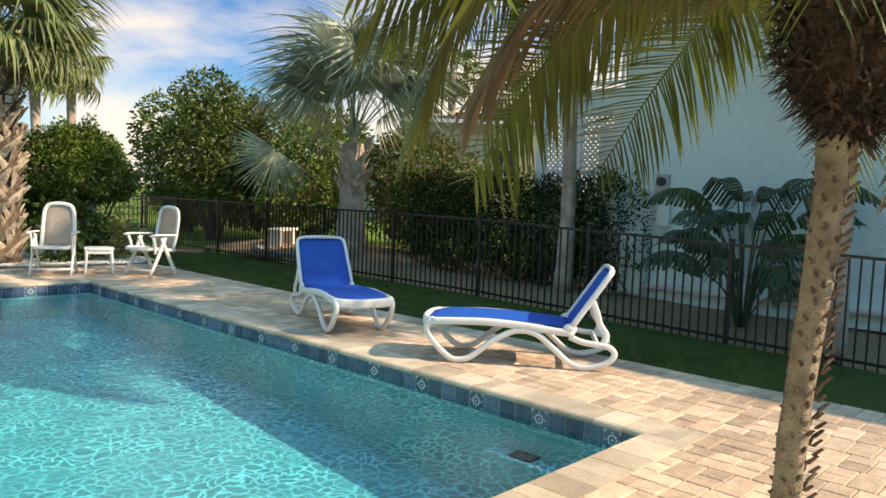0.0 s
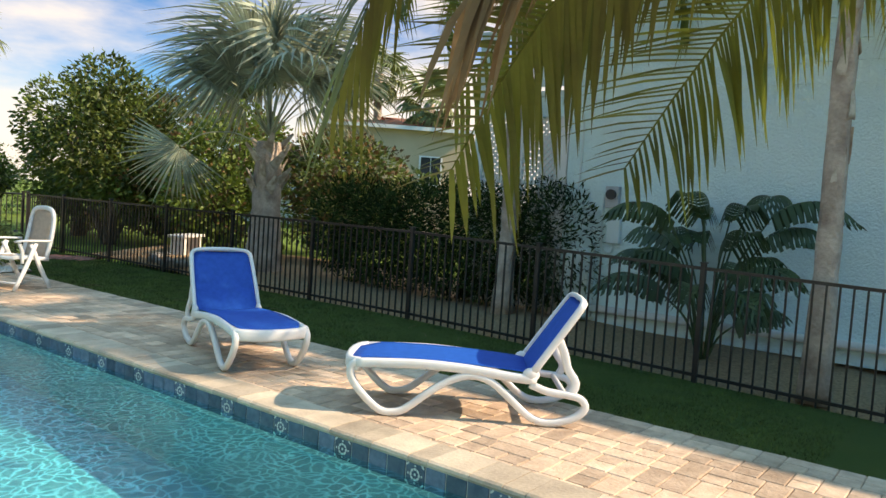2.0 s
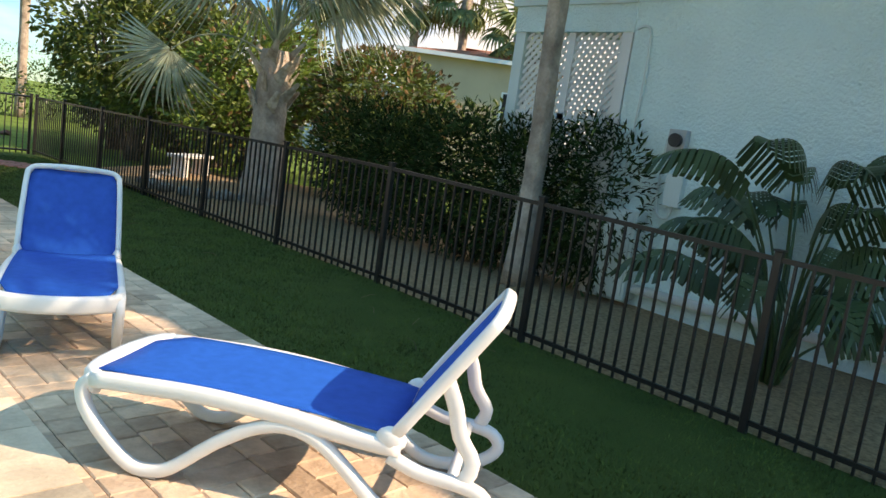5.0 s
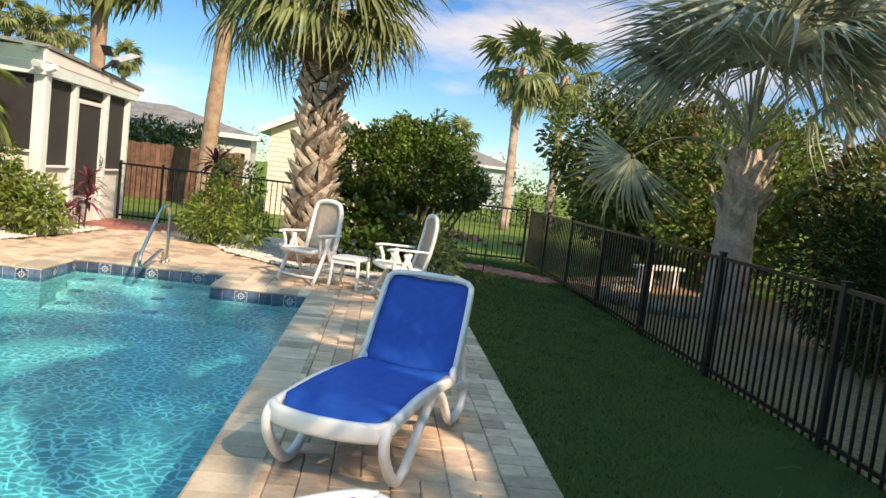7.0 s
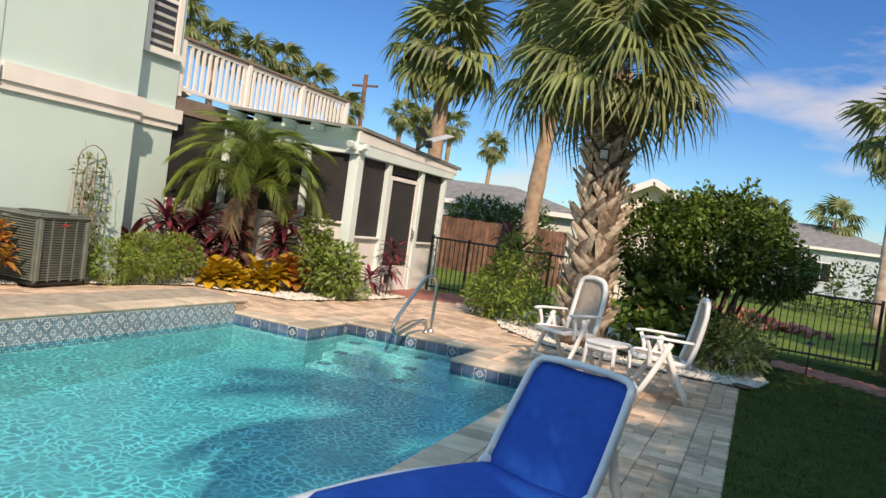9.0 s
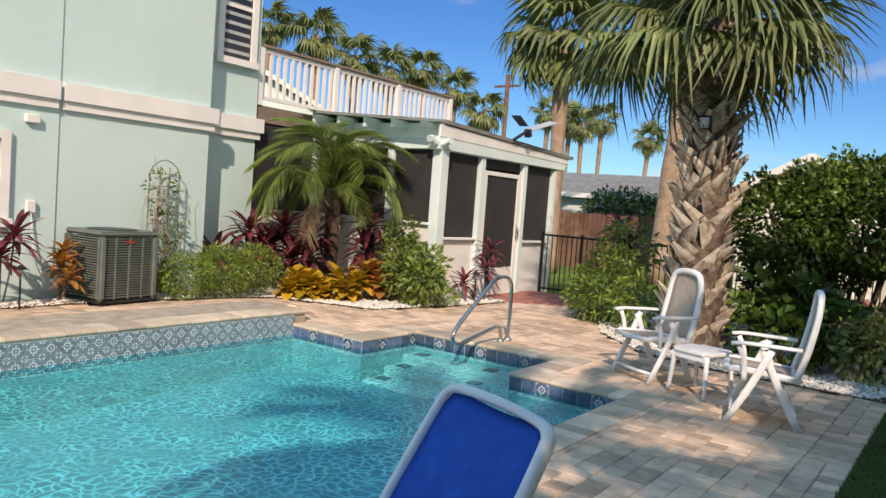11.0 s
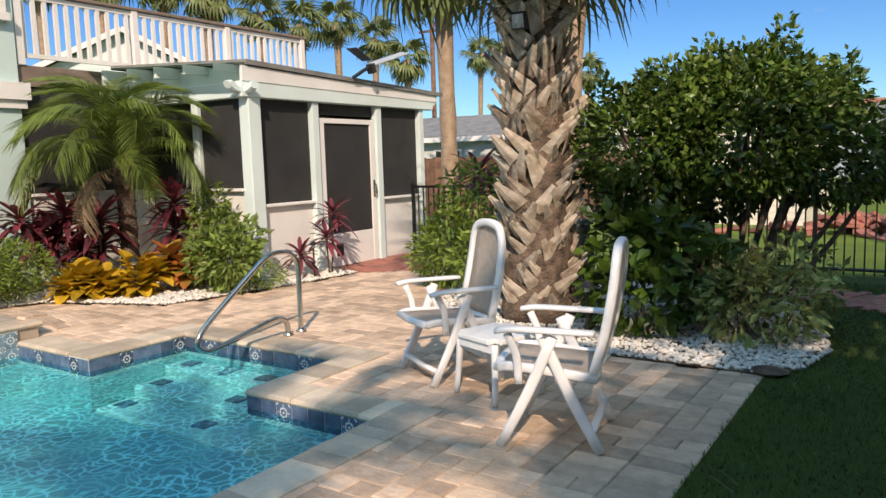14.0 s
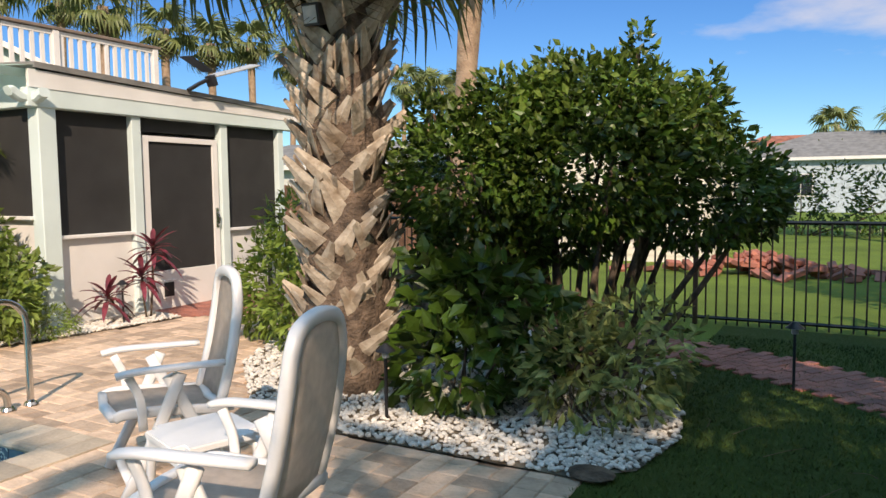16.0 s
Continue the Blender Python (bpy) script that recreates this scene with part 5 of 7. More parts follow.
def over_walk(p, clear=0.15, top=1.63):
    """True when a point hangs into the way people walk round the pool corner."""
    if p.z > top:
        return False
    for a, b in zip(WALK, WALK[1:]):
        ab, ap = Vector(b) - Vector(a), Vector((p.x, p.y)) - Vector(a)
        u = max(0.0, min(1.0, ap.dot(ab) / ab.dot(ab)))
        if (ap - ab * u).length < clear:
            return True
    return False


def hang_frond(name, me, t, base, az, el, s, twist=0.0):
    """A frond on the crown, lifted as far as the walkway needs."""
    for lift in range(0, 40, 3):
        m = pose(*base, 0, 0, az) @ pose(0, 0.05, 0, el + lift, 0, 0) @ pose(0, 0, 0, 0, twist, 0) @ Matrix.Scale(s, 4)
        w = t.matrix_world @ m
        if not any(over_walk(w @ v.co) for v in me.vertices):
            break
    part(name, me, None, t, m=m)


DATE_HANG = [feather_mesh("frond", DATE_GREEN, 1.8, 104, 0.36, 1.15, 0.25, s, 0.2, 0.0085, 1.25) for s in (26, 27)]
for az, el, s, tw in ((4, -16, 1.02, 34), (-9, -4, 1.1, 30), (-34, -17, 1.05, 30), (24, 6, 1.05, 24), (52, 8, 1.05, 20), (74, 2, 1.0, 8)):
    hang_frond("frond", DATE_HANG[int(abs(az)) % 2], date, (0.05, -0.06, 2.34), az, el, s, tw)
for az, el, s, tw in ((30, 4, 1.1, 20), (-75, -14, 0.95, 0), (28, 20, 1.1, 0), (-5, 12, 1.15, 5)):
    hang_frond("frond", DATE_F[int(abs(az)) % 3], date, (0.05, -0.06, 2.34), az, el, s, tw)
# fibrous skirt of old leaf bases under the crown
v, f = [], []
for i in range(2600):
    a, z = rnd.uniform(0, 6.283), rnd.uniform(1.74, 2.42)
    rr = 0.055 + 0.165 * min(1, (z - 1.74) / 0.26) ** 0.8
    p = Vector((0.05 + rr * math.cos(a), -0.06 + rr * math.sin(a), z))
    d = Vector((math.cos(a) * 0.7, math.sin(a) * 0.7, rnd.uniform(-0.9, 0.7))).normalized()
    s = d.cross(Vector((0, 0, 1))).normalized() * rnd.uniform(0.004, 0.016)
    q = p + d * rnd.uniform(0.04, 0.11)
    b = len(v)
    v += [p - s, p + s, q + s * 0.3, q - s * 0.3]
    f.append((b, b + 1, b + 2, b + 3))
part("fibre_skirt", raw("fibre_skirt", v, f, CROWNFIB), None, date, "shaggy brown fibre under the crown")
bm = bmesh.new()
bmesh.ops.create_icosphere(bm, subdivisions=3, radius=1, matrix=pose(0.05, -0.06, 2.14) @ Matrix.Diagonal((0.205, 0.205, 0.38, 1)))
for vv in bm.verts:
    vv.co += (vv.co - Vector((0.05, -0.06, 2.14))) * 0.25 * noise.noise(vv.co * 14)
part("crown_base", bm, CROWNFIB, date, smooth=True)
for az, el, s in ((38, -6, 1.1), (200, -50, 0.6), (260, -35, 0.7)):
    hang_frond("dry_frond", DATE_DRY, date, (0.05, -0.06, 2.15), az, el, s)

TALL_F = [feather_mesh("frond", DATE_GREEN, 2.9, 60, 0.55, 0.8, 0.9, s, 0.3, 0.016) for s in (31, 32)]
feather_palm(pose(10.87, 7.1, -0.05), "feather palm with a pale grey trunk beyond the fence", [(0, 0, 0), (0.03, 0.0, 1.5), (0.0, 0.02, 3.2), (0.03, 0, 5.7)], [0.15, 0.11, 0.10, 0.10, 0.09], (0.03, 0, 5.7), 15, TALL_F, (-42, 75), 6, name="feather_palm")
palm_r = feather_palm(pose(9.3, 2.5, -0.12), "feather palm with a rough peeling grey trunk behind fence", [(-0.05, 0, 0), (-0.02, 0.0, 1.5), (0.03, 0.02, 3.2), (0.06, 0, 6.1)], [0.15, 0.11, 0.10, 0.10, 0.09], (0.06, 0, 6.1), 30, TALL_F, (-42, 75), 8, name="feather_palm")
for i in range(16):
    part("peeling_boot", BM2, None, palm_r, m=pose(0, 0, 0.9 + 0.2 * i, 0, 0, i * 137.5) @ pose(0, 0.1, 0, 12, rnd.uniform(-12, 12), 0) @ Matrix.Diagonal((0.9, 0.5, 1.5, 1)))

SMALL_F = [feather_mesh("frond", DATE_LIGHT, 1.3, 72, 0.26, 0.95, 0.7, s, 0.35, 0.005) for s in (41, 42)]
small = feather_palm(pose(*house_spot(-0.84, 13.62)) @ Matrix.Scale(1.13, 4), "small pygmy date palm with arching fronds before the porch", [(0, 0, -0.03), (0.02, 0, 0.7), (0.0, 0, 1.55)], [0.10, 0.09, 0.09, 0.1], (0, 0, 1.55), 44, SMALL_F, (-20, 75), 9, TRUNKFIB)
for i in range(90):
    part("leaf_stub", STUB, None, small, m=pose(0, 0, 0.05 + 0.016 * i, 0, 0, i * 137.5) @ pose(0, 0.085, 0, -20, 0, 0) @ Matrix.Scale(1.1, 4))
for i in range(1):
    part("dry_frond", DATE_DRY, None, small, m=pose(0, 0, 1.45, 0, 0, 120 * i + 200) @ pose(0, 0.08, 0, -35, 0, 0) @ Matrix.Scale(0.8, 4))

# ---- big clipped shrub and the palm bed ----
# sunlit look put into colour: paler LEAF_LIGHT shoots over the crown's outside
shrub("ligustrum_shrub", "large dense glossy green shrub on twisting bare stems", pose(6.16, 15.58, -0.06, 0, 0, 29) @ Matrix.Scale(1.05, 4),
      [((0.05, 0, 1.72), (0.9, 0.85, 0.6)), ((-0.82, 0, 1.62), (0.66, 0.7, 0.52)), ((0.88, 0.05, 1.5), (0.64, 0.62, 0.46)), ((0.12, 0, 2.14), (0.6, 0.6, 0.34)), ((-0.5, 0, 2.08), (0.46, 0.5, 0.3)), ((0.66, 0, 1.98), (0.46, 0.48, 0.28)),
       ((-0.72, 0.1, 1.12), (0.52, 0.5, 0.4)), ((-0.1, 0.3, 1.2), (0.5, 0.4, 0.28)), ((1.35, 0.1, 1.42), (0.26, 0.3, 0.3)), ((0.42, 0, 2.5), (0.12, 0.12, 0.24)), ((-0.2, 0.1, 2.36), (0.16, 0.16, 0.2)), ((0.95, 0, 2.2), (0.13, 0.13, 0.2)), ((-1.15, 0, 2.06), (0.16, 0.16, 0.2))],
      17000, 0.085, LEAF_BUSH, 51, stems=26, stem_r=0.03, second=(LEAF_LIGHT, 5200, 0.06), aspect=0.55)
shrub("understory_plant", "broad-leaved green plant with yellowing leaves in the bed", pose(5.65, 14.4, 0), [((0, 0, 0.32), (0.55, 0.32, 0.32)), ((0.35, 0.3, 0.6), (0.4, 0.3, 0.35)), ((-0.3, 0.35, 0.75), (0.34, 0.3, 0.4)), ((0.1, 0.2, 0.8), (0.4, 0.3, 0.3))], 820, 0.17, LEAF_BUSH, 52, stems=6, stem_r=0.01, aspect=0.6)
shrub("variegated_shrub", "low variegated shrub with pale-edged leaves at turf edge", pose(6.62, 14.55, 0), [((0, 0, 0.35), (0.5, 0.5, 0.36)), ((0.2, 0.3, 0.5), (0.4, 0.4, 0.35)), ((-0.3, 0.1, 0.45), (0.4, 0.4, 0.35))], 1100, 0.13, mat("variegated_leaf", (0.40, 0.42, 0.14), 0.6, var=0.3, scale=14, bump=0, isl=0.5, trans=0.3, col2=(0.07, 0.12, 0.03)), 53, stems=6, stem_r=0.008, aspect=0.36)
shrub("fern_shrub", "bright green ferny shrub beside the palm trunk", pose(2.92, 15.8, 0) @ Matrix.Scale(1.07, 4), [((0, 0, 0.55), (0.5, 0.5, 0.55)), ((0.15, 0.1, 1.05), (0.42, 0.42, 0.4)), ((-0.3, 0.1, 0.4), (0.45, 0.45, 0.4)), ((0.5, -0.4, 0.4), (0.35, 0.35, 0.35))], 2600, 0.12, FERN, 54, stems=7, stem_r=0.01, aspect=0.3)


def strap_plant(name, label, m, heads, L, w, leaves, material, seed, category="cordyline", lean=0.9, stem_mat=BARK, group=""):
    """Rosettes of strap leaves on thin canes; heads: (x, y, z)."""
    t = thing(name, label, category, m, group)
    r = random.Random(seed)
    for hx, hy, hz in heads:
        bm = bmesh.new()
        sweep(bm, smooth_path([(hx * 0.3, hy * 0.3, -0.03), (hx * 0.8, hy * 0.8, hz * 0.5), (hx, hy, hz)], 3), 0.022, 0.022, n=6)
        part("cane", bm, stem_mat, t, smooth=True)
        v, f = [], []
        for i in range(leaves):
            a = i * 2.4 + r.uniform(-0.2, 0.2)
            u = i / leaves
            d = Vector((math.cos(a), math.sin(a), 0))
            up = 0.95 - 1.1 * u * lean
            lat = Vector((-d.y, d.x, 0))
            LL = L * r.uniform(0.8, 1.15)
            b = len(v)
            base = Vector((hx, hy, hz - 0.12 * u))
            for j, s in enumerate((0, 0.3, 0.6, 0.85, 1.0)):
                p = base + d * LL * s * (0.75 + 0.2 * u) + Vector((0, 0, LL * (up * s - 0.75 * s * s * (0.4 + 0.6 * u))))
                ww = w * (0.45, 0.95, 1.0, 0.6, 0.03)[j]
                v += [p - lat * ww, p + Vector((0, 0, -ww * 0.35)), p + lat * ww]
                if j:
                    q = b + 3 * (j - 1)
                    f += [(q, q + 1, q + 4, q + 3), (q + 1, q + 2, q + 5, q + 4)]
        part("leaf_rosette", raw("leaf_rosette", v, f, material), None, t)
    return t


CORD = "dark red cordyline with strappy leaves before the porch"
for i, (x, y, hs) in enumerate(((-1.75, 12.75, ((0, 0, 0.95), (0.1, 0.15, 0.65))), (-1.35, 13.1, ((0, 0, 1.0), (-0.15, 0.1, 0.75), (0.15, 0, 0.55))), (-0.85, 13.25, ((0, 0, 0.9), (0.12, 0.1, 0.6))), (-0.35, 14.0, ((0, 0, 1.1), (0.1, 0, 0.75))), (-2.0, 12.3, ((0, 0, 0.55),)))):
    strap_plant("cordyline", CORD, pose(*house_spot(x, y), 0, 0, 50 * i) @ Matrix.Scale(1.07, 4), hs, 0.52, 0.045, 28, LEAF_RED, 60 + i, group="cordylines in the house bed")
strap_plant("cordyline", "pinkish red cordyline on thin canes beside the screen door", pose(*house_spot(0.95, 15.5)) @ Matrix.Scale(1.07, 4), ((0.0, 0.1, 0.85), (0.1, -0.15, 0.55), (-0.1, -0.45, 0.35)), 0.36, 0.03, 22, LEAF_RED, 70, group="cordylines in the house bed")
strap_plant("cordyline", "dark red cordyline below the lower house window", pose(*house_spot(-1.35, 9.1, 0.1)), ((0, 0, 0.55), (0.1, 0.1, 0.8)), 0.42, 0.035, 26, LEAF_RED, 71, group="cordylines in the house bed")
strap_plant("cordyline", "dark red cordyline beside the palm bed fern", pose(2.47, 17.0, 0) @ Matrix.Scale(1.08, 4), ((0, 0, 1.35), (0.15, 0.1, 1.1)), 0.45, 0.04, 28, LEAF_RED, 72, group="cordylines in the palm bed")
CRO = "croton with broad yellow leaves among white stones"
for i, (x, y, s) in enumerate(((-0.62, 12.8, 0.4), (-0.05, 13.3, 0.45), (0.12, 13.75, 0.6), (-0.4, 12.95, 0.3))):
    strap_plant("croton", CRO, pose(*house_spot(x, y), 0, 0, 40 * i) @ Matrix.Scale(1.07, 4), ((0, 0, 0.25 * s / 0.4), (0.14, 0.05, 0.3 * s / 0.4), (-0.12, 0.1, 0.32 * s / 0.4), (0, -0.14, 0.2 * s / 0.4)), 0.27, 0.085, 22, LEAF_ORANGE if i == 2 else LEAF_YELLOW, 80 + i, "croton", 0.8, group="crotons in the house bed")
strap_plant("croton", "croton with orange and yellow leaves by the air conditioner", pose(*house_spot(-1.3, 9.72, 0.1)), ((0, 0, 0.45), (0.12, 0.05, 0.3), (-0.1, 0.1, 0.6)), 0.26, 0.045, 18, LEAF_ORANGE, 88, "croton", 0.8, group="crotons in the house bed")
shrub("garden_shrub", "pale green leafy shrub beside the porch post", pose(*house_spot(0.75, 13.9)) @ Matrix.Scale(1.07, 4), [((-0.1, 0, 0.4), (0.4, 0.4, 0.36)), ((-0.3, 0.2, 0.7), (0.28, 0.25, 0.25)), ((0.25, -0.1, 0.4), (0.3, 0.3, 0.3)), ((0.1, 0.2, 0.65), (0.25, 0.25, 0.2))], 1300, 0.12, mat("shrub_leaf", (0.23, 0.33, 0.07), 0.5, var=0.3, scale=8, bump=0, isl=0.4, trans=0.35), 90, stems=6, stem_r=0.009, aspect=0.45)
shrub("spindly_shrub", "tall pale spindly shrub beside the porch window", pose(*house_spot(0.2, 14.1)) @ Matrix.Scale(1.07, 4), [((0, 0, 0.7), (0.3, 0.28, 0.5)), ((0.05, 0, 1.05), (0.25, 0.22, 0.25))], 700, 0.09, LEAF_LIGHT, 96, stems=5, stem_r=0.009, aspect=0.45)
shrub("low_shrub", "low feathery green shrub at the deck edge", pose(*house_spot(-1.1, 11.85)) @ Matrix.Scale(1.07, 4), [((0, 0, 0.36), (0.45, 0.5, 0.34)), ((-0.05, -0.55, 0.3), (0.38, 0.42, 0.3)), ((0.1, 0.45, 0.4), (0.35, 0.4, 0.33))], 6500, 0.07, FERN, 91, stems=5, stem_r=0.006, aspect=0.25, group="low shrubs in the house bed")
shrub("low_shrub", "low rusty green shrub at the curve of the deck", pose(*house_spot(1.0, 14.2)) @ Matrix.Scale(1.07, 4), [((0, 0, 0.16), (0.35, 0.35, 0.17))], 1100, 0.055, FERN, 92, stems=3, stem_r=0.005, aspect=0.25, group="low shrubs in the house bed")
shrub("vine_leaves", "leafy green vine at the foot of the trellis", pose(*house_spot(-1.68, 11.2)) @ Matrix.Scale(1.07, 4), [((0, 0, 0.4), (0.12, 0.35, 0.4)), ((0, 0.1, 0.9), (0.08, 0.25, 0.3)), ((0, 0.0, 1.4), (0.06, 0.28, 0.3))], 520, 0.07, LEAF_LIGHT, 93, stems=3, stem_r=0.005, category="vine")

# ---- bird of paradise ----
def strelitzia(m, label, n=15, seed=3):
    t = thing("giant_bird_of_paradise", label, "plant", m)
    r = random.Random(seed)
    for i in range(n):
        az = i * 137.5 * 0.55 + r.uniform(-12, 12)
        out = r.uniform(0.1, 0.75)
        L = r.uniform(0.4, 2.15) - 0.3 * out
        q = pose(0, 0, 0, 0, 0, az)
        stem = smooth_path([Vector((0.06, 0, 0)), Vector((0.12 + out * 0.2, 0, L * 0.6)), Vector((0.2 + out * 0.6, 0, L))], 4)
        bm = bmesh.new()
        sweep(bm, [q @ p for p in stem], 0.045, 0.035, n=6, taper=0.5)
        lf = part("petiole", bm, LEAF_BOP, t, smooth=True)
        v, f = [], []
        bl = r.uniform(0.85, 1.15)
        o = Vector((0.2 + out * 0.6, 0, L))
        mid = []
        for k in range(15):
            u = k / 14
            mid.append(o + Vector((bl * u * (0.55 + 0.4 * out), 0, bl * (0.75 * u - (0.5 + 0.45 * out) * u * u))))
        for k in range(14):
            u = (k + 0.5) / 14
            hw = 0.25 * math.sin(min(1, u * 0.93 + 0.1) * math.pi) ** 0.6
            a, b = mid[k], mid[k + 1]
            gap = 0.14 + 0.4 * (r.random() < 0.5)
            for s in (-1, 1):
                base = len(v)
                b2 = a.lerp(b, 1 - gap * 0.4)
                dz = Vector((0.06, 0, -0.14 * hw / 0.2 - 0.05 * r.random()))
                v += [a, b2, b2 + Vector((0, s * hw * 0.55, 0.03)), a + Vector((0, s * hw * 0.55, 0.03)), a.lerp(b2, 0.8) + Vector((0.02, s * hw, 0)) + dz, a + Vector((0.02, s * hw * 0.98, 0)) + dz]
                f += [(base, base + 1, base + 2, base + 3), (base + 3, base + 2, base + 4, base + 5)]
        part("blade", raw("blade", [q @ p for p in v], f, LEAF_BOP), None, lf)
    return t


strelitzia(pose(10.5, 3.97, -0.1), "giant bird of paradise plant with torn paddle leaves in mulch", 24)

# ---- hedge and trees beyond the fence ----
lob = []
for k in range(12):
    y = 6.9 + 0.42 * k
    lob.append(((0.1 * math.sin(k * 2.1) - 0.02 * k, y - 9.0, 0.95 + 0.08 * math.sin(k * 1.3)), (0.62, 0.55, 1.0 + 0.1 * math.sin(k * 2.7))))
shrub("podocarpus_hedge", "dark green fine-leaved hedge against the teal house", pose(11.6, 8.6, 0.02), lob, 24000, 0.115, LEAF_DARK, 101, stems=10, stem_r=0.03, category="hedge", second=(LEAF_TREE, 1200, 0.02), aspect=0.26)


def broad_tree(m, label, lobes, count, size, material, seed, trunk_r=0.14, second=None, name="tree"):
    t = shrub(name, label, m, lobes, count, size, material, seed, stems=9, stem_r=trunk_r * 0.4, category="tree", second=second, aspect=0.5)
    c, e = lobes[0]
    trunk_part(t, [(0, 0, -0.1), (0.08, 0.05, c[2] * 0.4), (c[0] * 0.6, c[1] * 0.6, c[2] * 0.9)], [trunk_r, trunk_r * 0.8, trunk_r * 0.5], BARK)
    return t


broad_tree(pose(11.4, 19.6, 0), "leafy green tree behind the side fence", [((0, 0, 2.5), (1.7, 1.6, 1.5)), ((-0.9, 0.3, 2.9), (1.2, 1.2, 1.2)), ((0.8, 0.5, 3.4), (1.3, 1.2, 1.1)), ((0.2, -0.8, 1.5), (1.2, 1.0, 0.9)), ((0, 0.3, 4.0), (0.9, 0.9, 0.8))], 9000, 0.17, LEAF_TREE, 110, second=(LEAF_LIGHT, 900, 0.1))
broad_tree(pose(12.6, 16.4, 0), "sunlit yellow-green tree behind the silver palm", [((0, 0, 2.2), (1.6, 1.6, 1.2)), ((-0.6, -0.6, 1.2), (1.3, 1.2, 0.9)), ((0.8, 0.5, 2.8), (1.2, 1.2, 1.0))], 7000, 0.16, LEAF_LIGHT, 111, second=(LEAF_AUTUMN, 900, 0.0))
broad_tree(pose(14.2, 14.0, 0), "rusty-leaved tree by the neighbour house", [((0, 0, 2.0), (1.5, 1.6, 1.1)), ((-0.6, -0.8, 1.2), (1.2, 1.2, 0.9)), ((0.5, 0.8, 2.4), (1.2, 1.2, 0.8))], 6000, 0.16, LEAF_TREE, 112, second=(LEAF_AUTUMN, 1800, 0.05))
broad_tree(pose(12.0, 22.5, 0), "shaded dark green tree beyond the garden corner", [((0, 0, 2.2), (1.5, 1.5, 1.5)), ((1.6, 0.4, 3.0), (1.6, 1.5, 1.4)), ((0.6, 0, 1.2), (1.6, 1.3, 1.0))], 7000, 0.19, LEAF_TREE, 113)
broad_tree(pose(13.5, 19.5, 0), "mixed green and rusty tree behind the fence", [((0, 0, 2.6), (2.0, 1.8, 1.6)), ((-1.0, -0.8, 1.4), (1.5, 1.4, 1.1))], 7000, 0.19, LEAF_TREE, 114, second=(LEAF_AUTUMN, 1200, 0.05))


# ---- distance ----
def far_palm(x, y, h, seed, label="tall cabbage palm in the distance", r0=0.17, s=1.0, count=22, trunk_mat=TRUNKTAN):
    t = thing("distant_palm", label, "palm tree", pose(x, y, -0.05), "palms beyond the garden")
    r = random.Random(seed)
    lx, ly = r.uniform(-0.35, 0.35), r.uniform(-0.35, 0.35)
    trunk_part(t, [(0, 0, 0), (lx * 0.3, ly * 0.3, h * 0.4), (lx, ly, h)], [r0 * 1.15, r0, r0 * 0.95, r0 * 1.25], trunk_mat, 0.05, n=10)
    crown_fans(t, (lx, ly, h), FAN_FAR, count, (-58, 80), seed, scale=(0.85 * s, 1.1 * s))
    part("dry_skirt", FAN_OLD[0], None, t, m=pose(lx, ly, h - 0.2, 0, 0, seed * 40) @ pose(0, 0.1, 0, -80, 0, 0))
    part("dry_skirt", FAN_OLD[0], None, t, m=pose(lx, ly, h - 0.2, 0, 0, seed * 40 + 180) @ pose(0, 0.1, 0, -80, 0, 0))
    return t


FAN_FAR = [fan_mesh("frond", FAN_GREEN, 0.95, 0.85, 20, 130, 0.8, 0.4, s, 1.1) for s in (61, 62)]
far_palm(-2.3, 23.6, 6.7, 1, "tall cabbage palm behind the porch", 0.19, 1.15, 28)
far_palm(0.55, 24.2, 7.4, 2, "tall leaning cabbage palm behind the back fence", 0.22, 1.15, 28)
for i, (dx, dy, d, h) in enumerate(((-0.86, 0.50, 44, 11.5), (-0.83, 0.56, 40, 10.8), (-0.79, 0.61, 46, 11.8), (-0.755, 0.655, 38, 9.8), (-0.715, 0.70, 43, 10.0), (-0.68, 0.735, 45, 9.6), (-0.645, 0.765, 47, 10.2), (-0.61, 0.79, 50, 9.6),
                                    (-0.575, 0.82, 48, 8.0), (-0.50, 0.865, 60, 9.8), (-0.475, 0.88, 62, 9.6), (-0.455, 0.89, 61, 9.2), (-0.435, 0.90, 64, 9.9), (-0.38, 0.925, 66, 8.8))):
    far_palm(7.6 + dx * d, 7.0 + dy * d, h, 10 + i, s=1.05, count=18)
for i, (dx, dy, d, h) in enumerate(((0.185, 0.98, 29, 6.4), (0.24, 0.97, 33, 6.8), (0.55, 0.835, 40, 8.0), (0.585, 0.81, 38, 8.4), (0.66, 0.75, 36, 8.0), (0.71, 0.705, 35, 8.2), (0.755, 0.655, 33, 6.6), (0.68, 0.73, 52, 6.0), (0.10, 0.99, 60, 5.2), (0.03, 1.0, 70, 6.0))):
    far_palm(5.2 + dx * d, 3.0 + dy * d, h, 40 + i, s=1.2, count=18, trunk_mat=TRUNKGREY)


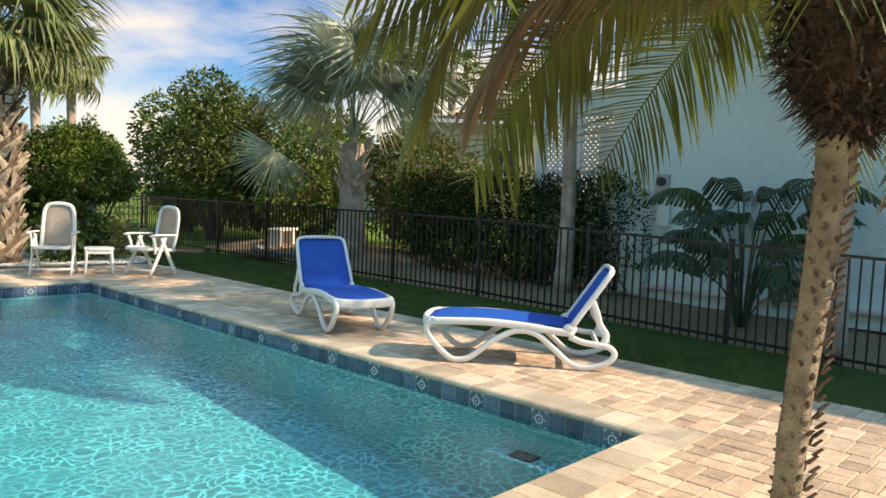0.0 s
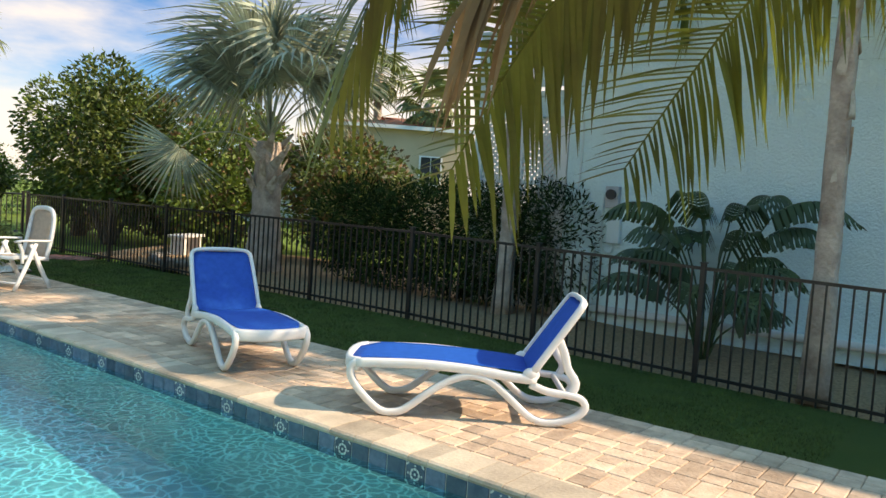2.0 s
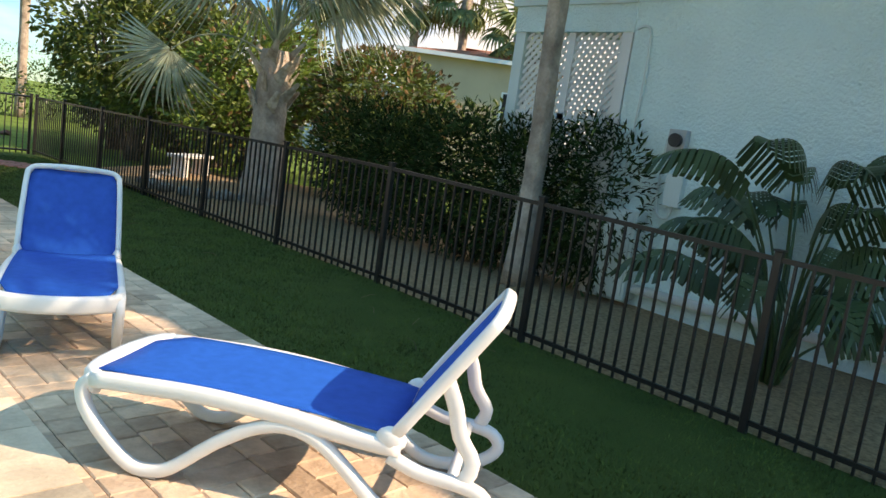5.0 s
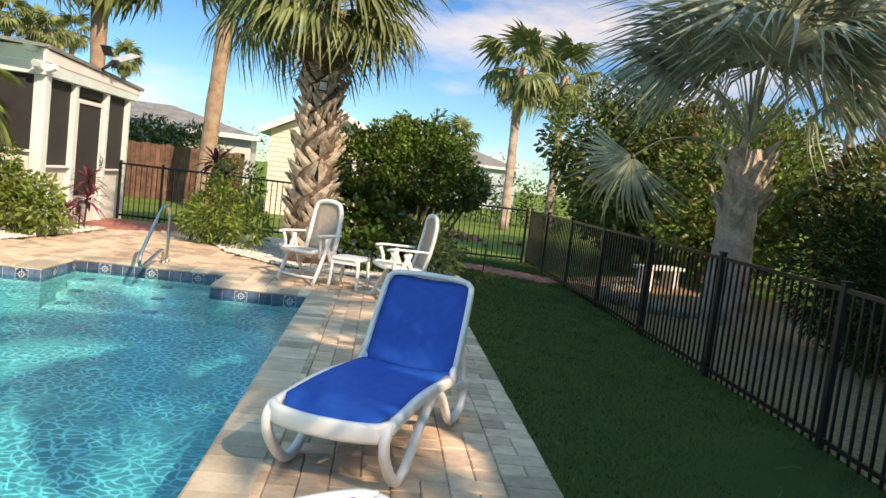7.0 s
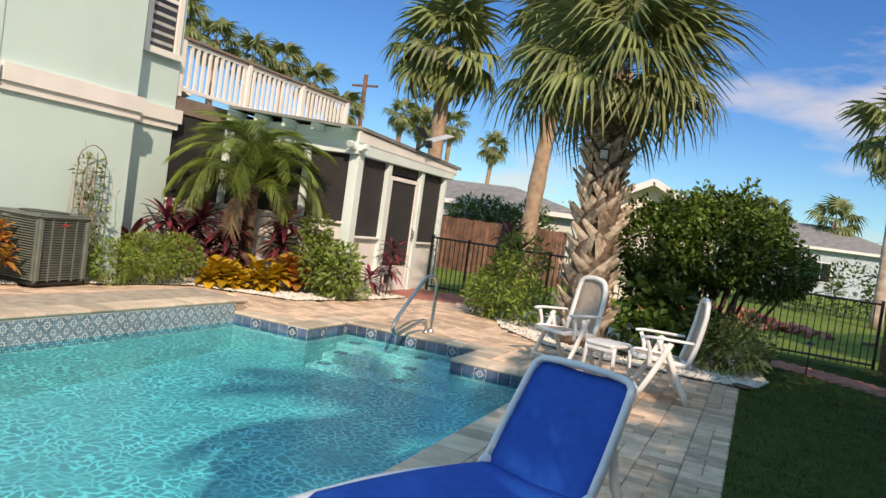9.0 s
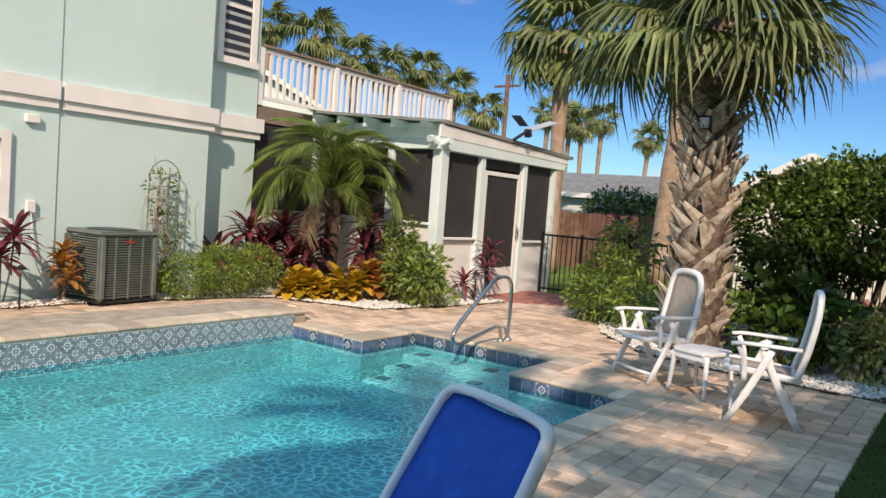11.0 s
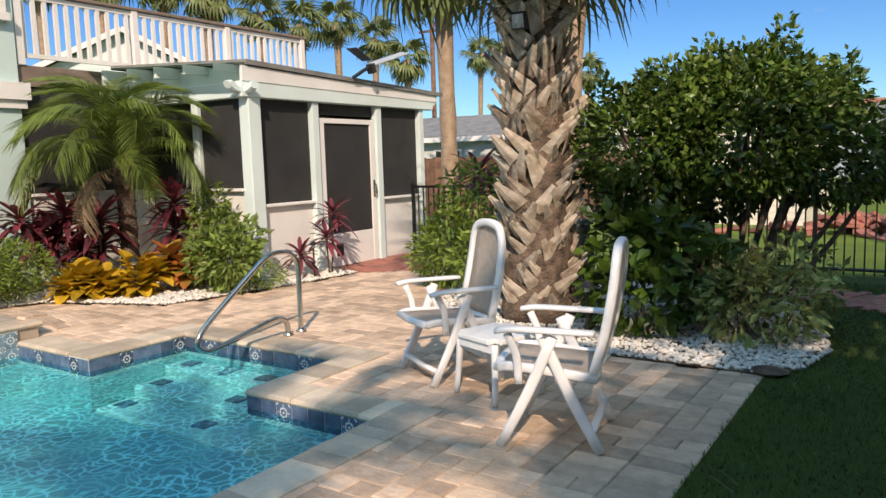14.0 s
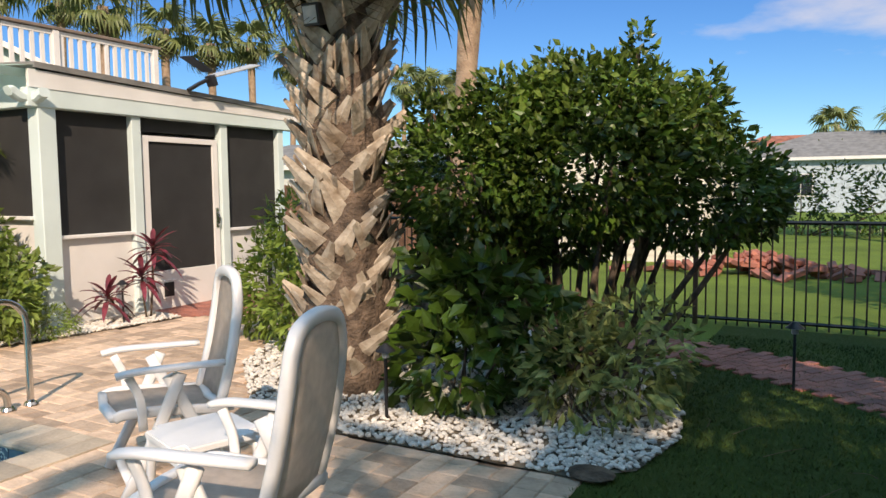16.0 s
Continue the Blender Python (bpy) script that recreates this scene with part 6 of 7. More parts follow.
def house(name, label, x, y, rot, w, d, h, rise, wall, roof, gable=True, windows=(), siding=0.0):
    """Walls, gabled or hipped roof with eaves, and windows on the -y side."""
    t = thing(name, label, "house", pose(x, y, -0.06, 0, 0, rot))
    bm = bmesh.new()
    box(bm, -w / 2, 0, 0, w / 2, d, h)
    part("wall", bm, wall, t)
    if siding:
        k = 0
        while k * siding < h:
            bm = bmesh.new()
            z = k * siding
            box(bm, -w / 2 - 0.012, -0.02, z, w / 2 + 0.012, -0.002, z + siding - 0.018)
            part("siding_board", bm, wall, t)
            k += 1
    o = 0.35
    bm = bmesh.new()
    if gable:   # ridge runs along y
        pts = [(-w / 2 - o, -o, h - 0.12), (0, -o, h + rise), (w / 2 + o, -o, h - 0.12)]
        a = [bm.verts.new(p) for p in pts] + [bm.verts.new((p[0], p[1], p[2] + 0.14)) for p in pts]
        b = [bm.verts.new((v.co.x, d + o, v.co.z)) for v in a]
        for i, j in ((0, 1), (1, 2)):
            bm.faces.new((a[i + 3], a[j + 3], b[j + 3], b[i + 3]))
            bm.faces.new((a[i], b[i], b[j], a[j]))
            bm.faces.new((a[i], a[j], a[j + 3], a[i + 3]))
        bm.faces.new((a[0], a[3], b[3], b[0]))
        bm.faces.new((a[2], b[2], b[5], a[5]))
        part("roof", bm, roof, t)
        bm = bmesh.new()
        q = [bm.verts.new(p) for p in ((-w / 2, -0.005, h), (w / 2, -0.005, h), (0, -0.005, h + rise))]
        bm.faces.new(q)
        part("gable", bm, wall, t)
        for s in (-1, 1):
            bm = bmesh.new()
            p0, p1 = Vector((s * (w / 2 + o), -o - 0.01, h - 0.05)), Vector((0, -o - 0.01, h + rise + 0.07))
            sweep(bm, [p0, p1], 0.05, 0.22, (0, 1, 0), n=4)
            part("barge_board", bm, WHITE, t)
    else:
        a = [bm.verts.new(p) for p in ((-w / 2 - o, -o, h), (w / 2 + o, -o, h), (w / 2 + o, d + o, h), (-w / 2 - o, d + o, h))]
        r0, r1 = bm.verts.new((-w / 2 + d / 2, d / 2, h + rise)), bm.verts.new((w / 2 - d / 2, d / 2, h + rise))
        for fc in ((a[0], a[1], r1, r0), (a[1], a[2], r1), (a[2], a[3], r0, r1), (a[3], a[0], r0), (a[3], a[2], a[1], a[0])):
            bm.faces.new(fc)
        part("roof", bm, roof, t)
        bm = bmesh.new()
        box(bm, -w / 2 - o, -o - 0.02, h - 0.16, w / 2 + o, -o, h + 0.02)
        part("fascia", bm, WHITE, t)
    for wx, wz, ww, wh in windows:
        bm = bmesh.new()
        box(bm, wx - ww / 2 - 0.07, -0.06, wz - 0.07, wx + ww / 2 + 0.07, -0.022, wz + wh + 0.07)
        wn2 = part("window", bm, WHITE, t)
        for s in (-1, 1):
            bm = bmesh.new()
            box(bm, wx + min(0, s * ww / 2) + 0.02, -0.075, wz, wx + max(0, s * ww / 2) - 0.02, -0.062, wz + wh)
            part("pane", bm, GLASS, wn2)
    return t


house("shed", "cream-sided shed with a white gable beyond the back fence", 3.75, 25.85, 0, 3.35, 5.0, 2.58, 0.9, SIDING, WHITE, True, ((0.55, 1.1, 0.7, 0.9),), 0.15)
house("grey_house", "low pale house with a grey roof behind the porch", -7.6, 31.3, 8, 16.0, 7.0, 2.5, 1.0, SIDING_W, GREYROOF, False, ((3.2, 0.9, 1.4, 1.1), (0.2, 1.0, 1.0, 1.0)))
house("grey_house", "pale blue house with a grey roof across the lawn", 8.5, 58.0, 0, 14.0, 9.0, 3.2, 1.7, mat("pale_blue_siding", (0.50, 0.60, 0.66), 0.6), GREYROOF, False, ((-3, 1, 1.2, 1.2), (2, 1, 1.2, 1.2)))
house("tan_house", "two-storey tan house with a red clay tile roof", 28.6, 24.9, -48, 7.0, 9.0, 5.3, 0.9, TANWALL, REDROOF, False, ((-2.4, 3.0, 0.9, 1.3), (1.6, 2.6, 1.0, 1.3), (-2.4, 0.8, 0.9, 1.3)))
house("white_house", "white house with a red clay tile roof beyond the hedge", 29.5, 34.5, -38, 6.5, 8.0, 3.3, 1.2, WHITE, REDROOF, True)
house("red_roof_house", "low house with a red roof behind the trees", 5.0, 62.0, 5, 12.0, 8.0, 3.0, 2.0, TANWALL, REDROOF, False)
house("pale_green_house", "pale green gabled house behind the balcony", -16.4, 24.2, 55, 5.0, 7.0, 5.2, 1.3, AQUA_W, GREYROOF, True, ((0.0, 3.2, 1.0, 1.1),))
house("grey_house", "grey-roofed house among the palms behind the porch", -18.5, 30.5, 50, 8.0, 7.0, 4.4, 1.5, SIDING_W, GREYROOF, False)
wf = thing("wood_fence", "weathered brown board fence behind the garden", "fence", pose(-7.5, 26.4, -0.06))
bm = bmesh.new()
box(bm, -0.07, -0.012, 0, 0.07, 0.012, 1.75)
me = to_mesh("board", bm, WOOD)
for k in range(58):
    part("board", me, None, wf, m=pose(k * 0.152, 0, 0.02 * math.sin(k * 1.7)))
for z in (0.3, 1.4):
    bm = bmesh.new()
    box(bm, -0.08, 0.012, z, 8.7, 0.05, z + 0.09)
    part("rail", bm, WOOD, wf)


def far_hedge(x0, y0, x1, y1, h, count, seed, material=LEAF_TREE, label="clipped green hedge across the lawn"):
    k = max(3, int(math.hypot(x1 - x0, y1 - y0) / 1.2))
    lob = [(((x1 - x0) * i / k, (y1 - y0) * i / k, h * 0.5 + 0.12 * math.sin(i * 2.2)), (0.95, 0.95, h * 0.55)) for i in range(k + 1)]
    shrub("hedge", label, pose(x0, y0, 0), lob, count, 0.2, material, seed, stems=4, stem_r=0.03, category="hedge", group="hedges beyond the garden")


far_hedge(6.5, 36.0, 20.0, 34.5, 2.1, 6000, 120, LEAF_BUSH)
far_hedge(-3.4, 29.6, -0.9, 29.3, 2.5, 5200, 121, LEAF_BUSH, "tall green hedge before the pale house")
far_hedge(14.5, 26.0, 17.0, 12.0, 2.4, 6000, 122, LEAF_TREE, "mixed green hedge beyond the mulch")
far_hedge(-14, 60.0, 40.0, 62.0, 4.0, 7000, 123, LEAF_TREE, "line of green trees at the end of the lawn")
bp = thing("brick_pile", "heap of broken red bricks on the lawn beyond fence", "bricks", pose(6.6, 24.3, -0.06))
bm = bmesh.new()
box(bm, -0.11, -0.055, -0.035, 0.11, 0.055, 0.035)
bevel(bm, 0.006, 1)
me = to_mesh("brick", bm, BRICK)
for k in range(110):
    a, rr = rnd.uniform(0, 6.283), abs(rnd.gauss(0, 0.55))
    part("brick", me, None, bp, m=pose(rr * math.cos(a) * 2.1, rr * math.sin(a) * 0.8, max(0.04, 0.38 - rr * 0.32) * rnd.uniform(0.2, 1.0) + 0.03, rnd.uniform(-30, 30), rnd.uniform(-30, 30), rnd.uniform(0, 180)) @ Matrix.Scale(1.3, 4))


# ---- path lights ----
def path_light(x, y, h=0.45, z=0.0):
    t = thing("path_light", "small dark bronze path light on a thin stake", "path light", pose(x, y, z), "garden path lights")
    bm = bmesh.new()
    sweep(bm, [(0, 0, -0.03), (0, 0, h)], 0.022, 0.022, n=8)
    part("stake", bm, DARK, t)
    bm = bmesh.new()
    bmesh.ops.create_cone(bm, cap_ends=True, segments=18, radius1=0.07, radius2=0.015, depth=0.05, matrix=pose(0, 0, h + 0.05))
    part("hat", bm, DARK, t)
    bm = bmesh.new()
    bmesh.ops.create_cone(bm, cap_ends=True, segments=12, radius1=0.024, radius2=0.028, depth=0.05, matrix=pose(0, 0, h + 0.005))
    part("lens", bm, GREY, t)


for x, y in ((7.7, 16.02), (5.33, 13.98), house_spot(-1.15, 10.87)[:2], house_spot(-1.2, 9.25)[:2], house_spot(0.1, 13.1)[:2], house_spot(1.05, 15.1)[:2]):
    path_light(x, y)
st = thing("garden_statue", "weathered grey concrete garden statue among the shrubs", "statue", pose(4.62, 15.53, 0))
bm = bmesh.new()
for p, sc in (((0, 0, 0.2), (0.17, 0.17, 0.2)), ((0, 0, 0.52), (0.14, 0.13, 0.24)), ((0.01, 0, 0.82), (0.09, 0.09, 0.12)), ((0.0, 0, 0.05), (0.22, 0.22, 0.06))):
    bmesh.ops.create_icosphere(bm, subdivisions=2, radius=1, matrix=pose(*p) @ Matrix.Diagonal((*sc, 1)))
part("body", bm, STATUE, st, smooth=True)
bm = bmesh.new()
bmesh.ops.create_icosphere(bm, subdivisions=2, radius=1, matrix=Matrix.Diagonal((0.14, 0.11, 0.03, 1)))
tagged(part("bark_chunk", bm, BARK, m=pose(6.85, 13.66, 0.015)), "flat dark chunk of bark at the bed corner", "bark")

# low white bench and stones beyond the fence
bn = thing("stone_bench", "small white stone bench beyond the fence", "bench", pose(10.58, 14.85, 0.1, 0, 0, 30))
bm = bmesh.new()
box(bm, -0.5, -0.18, 0.4, 0.5, 0.18, 0.46)
bevel(bm, 0.01, 1)
part("seat", bm, WHITE, bn)
for s in (-1, 1):
    bm = bmesh.new()
    box(bm, s * 0.33 - 0.06, -0.15, 0, s * 0.33 + 0.06, 0.15, 0.4)
    bevel(bm, 0.01, 1)
    part("leg", bm, WHITE, bn)
for k in range(14):
    bm = bmesh.new()
    bmesh.ops.create_icosphere(bm, subdivisions=1, radius=1)
    for v in bm.verts:
        v.co *= 1 + 0.3 * noise.noise(v.co * 2 + Vector((k, 0, 0)))
    a = k / 14 * 3.6 + 1.2
    s = rnd.uniform(0.09, 0.16)
    tagged(part("border_stone", bm, STATUE, m=pose(10.57 + 1.25 * math.cos(a), 13.65 + 1.25 * math.sin(a), 0.12, 0, 0, 40 * k) @ Matrix.Diagonal((s * 1.3, s, s * 0.75, 1))), "rough grey border stone in the mulch", "stone", "border stones")
for k in range(26):
    bm = bmesh.new()
    a, L = rnd.uniform(0, 3.14), rnd.uniform(0.1, 0.35)
    x, y = rnd.uniform(7.0, 8.7), rnd.uniform(5, 15)
    sweep(bm, smooth_path([(x, y, 0.004), (x + L * 0.5 * math.cos(a) + 0.02, y + L * 0.5 * math.sin(a), 0.02), (x + L * math.cos(a), y + L * math.sin(a), 0.006)], 3), 0.006, 0.004, n=4, taper=0.4)
    tagged(part("fallen_leaf", bm, FAN_DEAD), "dry fallen palm leaflet on the turf", "leaf", "fallen leaflets")
# window by the air conditioner: outlet and cable
before = {ob.name for ob in bpy.data.objects}
bm = bmesh.new()
box(bm, -1.88, 9.55, 1.05, -1.82, 9.65, 1.2)
bevel(bm, 0.008, 1)
tagged(part("outdoor_outlet", bm, WHITE), "white weatherproof outlet on the aqua wall", "outlet")
bm = bmesh.new()
box(bm, -1.88, 9.5, 2.12, -1.81, 9.66, 2.22)
bevel(bm, 0.008, 1)
tagged(part("junction_box", bm, WHITE), "small white junction box under the trim band", "junction box")
bm = bmesh.new()
sweep(bm, smooth_path([(-1.84, 9.6, 1.1), (-1.83, 9.62, 0.8), (-1.78, 9.66, 0.45), (-1.72, 9.75, 0.2)], 4), 0.018, 0.018, n=6)
tagged(part("cable", bm, WHITE), "white cable hanging from the outdoor outlet", "cable")
settle(before, HOUSE)
pole = thing("utility_pole", "distant wooden utility pole with wires", "utility pole", pose(-22, 52, 0))
bm = bmesh.new()
sweep(bm, [(0, 0, 0), (0, 0, 11.5)], 0.3, 0.3)
part("pole", bm, WOOD, pole)
bm = bmesh.new()
box(bm, -1.1, -0.06, 10.6, 1.1, 0.06, 10.75)
part("cross_arm", bm, WOOD, pole)

# ---- white stones in the beds ----
def pebbles(name, polys, count, seed):
    r = random.Random(seed)
    v, f = [], []
    ico = bmesh.new()
    bmesh.ops.create_icosphere(ico, subdivisions=1, radius=1)
    iv = [x.co.copy() for x in ico.verts]
    jf = [[q.index for q in x.verts] for x in ico.faces]
    ico.free()
    n = 0
    while n < count:
        poly, x0, y0, x1, y1 = r.choice(polys)
        x, y = r.uniform(x0, x1), r.uniform(y0, y1)
        if not inside(poly, x, y):
            continue
        n += 1
        s = r.uniform(0.009, 0.021)
        m = pose(x, y, 0.004 + s * 0.3 + r.random() * 0.012, r.uniform(-25, 25), r.uniform(-25, 25), r.uniform(0, 360)) @ Matrix.Diagonal((s * 1.35, s, s * 0.7, 1))
        b = len(v)
        v += [m @ p for p in iv]
        f += [[b + i for i in t] for t in jf]
    return tagged(new(name, raw(name, v, f, PEBBLE)), "loose white stones covering the planting bed", "stones", "", "stuff")


pebbles("bed_stones_house", [(BED_HOUSE, -2.2, 8.2, 0.95, 16.5)], 15000, 1)
pebbles("bed_stones_palm", [(BED_PALM, 2.3, 13.5, 7.2, 17.7)], 15000, 2)

# ---- turf blades ----
rng = np.random.default_rng(4)
n = 60000
bx, by = rng.uniform(DECK_R - 0.01, FX, n), 18.0 - 16.0 * rng.random(n)
keep = np.array([not inside(BED_PALM, a, b) for a, b in zip(bx, by)])
bx, by = bx[keep], by[keep]
n = len(bx)
ang, hh, ww = rng.uniform(0, 6.28, n), rng.uniform(0.014, 0.032, n), rng.uniform(0.003, 0.006, n)
gz = -0.012 + np.where(bx > 7.5, -0.022 * np.maximum(0, 7.9 - by) * (bx - 7.5) / 1.53, 0)
lx, ly = rng.normal(0, 0.012, n), rng.normal(0, 0.012, n)
vv = np.empty((n, 3, 3))
vv[:, 0] = np.stack([bx - ww * np.cos(ang), by - ww * np.sin(ang), gz], 1)
vv[:, 1] = np.stack([bx + ww * np.cos(ang), by + ww * np.sin(ang), gz], 1)
vv[:, 2] = np.stack([bx + lx, by + ly, gz + hh], 1)
me = bpy.data.meshes.new("turf_blades")
me.from_pydata(vv.reshape(-1, 3).tolist(), [], np.arange(3 * n).reshape(-1, 3).tolist())
me.materials.append(BLADE)
tagged(new("turf_blades", me), "short green artificial grass blades", "turf", "", "stuff")

# ---- pool tiles ----
def tile_mesh(name, motif, base):
    """A 150 mm tile in the xz plane facing -y, with a raised flower motif or plain."""
    bm = bmesh.new()
    s = 0.0725
    box(bm, -s, 0, -s, s, 0.008, s)
    bmesh.ops.bevel(bm, geom=[e for e in bm.edges if all(v.co.y < 0.001 for v in e.verts)], offset=0.003, segments=1, affect="EDGES")
    if motif:
        motif_faces = []
        y = -0.0012

        def blob(cx, cz, rx, rz, a):
            c, q = math.cos(a), math.sin(a)
            ring = []
            for i in range(8):
                t = i / 8 * 6.283
                u, w = rx * math.cos(t), rz * math.sin(t)
                ring.append(bm.verts.new((cx + c * u - q * w, y, cz + q * u + c * w)))
            motif_faces.append(bm.faces.new(ring[::-1]))
        for i in range(8):
            a = i * math.pi / 4
            blob(0.032 * math.cos(a), 0.032 * math.sin(a), 0.013, 0.008, a + math.pi / 2)
        blob(0, 0, 0.009, 0.009, 0)
        for sx in (-1, 1):
            for sz in (-1, 1):
                blob(sx * 0.058, sz * 0.058, 0.018, 0.007, math.atan2(sz, sx) + math.pi / 2)
                blob(sx * 0.052, sz * 0.0, 0.006, 0.008, 0)
                blob(0, sz * 0.052, 0.008, 0.006, 0)
        for f in motif_faces:
            f.material_index = 1
    return to_mesh(name, bm, [base, TILE_WHITE])


T_PLAIN, T_DECO, T_PALE = tile_mesh("tile", False, TILE_BLUE), tile_mesh("tile", True, TILE_BLUE), tile_mesh("tile", True, TILE_PALE)


def tile_run(parent, x0, y0, x1, y1, z, rows, deco_every, phase=2):
    d = Vector((x1 - x0, y1 - y0, 0))
    L = d.length
    d.normalize()
    rot = math.degrees(math.atan2(d.y, d.x))
    k = max(1, round(L / 0.152))
    for r in range(rows):
        for i in range(k):
            p = Vector((x0, y0, 0)) + d * (i + 0.5) * L / k
            me = T_PALE if deco_every == 1 else T_DECO if (i + phase) % deco_every == 0 else T_PLAIN
            part("tile", me, None, parent, m=pose(p.x, p.y, z - 0.152 * (r + 0.5), 0, 0, rot) @ pose(0, -0.009, 0) @ Matrix.Diagonal((L / k / 0.152, 1, 1, 1)))


band = tagged(new("tile_band"), "blue glazed waterline tiles with white flower motifs", "", "", "structure")
tile_run(band, PX0, PY0, PX0, WY, 0.10, 2, 1)
tw = tagged(new("tile_band"), "blue glazed waterline tiles with white flower motifs", "", "", "structure")
for a, b in (((PX1, 11.56), (PX1, PY0)), ((SX1, PY1), (PX1, PY1)), ((SX1, SY1), (SX1, PY1)), ((SX0, SY1), (SX1, SY1)), ((SX0, WY), (SX0, SY1)), ((PX0, WY), (SX0, WY)), ((PX1, PY0), (PX0, PY0))):
    tile_run(tw, *a, *b, -0.035, 1, 4)
bm = bmesh.new()
for a, b in (((PX1, 11.56), (PX1, PY0)), ((SX1, PY1), (PX1, PY1)), ((SX1, SY1), (SX1, PY1)), ((SX0, SY1), (SX1, SY1)), ((SX0, WY), (SX0, SY1)), ((PX0, WY), (SX0, WY)), ((PX1, PY0), (PX0, PY0)), ((PX0, PY0), (PX0, WY))):
    top = 0.105 if a[0] == PX0 and b[0] == PX0 else -0.03
    d = Vector((b[0] - a[0], b[1] - a[1], 0)).normalized()
    nrm = Vector((d.y, -d.x, 0)) * 0.0025
    vs = [bm.verts.new(Vector((p[0], p[1], z)) + nrm) for p, z in ((a, -0.22), (b, -0.22), (b, top), (a, top))]
    bm.faces.new(vs)
structure("grout_band", bm, GROUT)

# ---- coping ----
def coping_mesh(L, D=0.30, T=0.052):
    """Bullnose stone: nose toward -y, overhanging the pool."""
    bm = bmesh.new()
    prof = [(0.0, -T), (-0.012, -T * 0.8), (-0.02, -T * 0.5), (-0.012, -T * 0.2), (0.006, 0), (D, 0.0), (D, -T)]
    a = [bm.verts.new((-L / 2 + 0.002, y, z)) for y, z in prof]
    b = [bm.verts.new((L / 2 - 0.002, y, z)) for y, z in prof]
    k = len(prof)
    for i in range(k):
        bm.faces.new((a[i], a[(i + 1) % k], b[(i + 1) % k], b[i]))
    bm.faces.new(a[::-1])
    bm.faces.new(b)
    bmesh.ops.recalc_face_normals(bm, faces=bm.faces[:])
    return to_mesh("coping_stone", bm, COPING)


COPE = [coping_mesh(0.15), coping_mesh(0.225), coping_mesh(0.30)]
cop = tagged(new("coping"), "bullnose stone coping round the pool", "", "", "structure")


def coping_run(x0, y0, x1, y1, z, extra0=0.0, extra1=0.0):
    d = Vector((x1 - x0, y1 - y0, 0))
    L = d.length + extra0 + extra1
    d.normalize()
    rot = math.degrees(math.atan2(d.y, d.x))
    s = -extra0
    r = random.Random(int(abs(x0 * 71 + y0 * 37)))
    while s < L - extra0 - 0.01:
        j = r.choice((0, 0, 1, 1, 2))
        l = (0.15, 0.225, 0.30)[j]
        rem = L - extra0 - s
        k = min(1.0, rem / l)
        p = Vector((x0, y0, 0)) + d * (s + l * k / 2)
        part("coping_stone", COPE[j], None, cop, m=pose(p.x, p.y, z + r.uniform(-0.002, 0.002), 0, 0, rot) @ Matrix.Diagonal((k, 1, 1, 1)))
        s += l * k


CW = 0.30
coping_run(PX1, PY1 + CW, PX1, PY0 - CW, 0.0)
coping_run(SX1, PY1, PX1, PY1, 0.0)
coping_run(SX1, SY1, SX1, PY1 + CW, 0.0)
coping_run(SX0, SY1, SX1, SY1, 0.0, CW, CW)
coping_run(SX0, WY, SX0, SY1, 0.0)
coping_run(PX0, WY, SX0 - CW, WY, 0.0)
coping_run(PX1, PY0, PX0, PY0, 0.0)
coping_run(PX0, PY0 - 0.3, PX0, 11.78, 0.155)

# ---- pavers ----
def paver_mesh(a, b, t=0.035):
    bm = bmesh.new()
    box(bm, -a / 2 + 0.002, -b / 2 + 0.002, -t, a / 2 - 0.002, b / 2 - 0.002, 0)
    bmesh.ops.bevel(bm, geom=[e for e in bm.edges if all(v.co.z > -0.001 for v in e.verts)], offset=0.007, segments=1, affect="EDGES")
    return bm


def deck_open(x, y):
    g = 0.17
    if PX0 - g < x < PX1 + g and PY0 - g < y < WY + g:
        return False
    if SX1 - 0.05 < x < PX1 + g and PY0 - g < y < PY1 + g:
        return False
    if SX0 - g < x < SX1 + g and 11.4 < y < SY1 + g:
        return False
    if inside(BED_HOUSE, x, y) or inside(BED_PALM, x, y) or inside(PAD, x, y):
        return False
    return x < DECK_R and y < 18.3 and x > -1.85 and not (x > 2.4 and y > 15.5 + 0.2 * (x < 3)) and not (x > 5 and y > 13.62)


deck = tagged(new("paver_deck"), "tumbled tan and buff concrete paver deck", "", "", "structure")
PM = {s: to_mesh("paver", paver_mesh(*s), PAVER) for s in ((0.155, 0.155), (0.31, 0.155), (0.155, 0.31))}
rest_v, rest_f = [], []
proto = {s: ([v.co.copy() for v in m.vertices], [tuple(p.vertices) for p in m.polygons]) for s, m in PM.items()}
r = random.Random(31)
near_count = 0


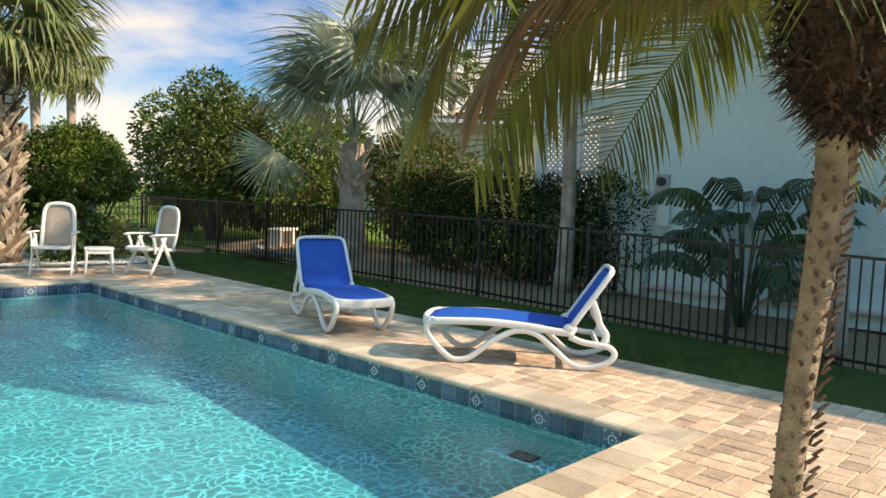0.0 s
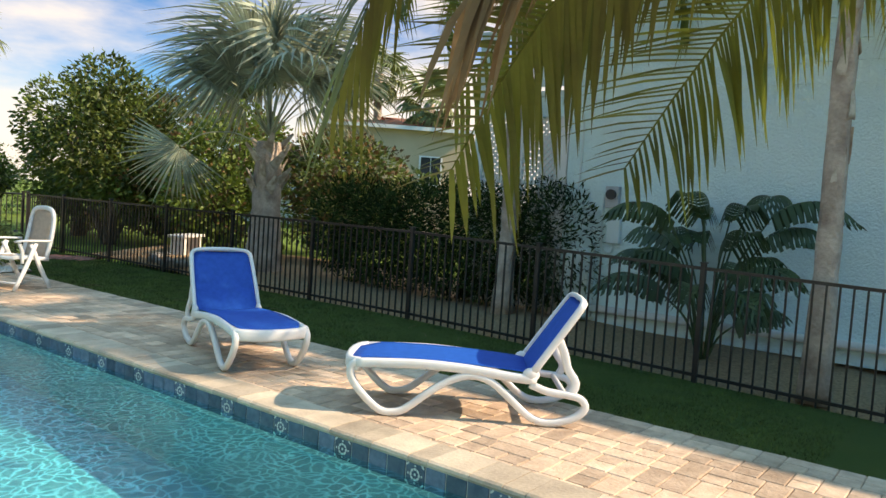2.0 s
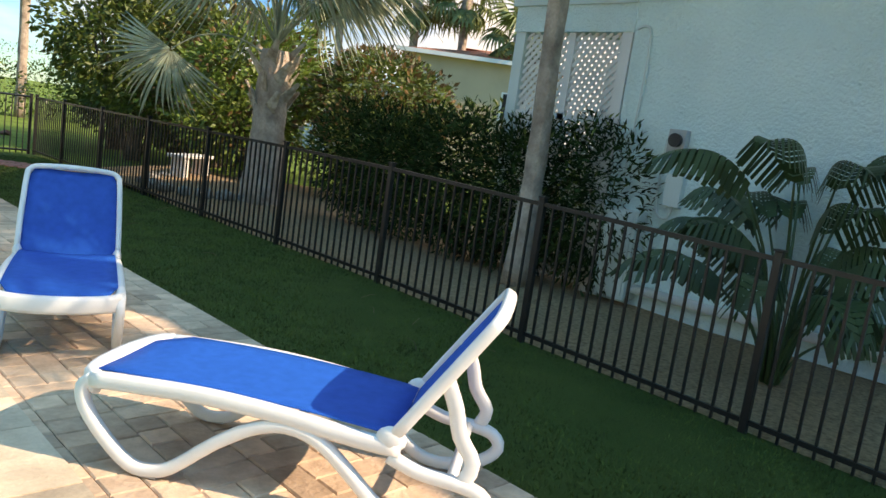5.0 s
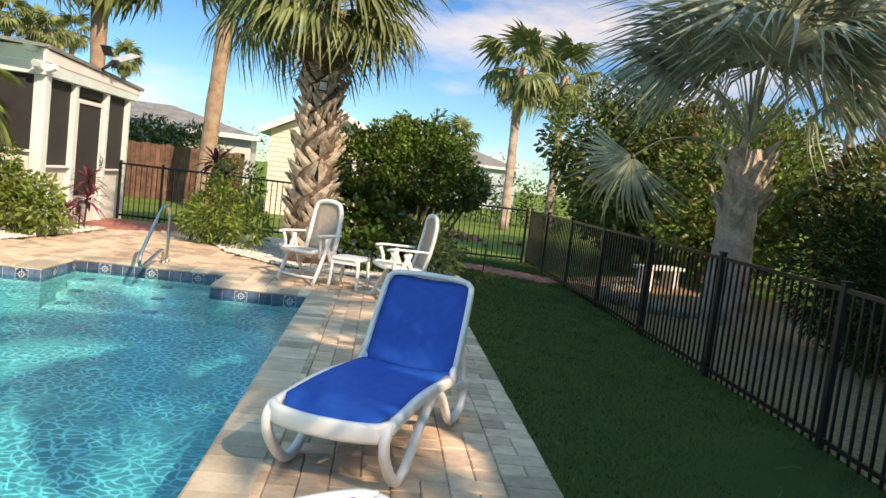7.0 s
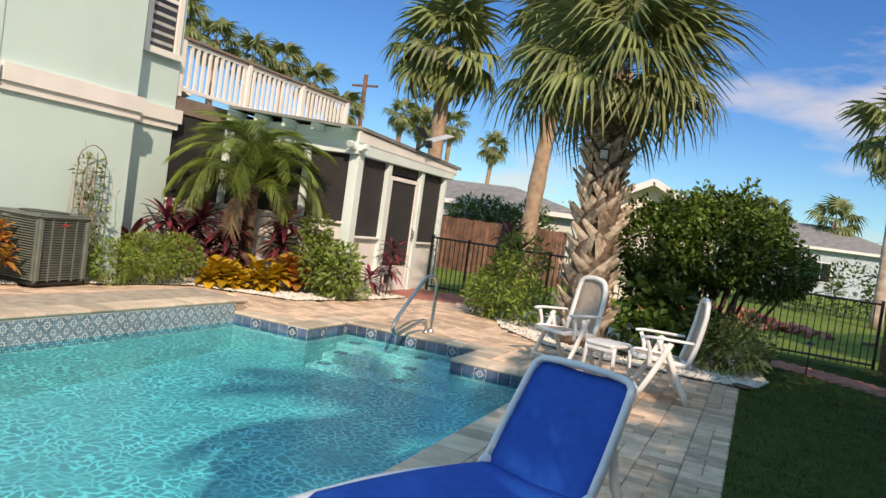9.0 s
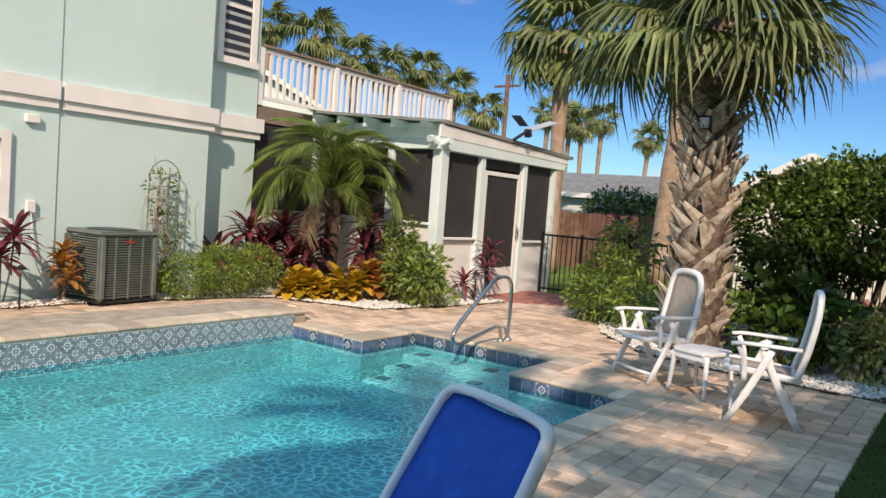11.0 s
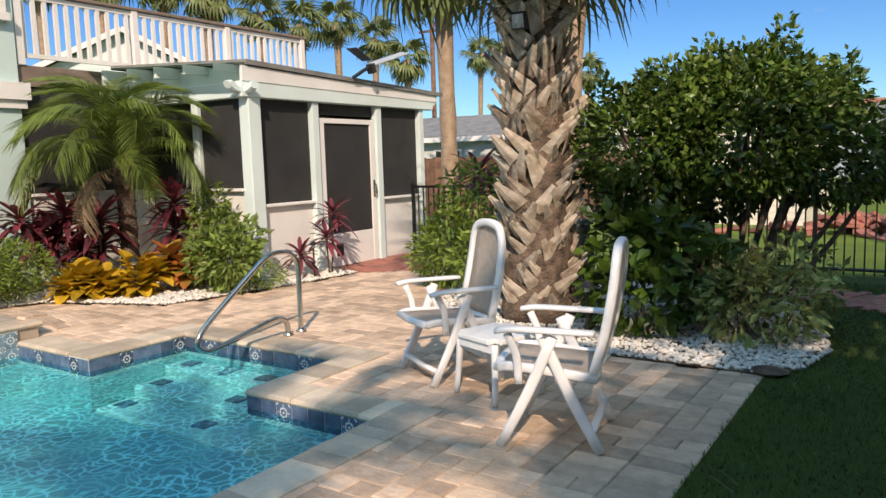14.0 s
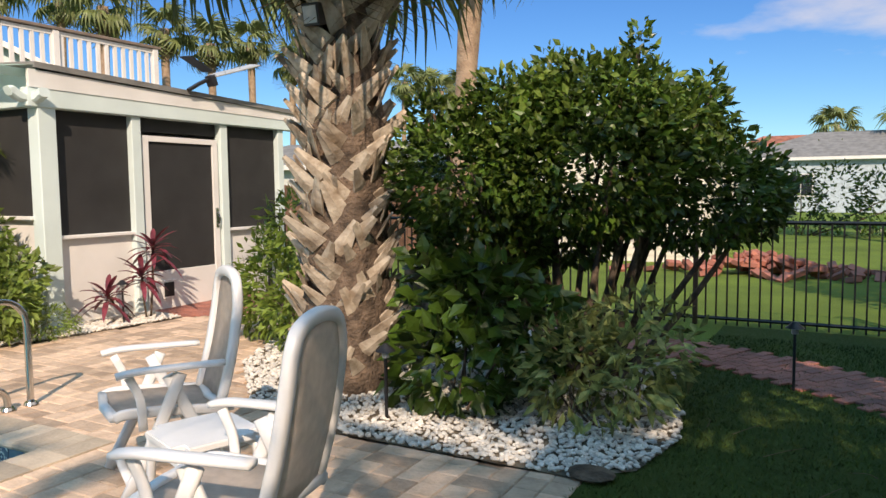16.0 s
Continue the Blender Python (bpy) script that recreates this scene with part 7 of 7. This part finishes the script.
def lay(cx, cy, w, dep, k):
    """One paver, shortened to k of its length where it meets an edge."""
    global near_count
    zz = r.uniform(-0.009, -0.005) + deck_rise(cx, cy)
    tx, ty = (deck_rise(cx, cy + 0.05) - deck_rise(cx, cy - 0.05)) / 0.1, (deck_rise(cx + 0.05, cy) - deck_rise(cx - 0.05, cy)) / 0.1
    m = pose(cx, cy, zz, r.uniform(-0.4, 0.4) + math.degrees(math.atan(tx)), r.uniform(-0.4, 0.4) - math.degrees(math.atan(ty)), r.uniform(-0.5, 0.5)) @ Matrix.Diagonal((1, k, 1, 1))
    if near_count < 300 and cx > 5.2 and 2.6 < cy < 8.4:
        part("paver", PM[(w, dep)], None, deck, m=m)
        near_count += 1
        return
    b = len(rest_v)
    rest_v.extend(m @ p for p in proto[(w, dep)][0])
    rest_f.extend(tuple(b + i for i in q) for q in proto[(w, dep)][1])


# random pattern in blocks of 310 mm
S, T = 0.155, 0.31
LAYOUTS = (((0, 0, S, S), (S, 0, S, S), (0, S, S, S), (S, S, S, S)), ((0, 0, T, S), (0, S, T, S)), ((0, 0, T, S), (0, S, S, S), (S, S, S, S)),
           ((0, 0, T, S), (0, S, S, S), (S, S, S, S)), ((0, 0, S, S), (S, 0, S, S), (0, S, T, S)), ((0, 0, S, T), (S, 0, S, S), (S, S, S, S)), ((0, 0, S, S), (0, S, S, S), (S, 0, S, T)))
x = DECK_R - T
while x > -1.85 - T:
    y = -4.0 - r.uniform(0, T)
    while y < 18.1:
        for ox, oy, w, dep in r.choice(LAYOUTS):
            cx, y0 = x + ox + w / 2, y + oy
            free = [y0 + dep * (q + 0.5) / 12 for q in range(12) if deck_open(cx, y0 + dep * (q + 0.5) / 12)]
            if len(free) > 2:
                a, b = min(free) - dep / 24, max(free) + dep / 24
                lay(cx, (a + b) / 2, w, dep, (b - a) / dep)
        y += T
    x -= T
rest = part("more_pavers", raw("more_pavers", rest_v, rest_f, PAVER), None, deck)
tagged(rest, "", "", "", "stuff")

# ---- brick path and door pad ----
bmb = bmesh.new()
box(bmb, -0.098, -0.048, -0.03, 0.098, 0.048, 0)
bmesh.ops.bevel(bmb, geom=[e for e in bmb.edges if all(v.co.z > -0.001 for v in e.verts)], offset=0.005, segments=1, affect="EDGES")
BRK = to_mesh("brick", bmb, BRICK)
bp_path = tagged(new("brick_path"), "curved red brick path along the back fence", "", "", "structure")
curve = smooth_path([(4.6, 17.1, 0), (5.5, 17.22, 0), (6.2, 17.25, 0), (6.85, 17.05, 0), (7.4, 16.8, 0), (8.0, 16.4, 0), (8.55, 15.95, 0), (9.0, 15.5, 0)], 16)
s, seg, row = 0.0, 0, 0
while seg < len(curve) - 1:
    d = curve[seg + 1] - curve[seg]
    if s > d.length:
        s -= d.length
        seg += 1
        continue
    t = d.normalized()
    nrm = Vector((-t.y, t.x, 0))
    a = math.degrees(math.atan2(nrm.y, nrm.x))
    for k in range(4):
        p = curve[seg] + t * s + nrm * (-0.36 + 0.2 * k + 0.1 * (row % 2))
        part("brick", BRK, None, bp_path, m=pose(p.x, p.y, 0.006 + rnd.uniform(-0.003, 0.003), 0, 0, a + rnd.uniform(-2, 2)))
    s += 0.1
    row += 1
pad = tagged(new("brick_pad"), "red brick pad before the screen door", "", "", "structure")
yy = 16.3
k = 0
while yy < 18.5:
    xx = 0.06 + 0.1 * (k % 2)
    while xx < 2.05:
        if inside(PAD, xx, yy):
            part("brick", BRK, None, pad, m=pose(xx, yy, rnd.uniform(-0.003, 0.003), 0, 0, rnd.uniform(-1.5, 1.5)))
        xx += 0.2
    yy += 0.1
    k += 1
bm = bmesh.new()
sheet(bm, [4.3, 9.0], [16.9, 18.9], -0.016)
structure("grass_strip", bm, LAWN, "strip of grass between brick path and fence")
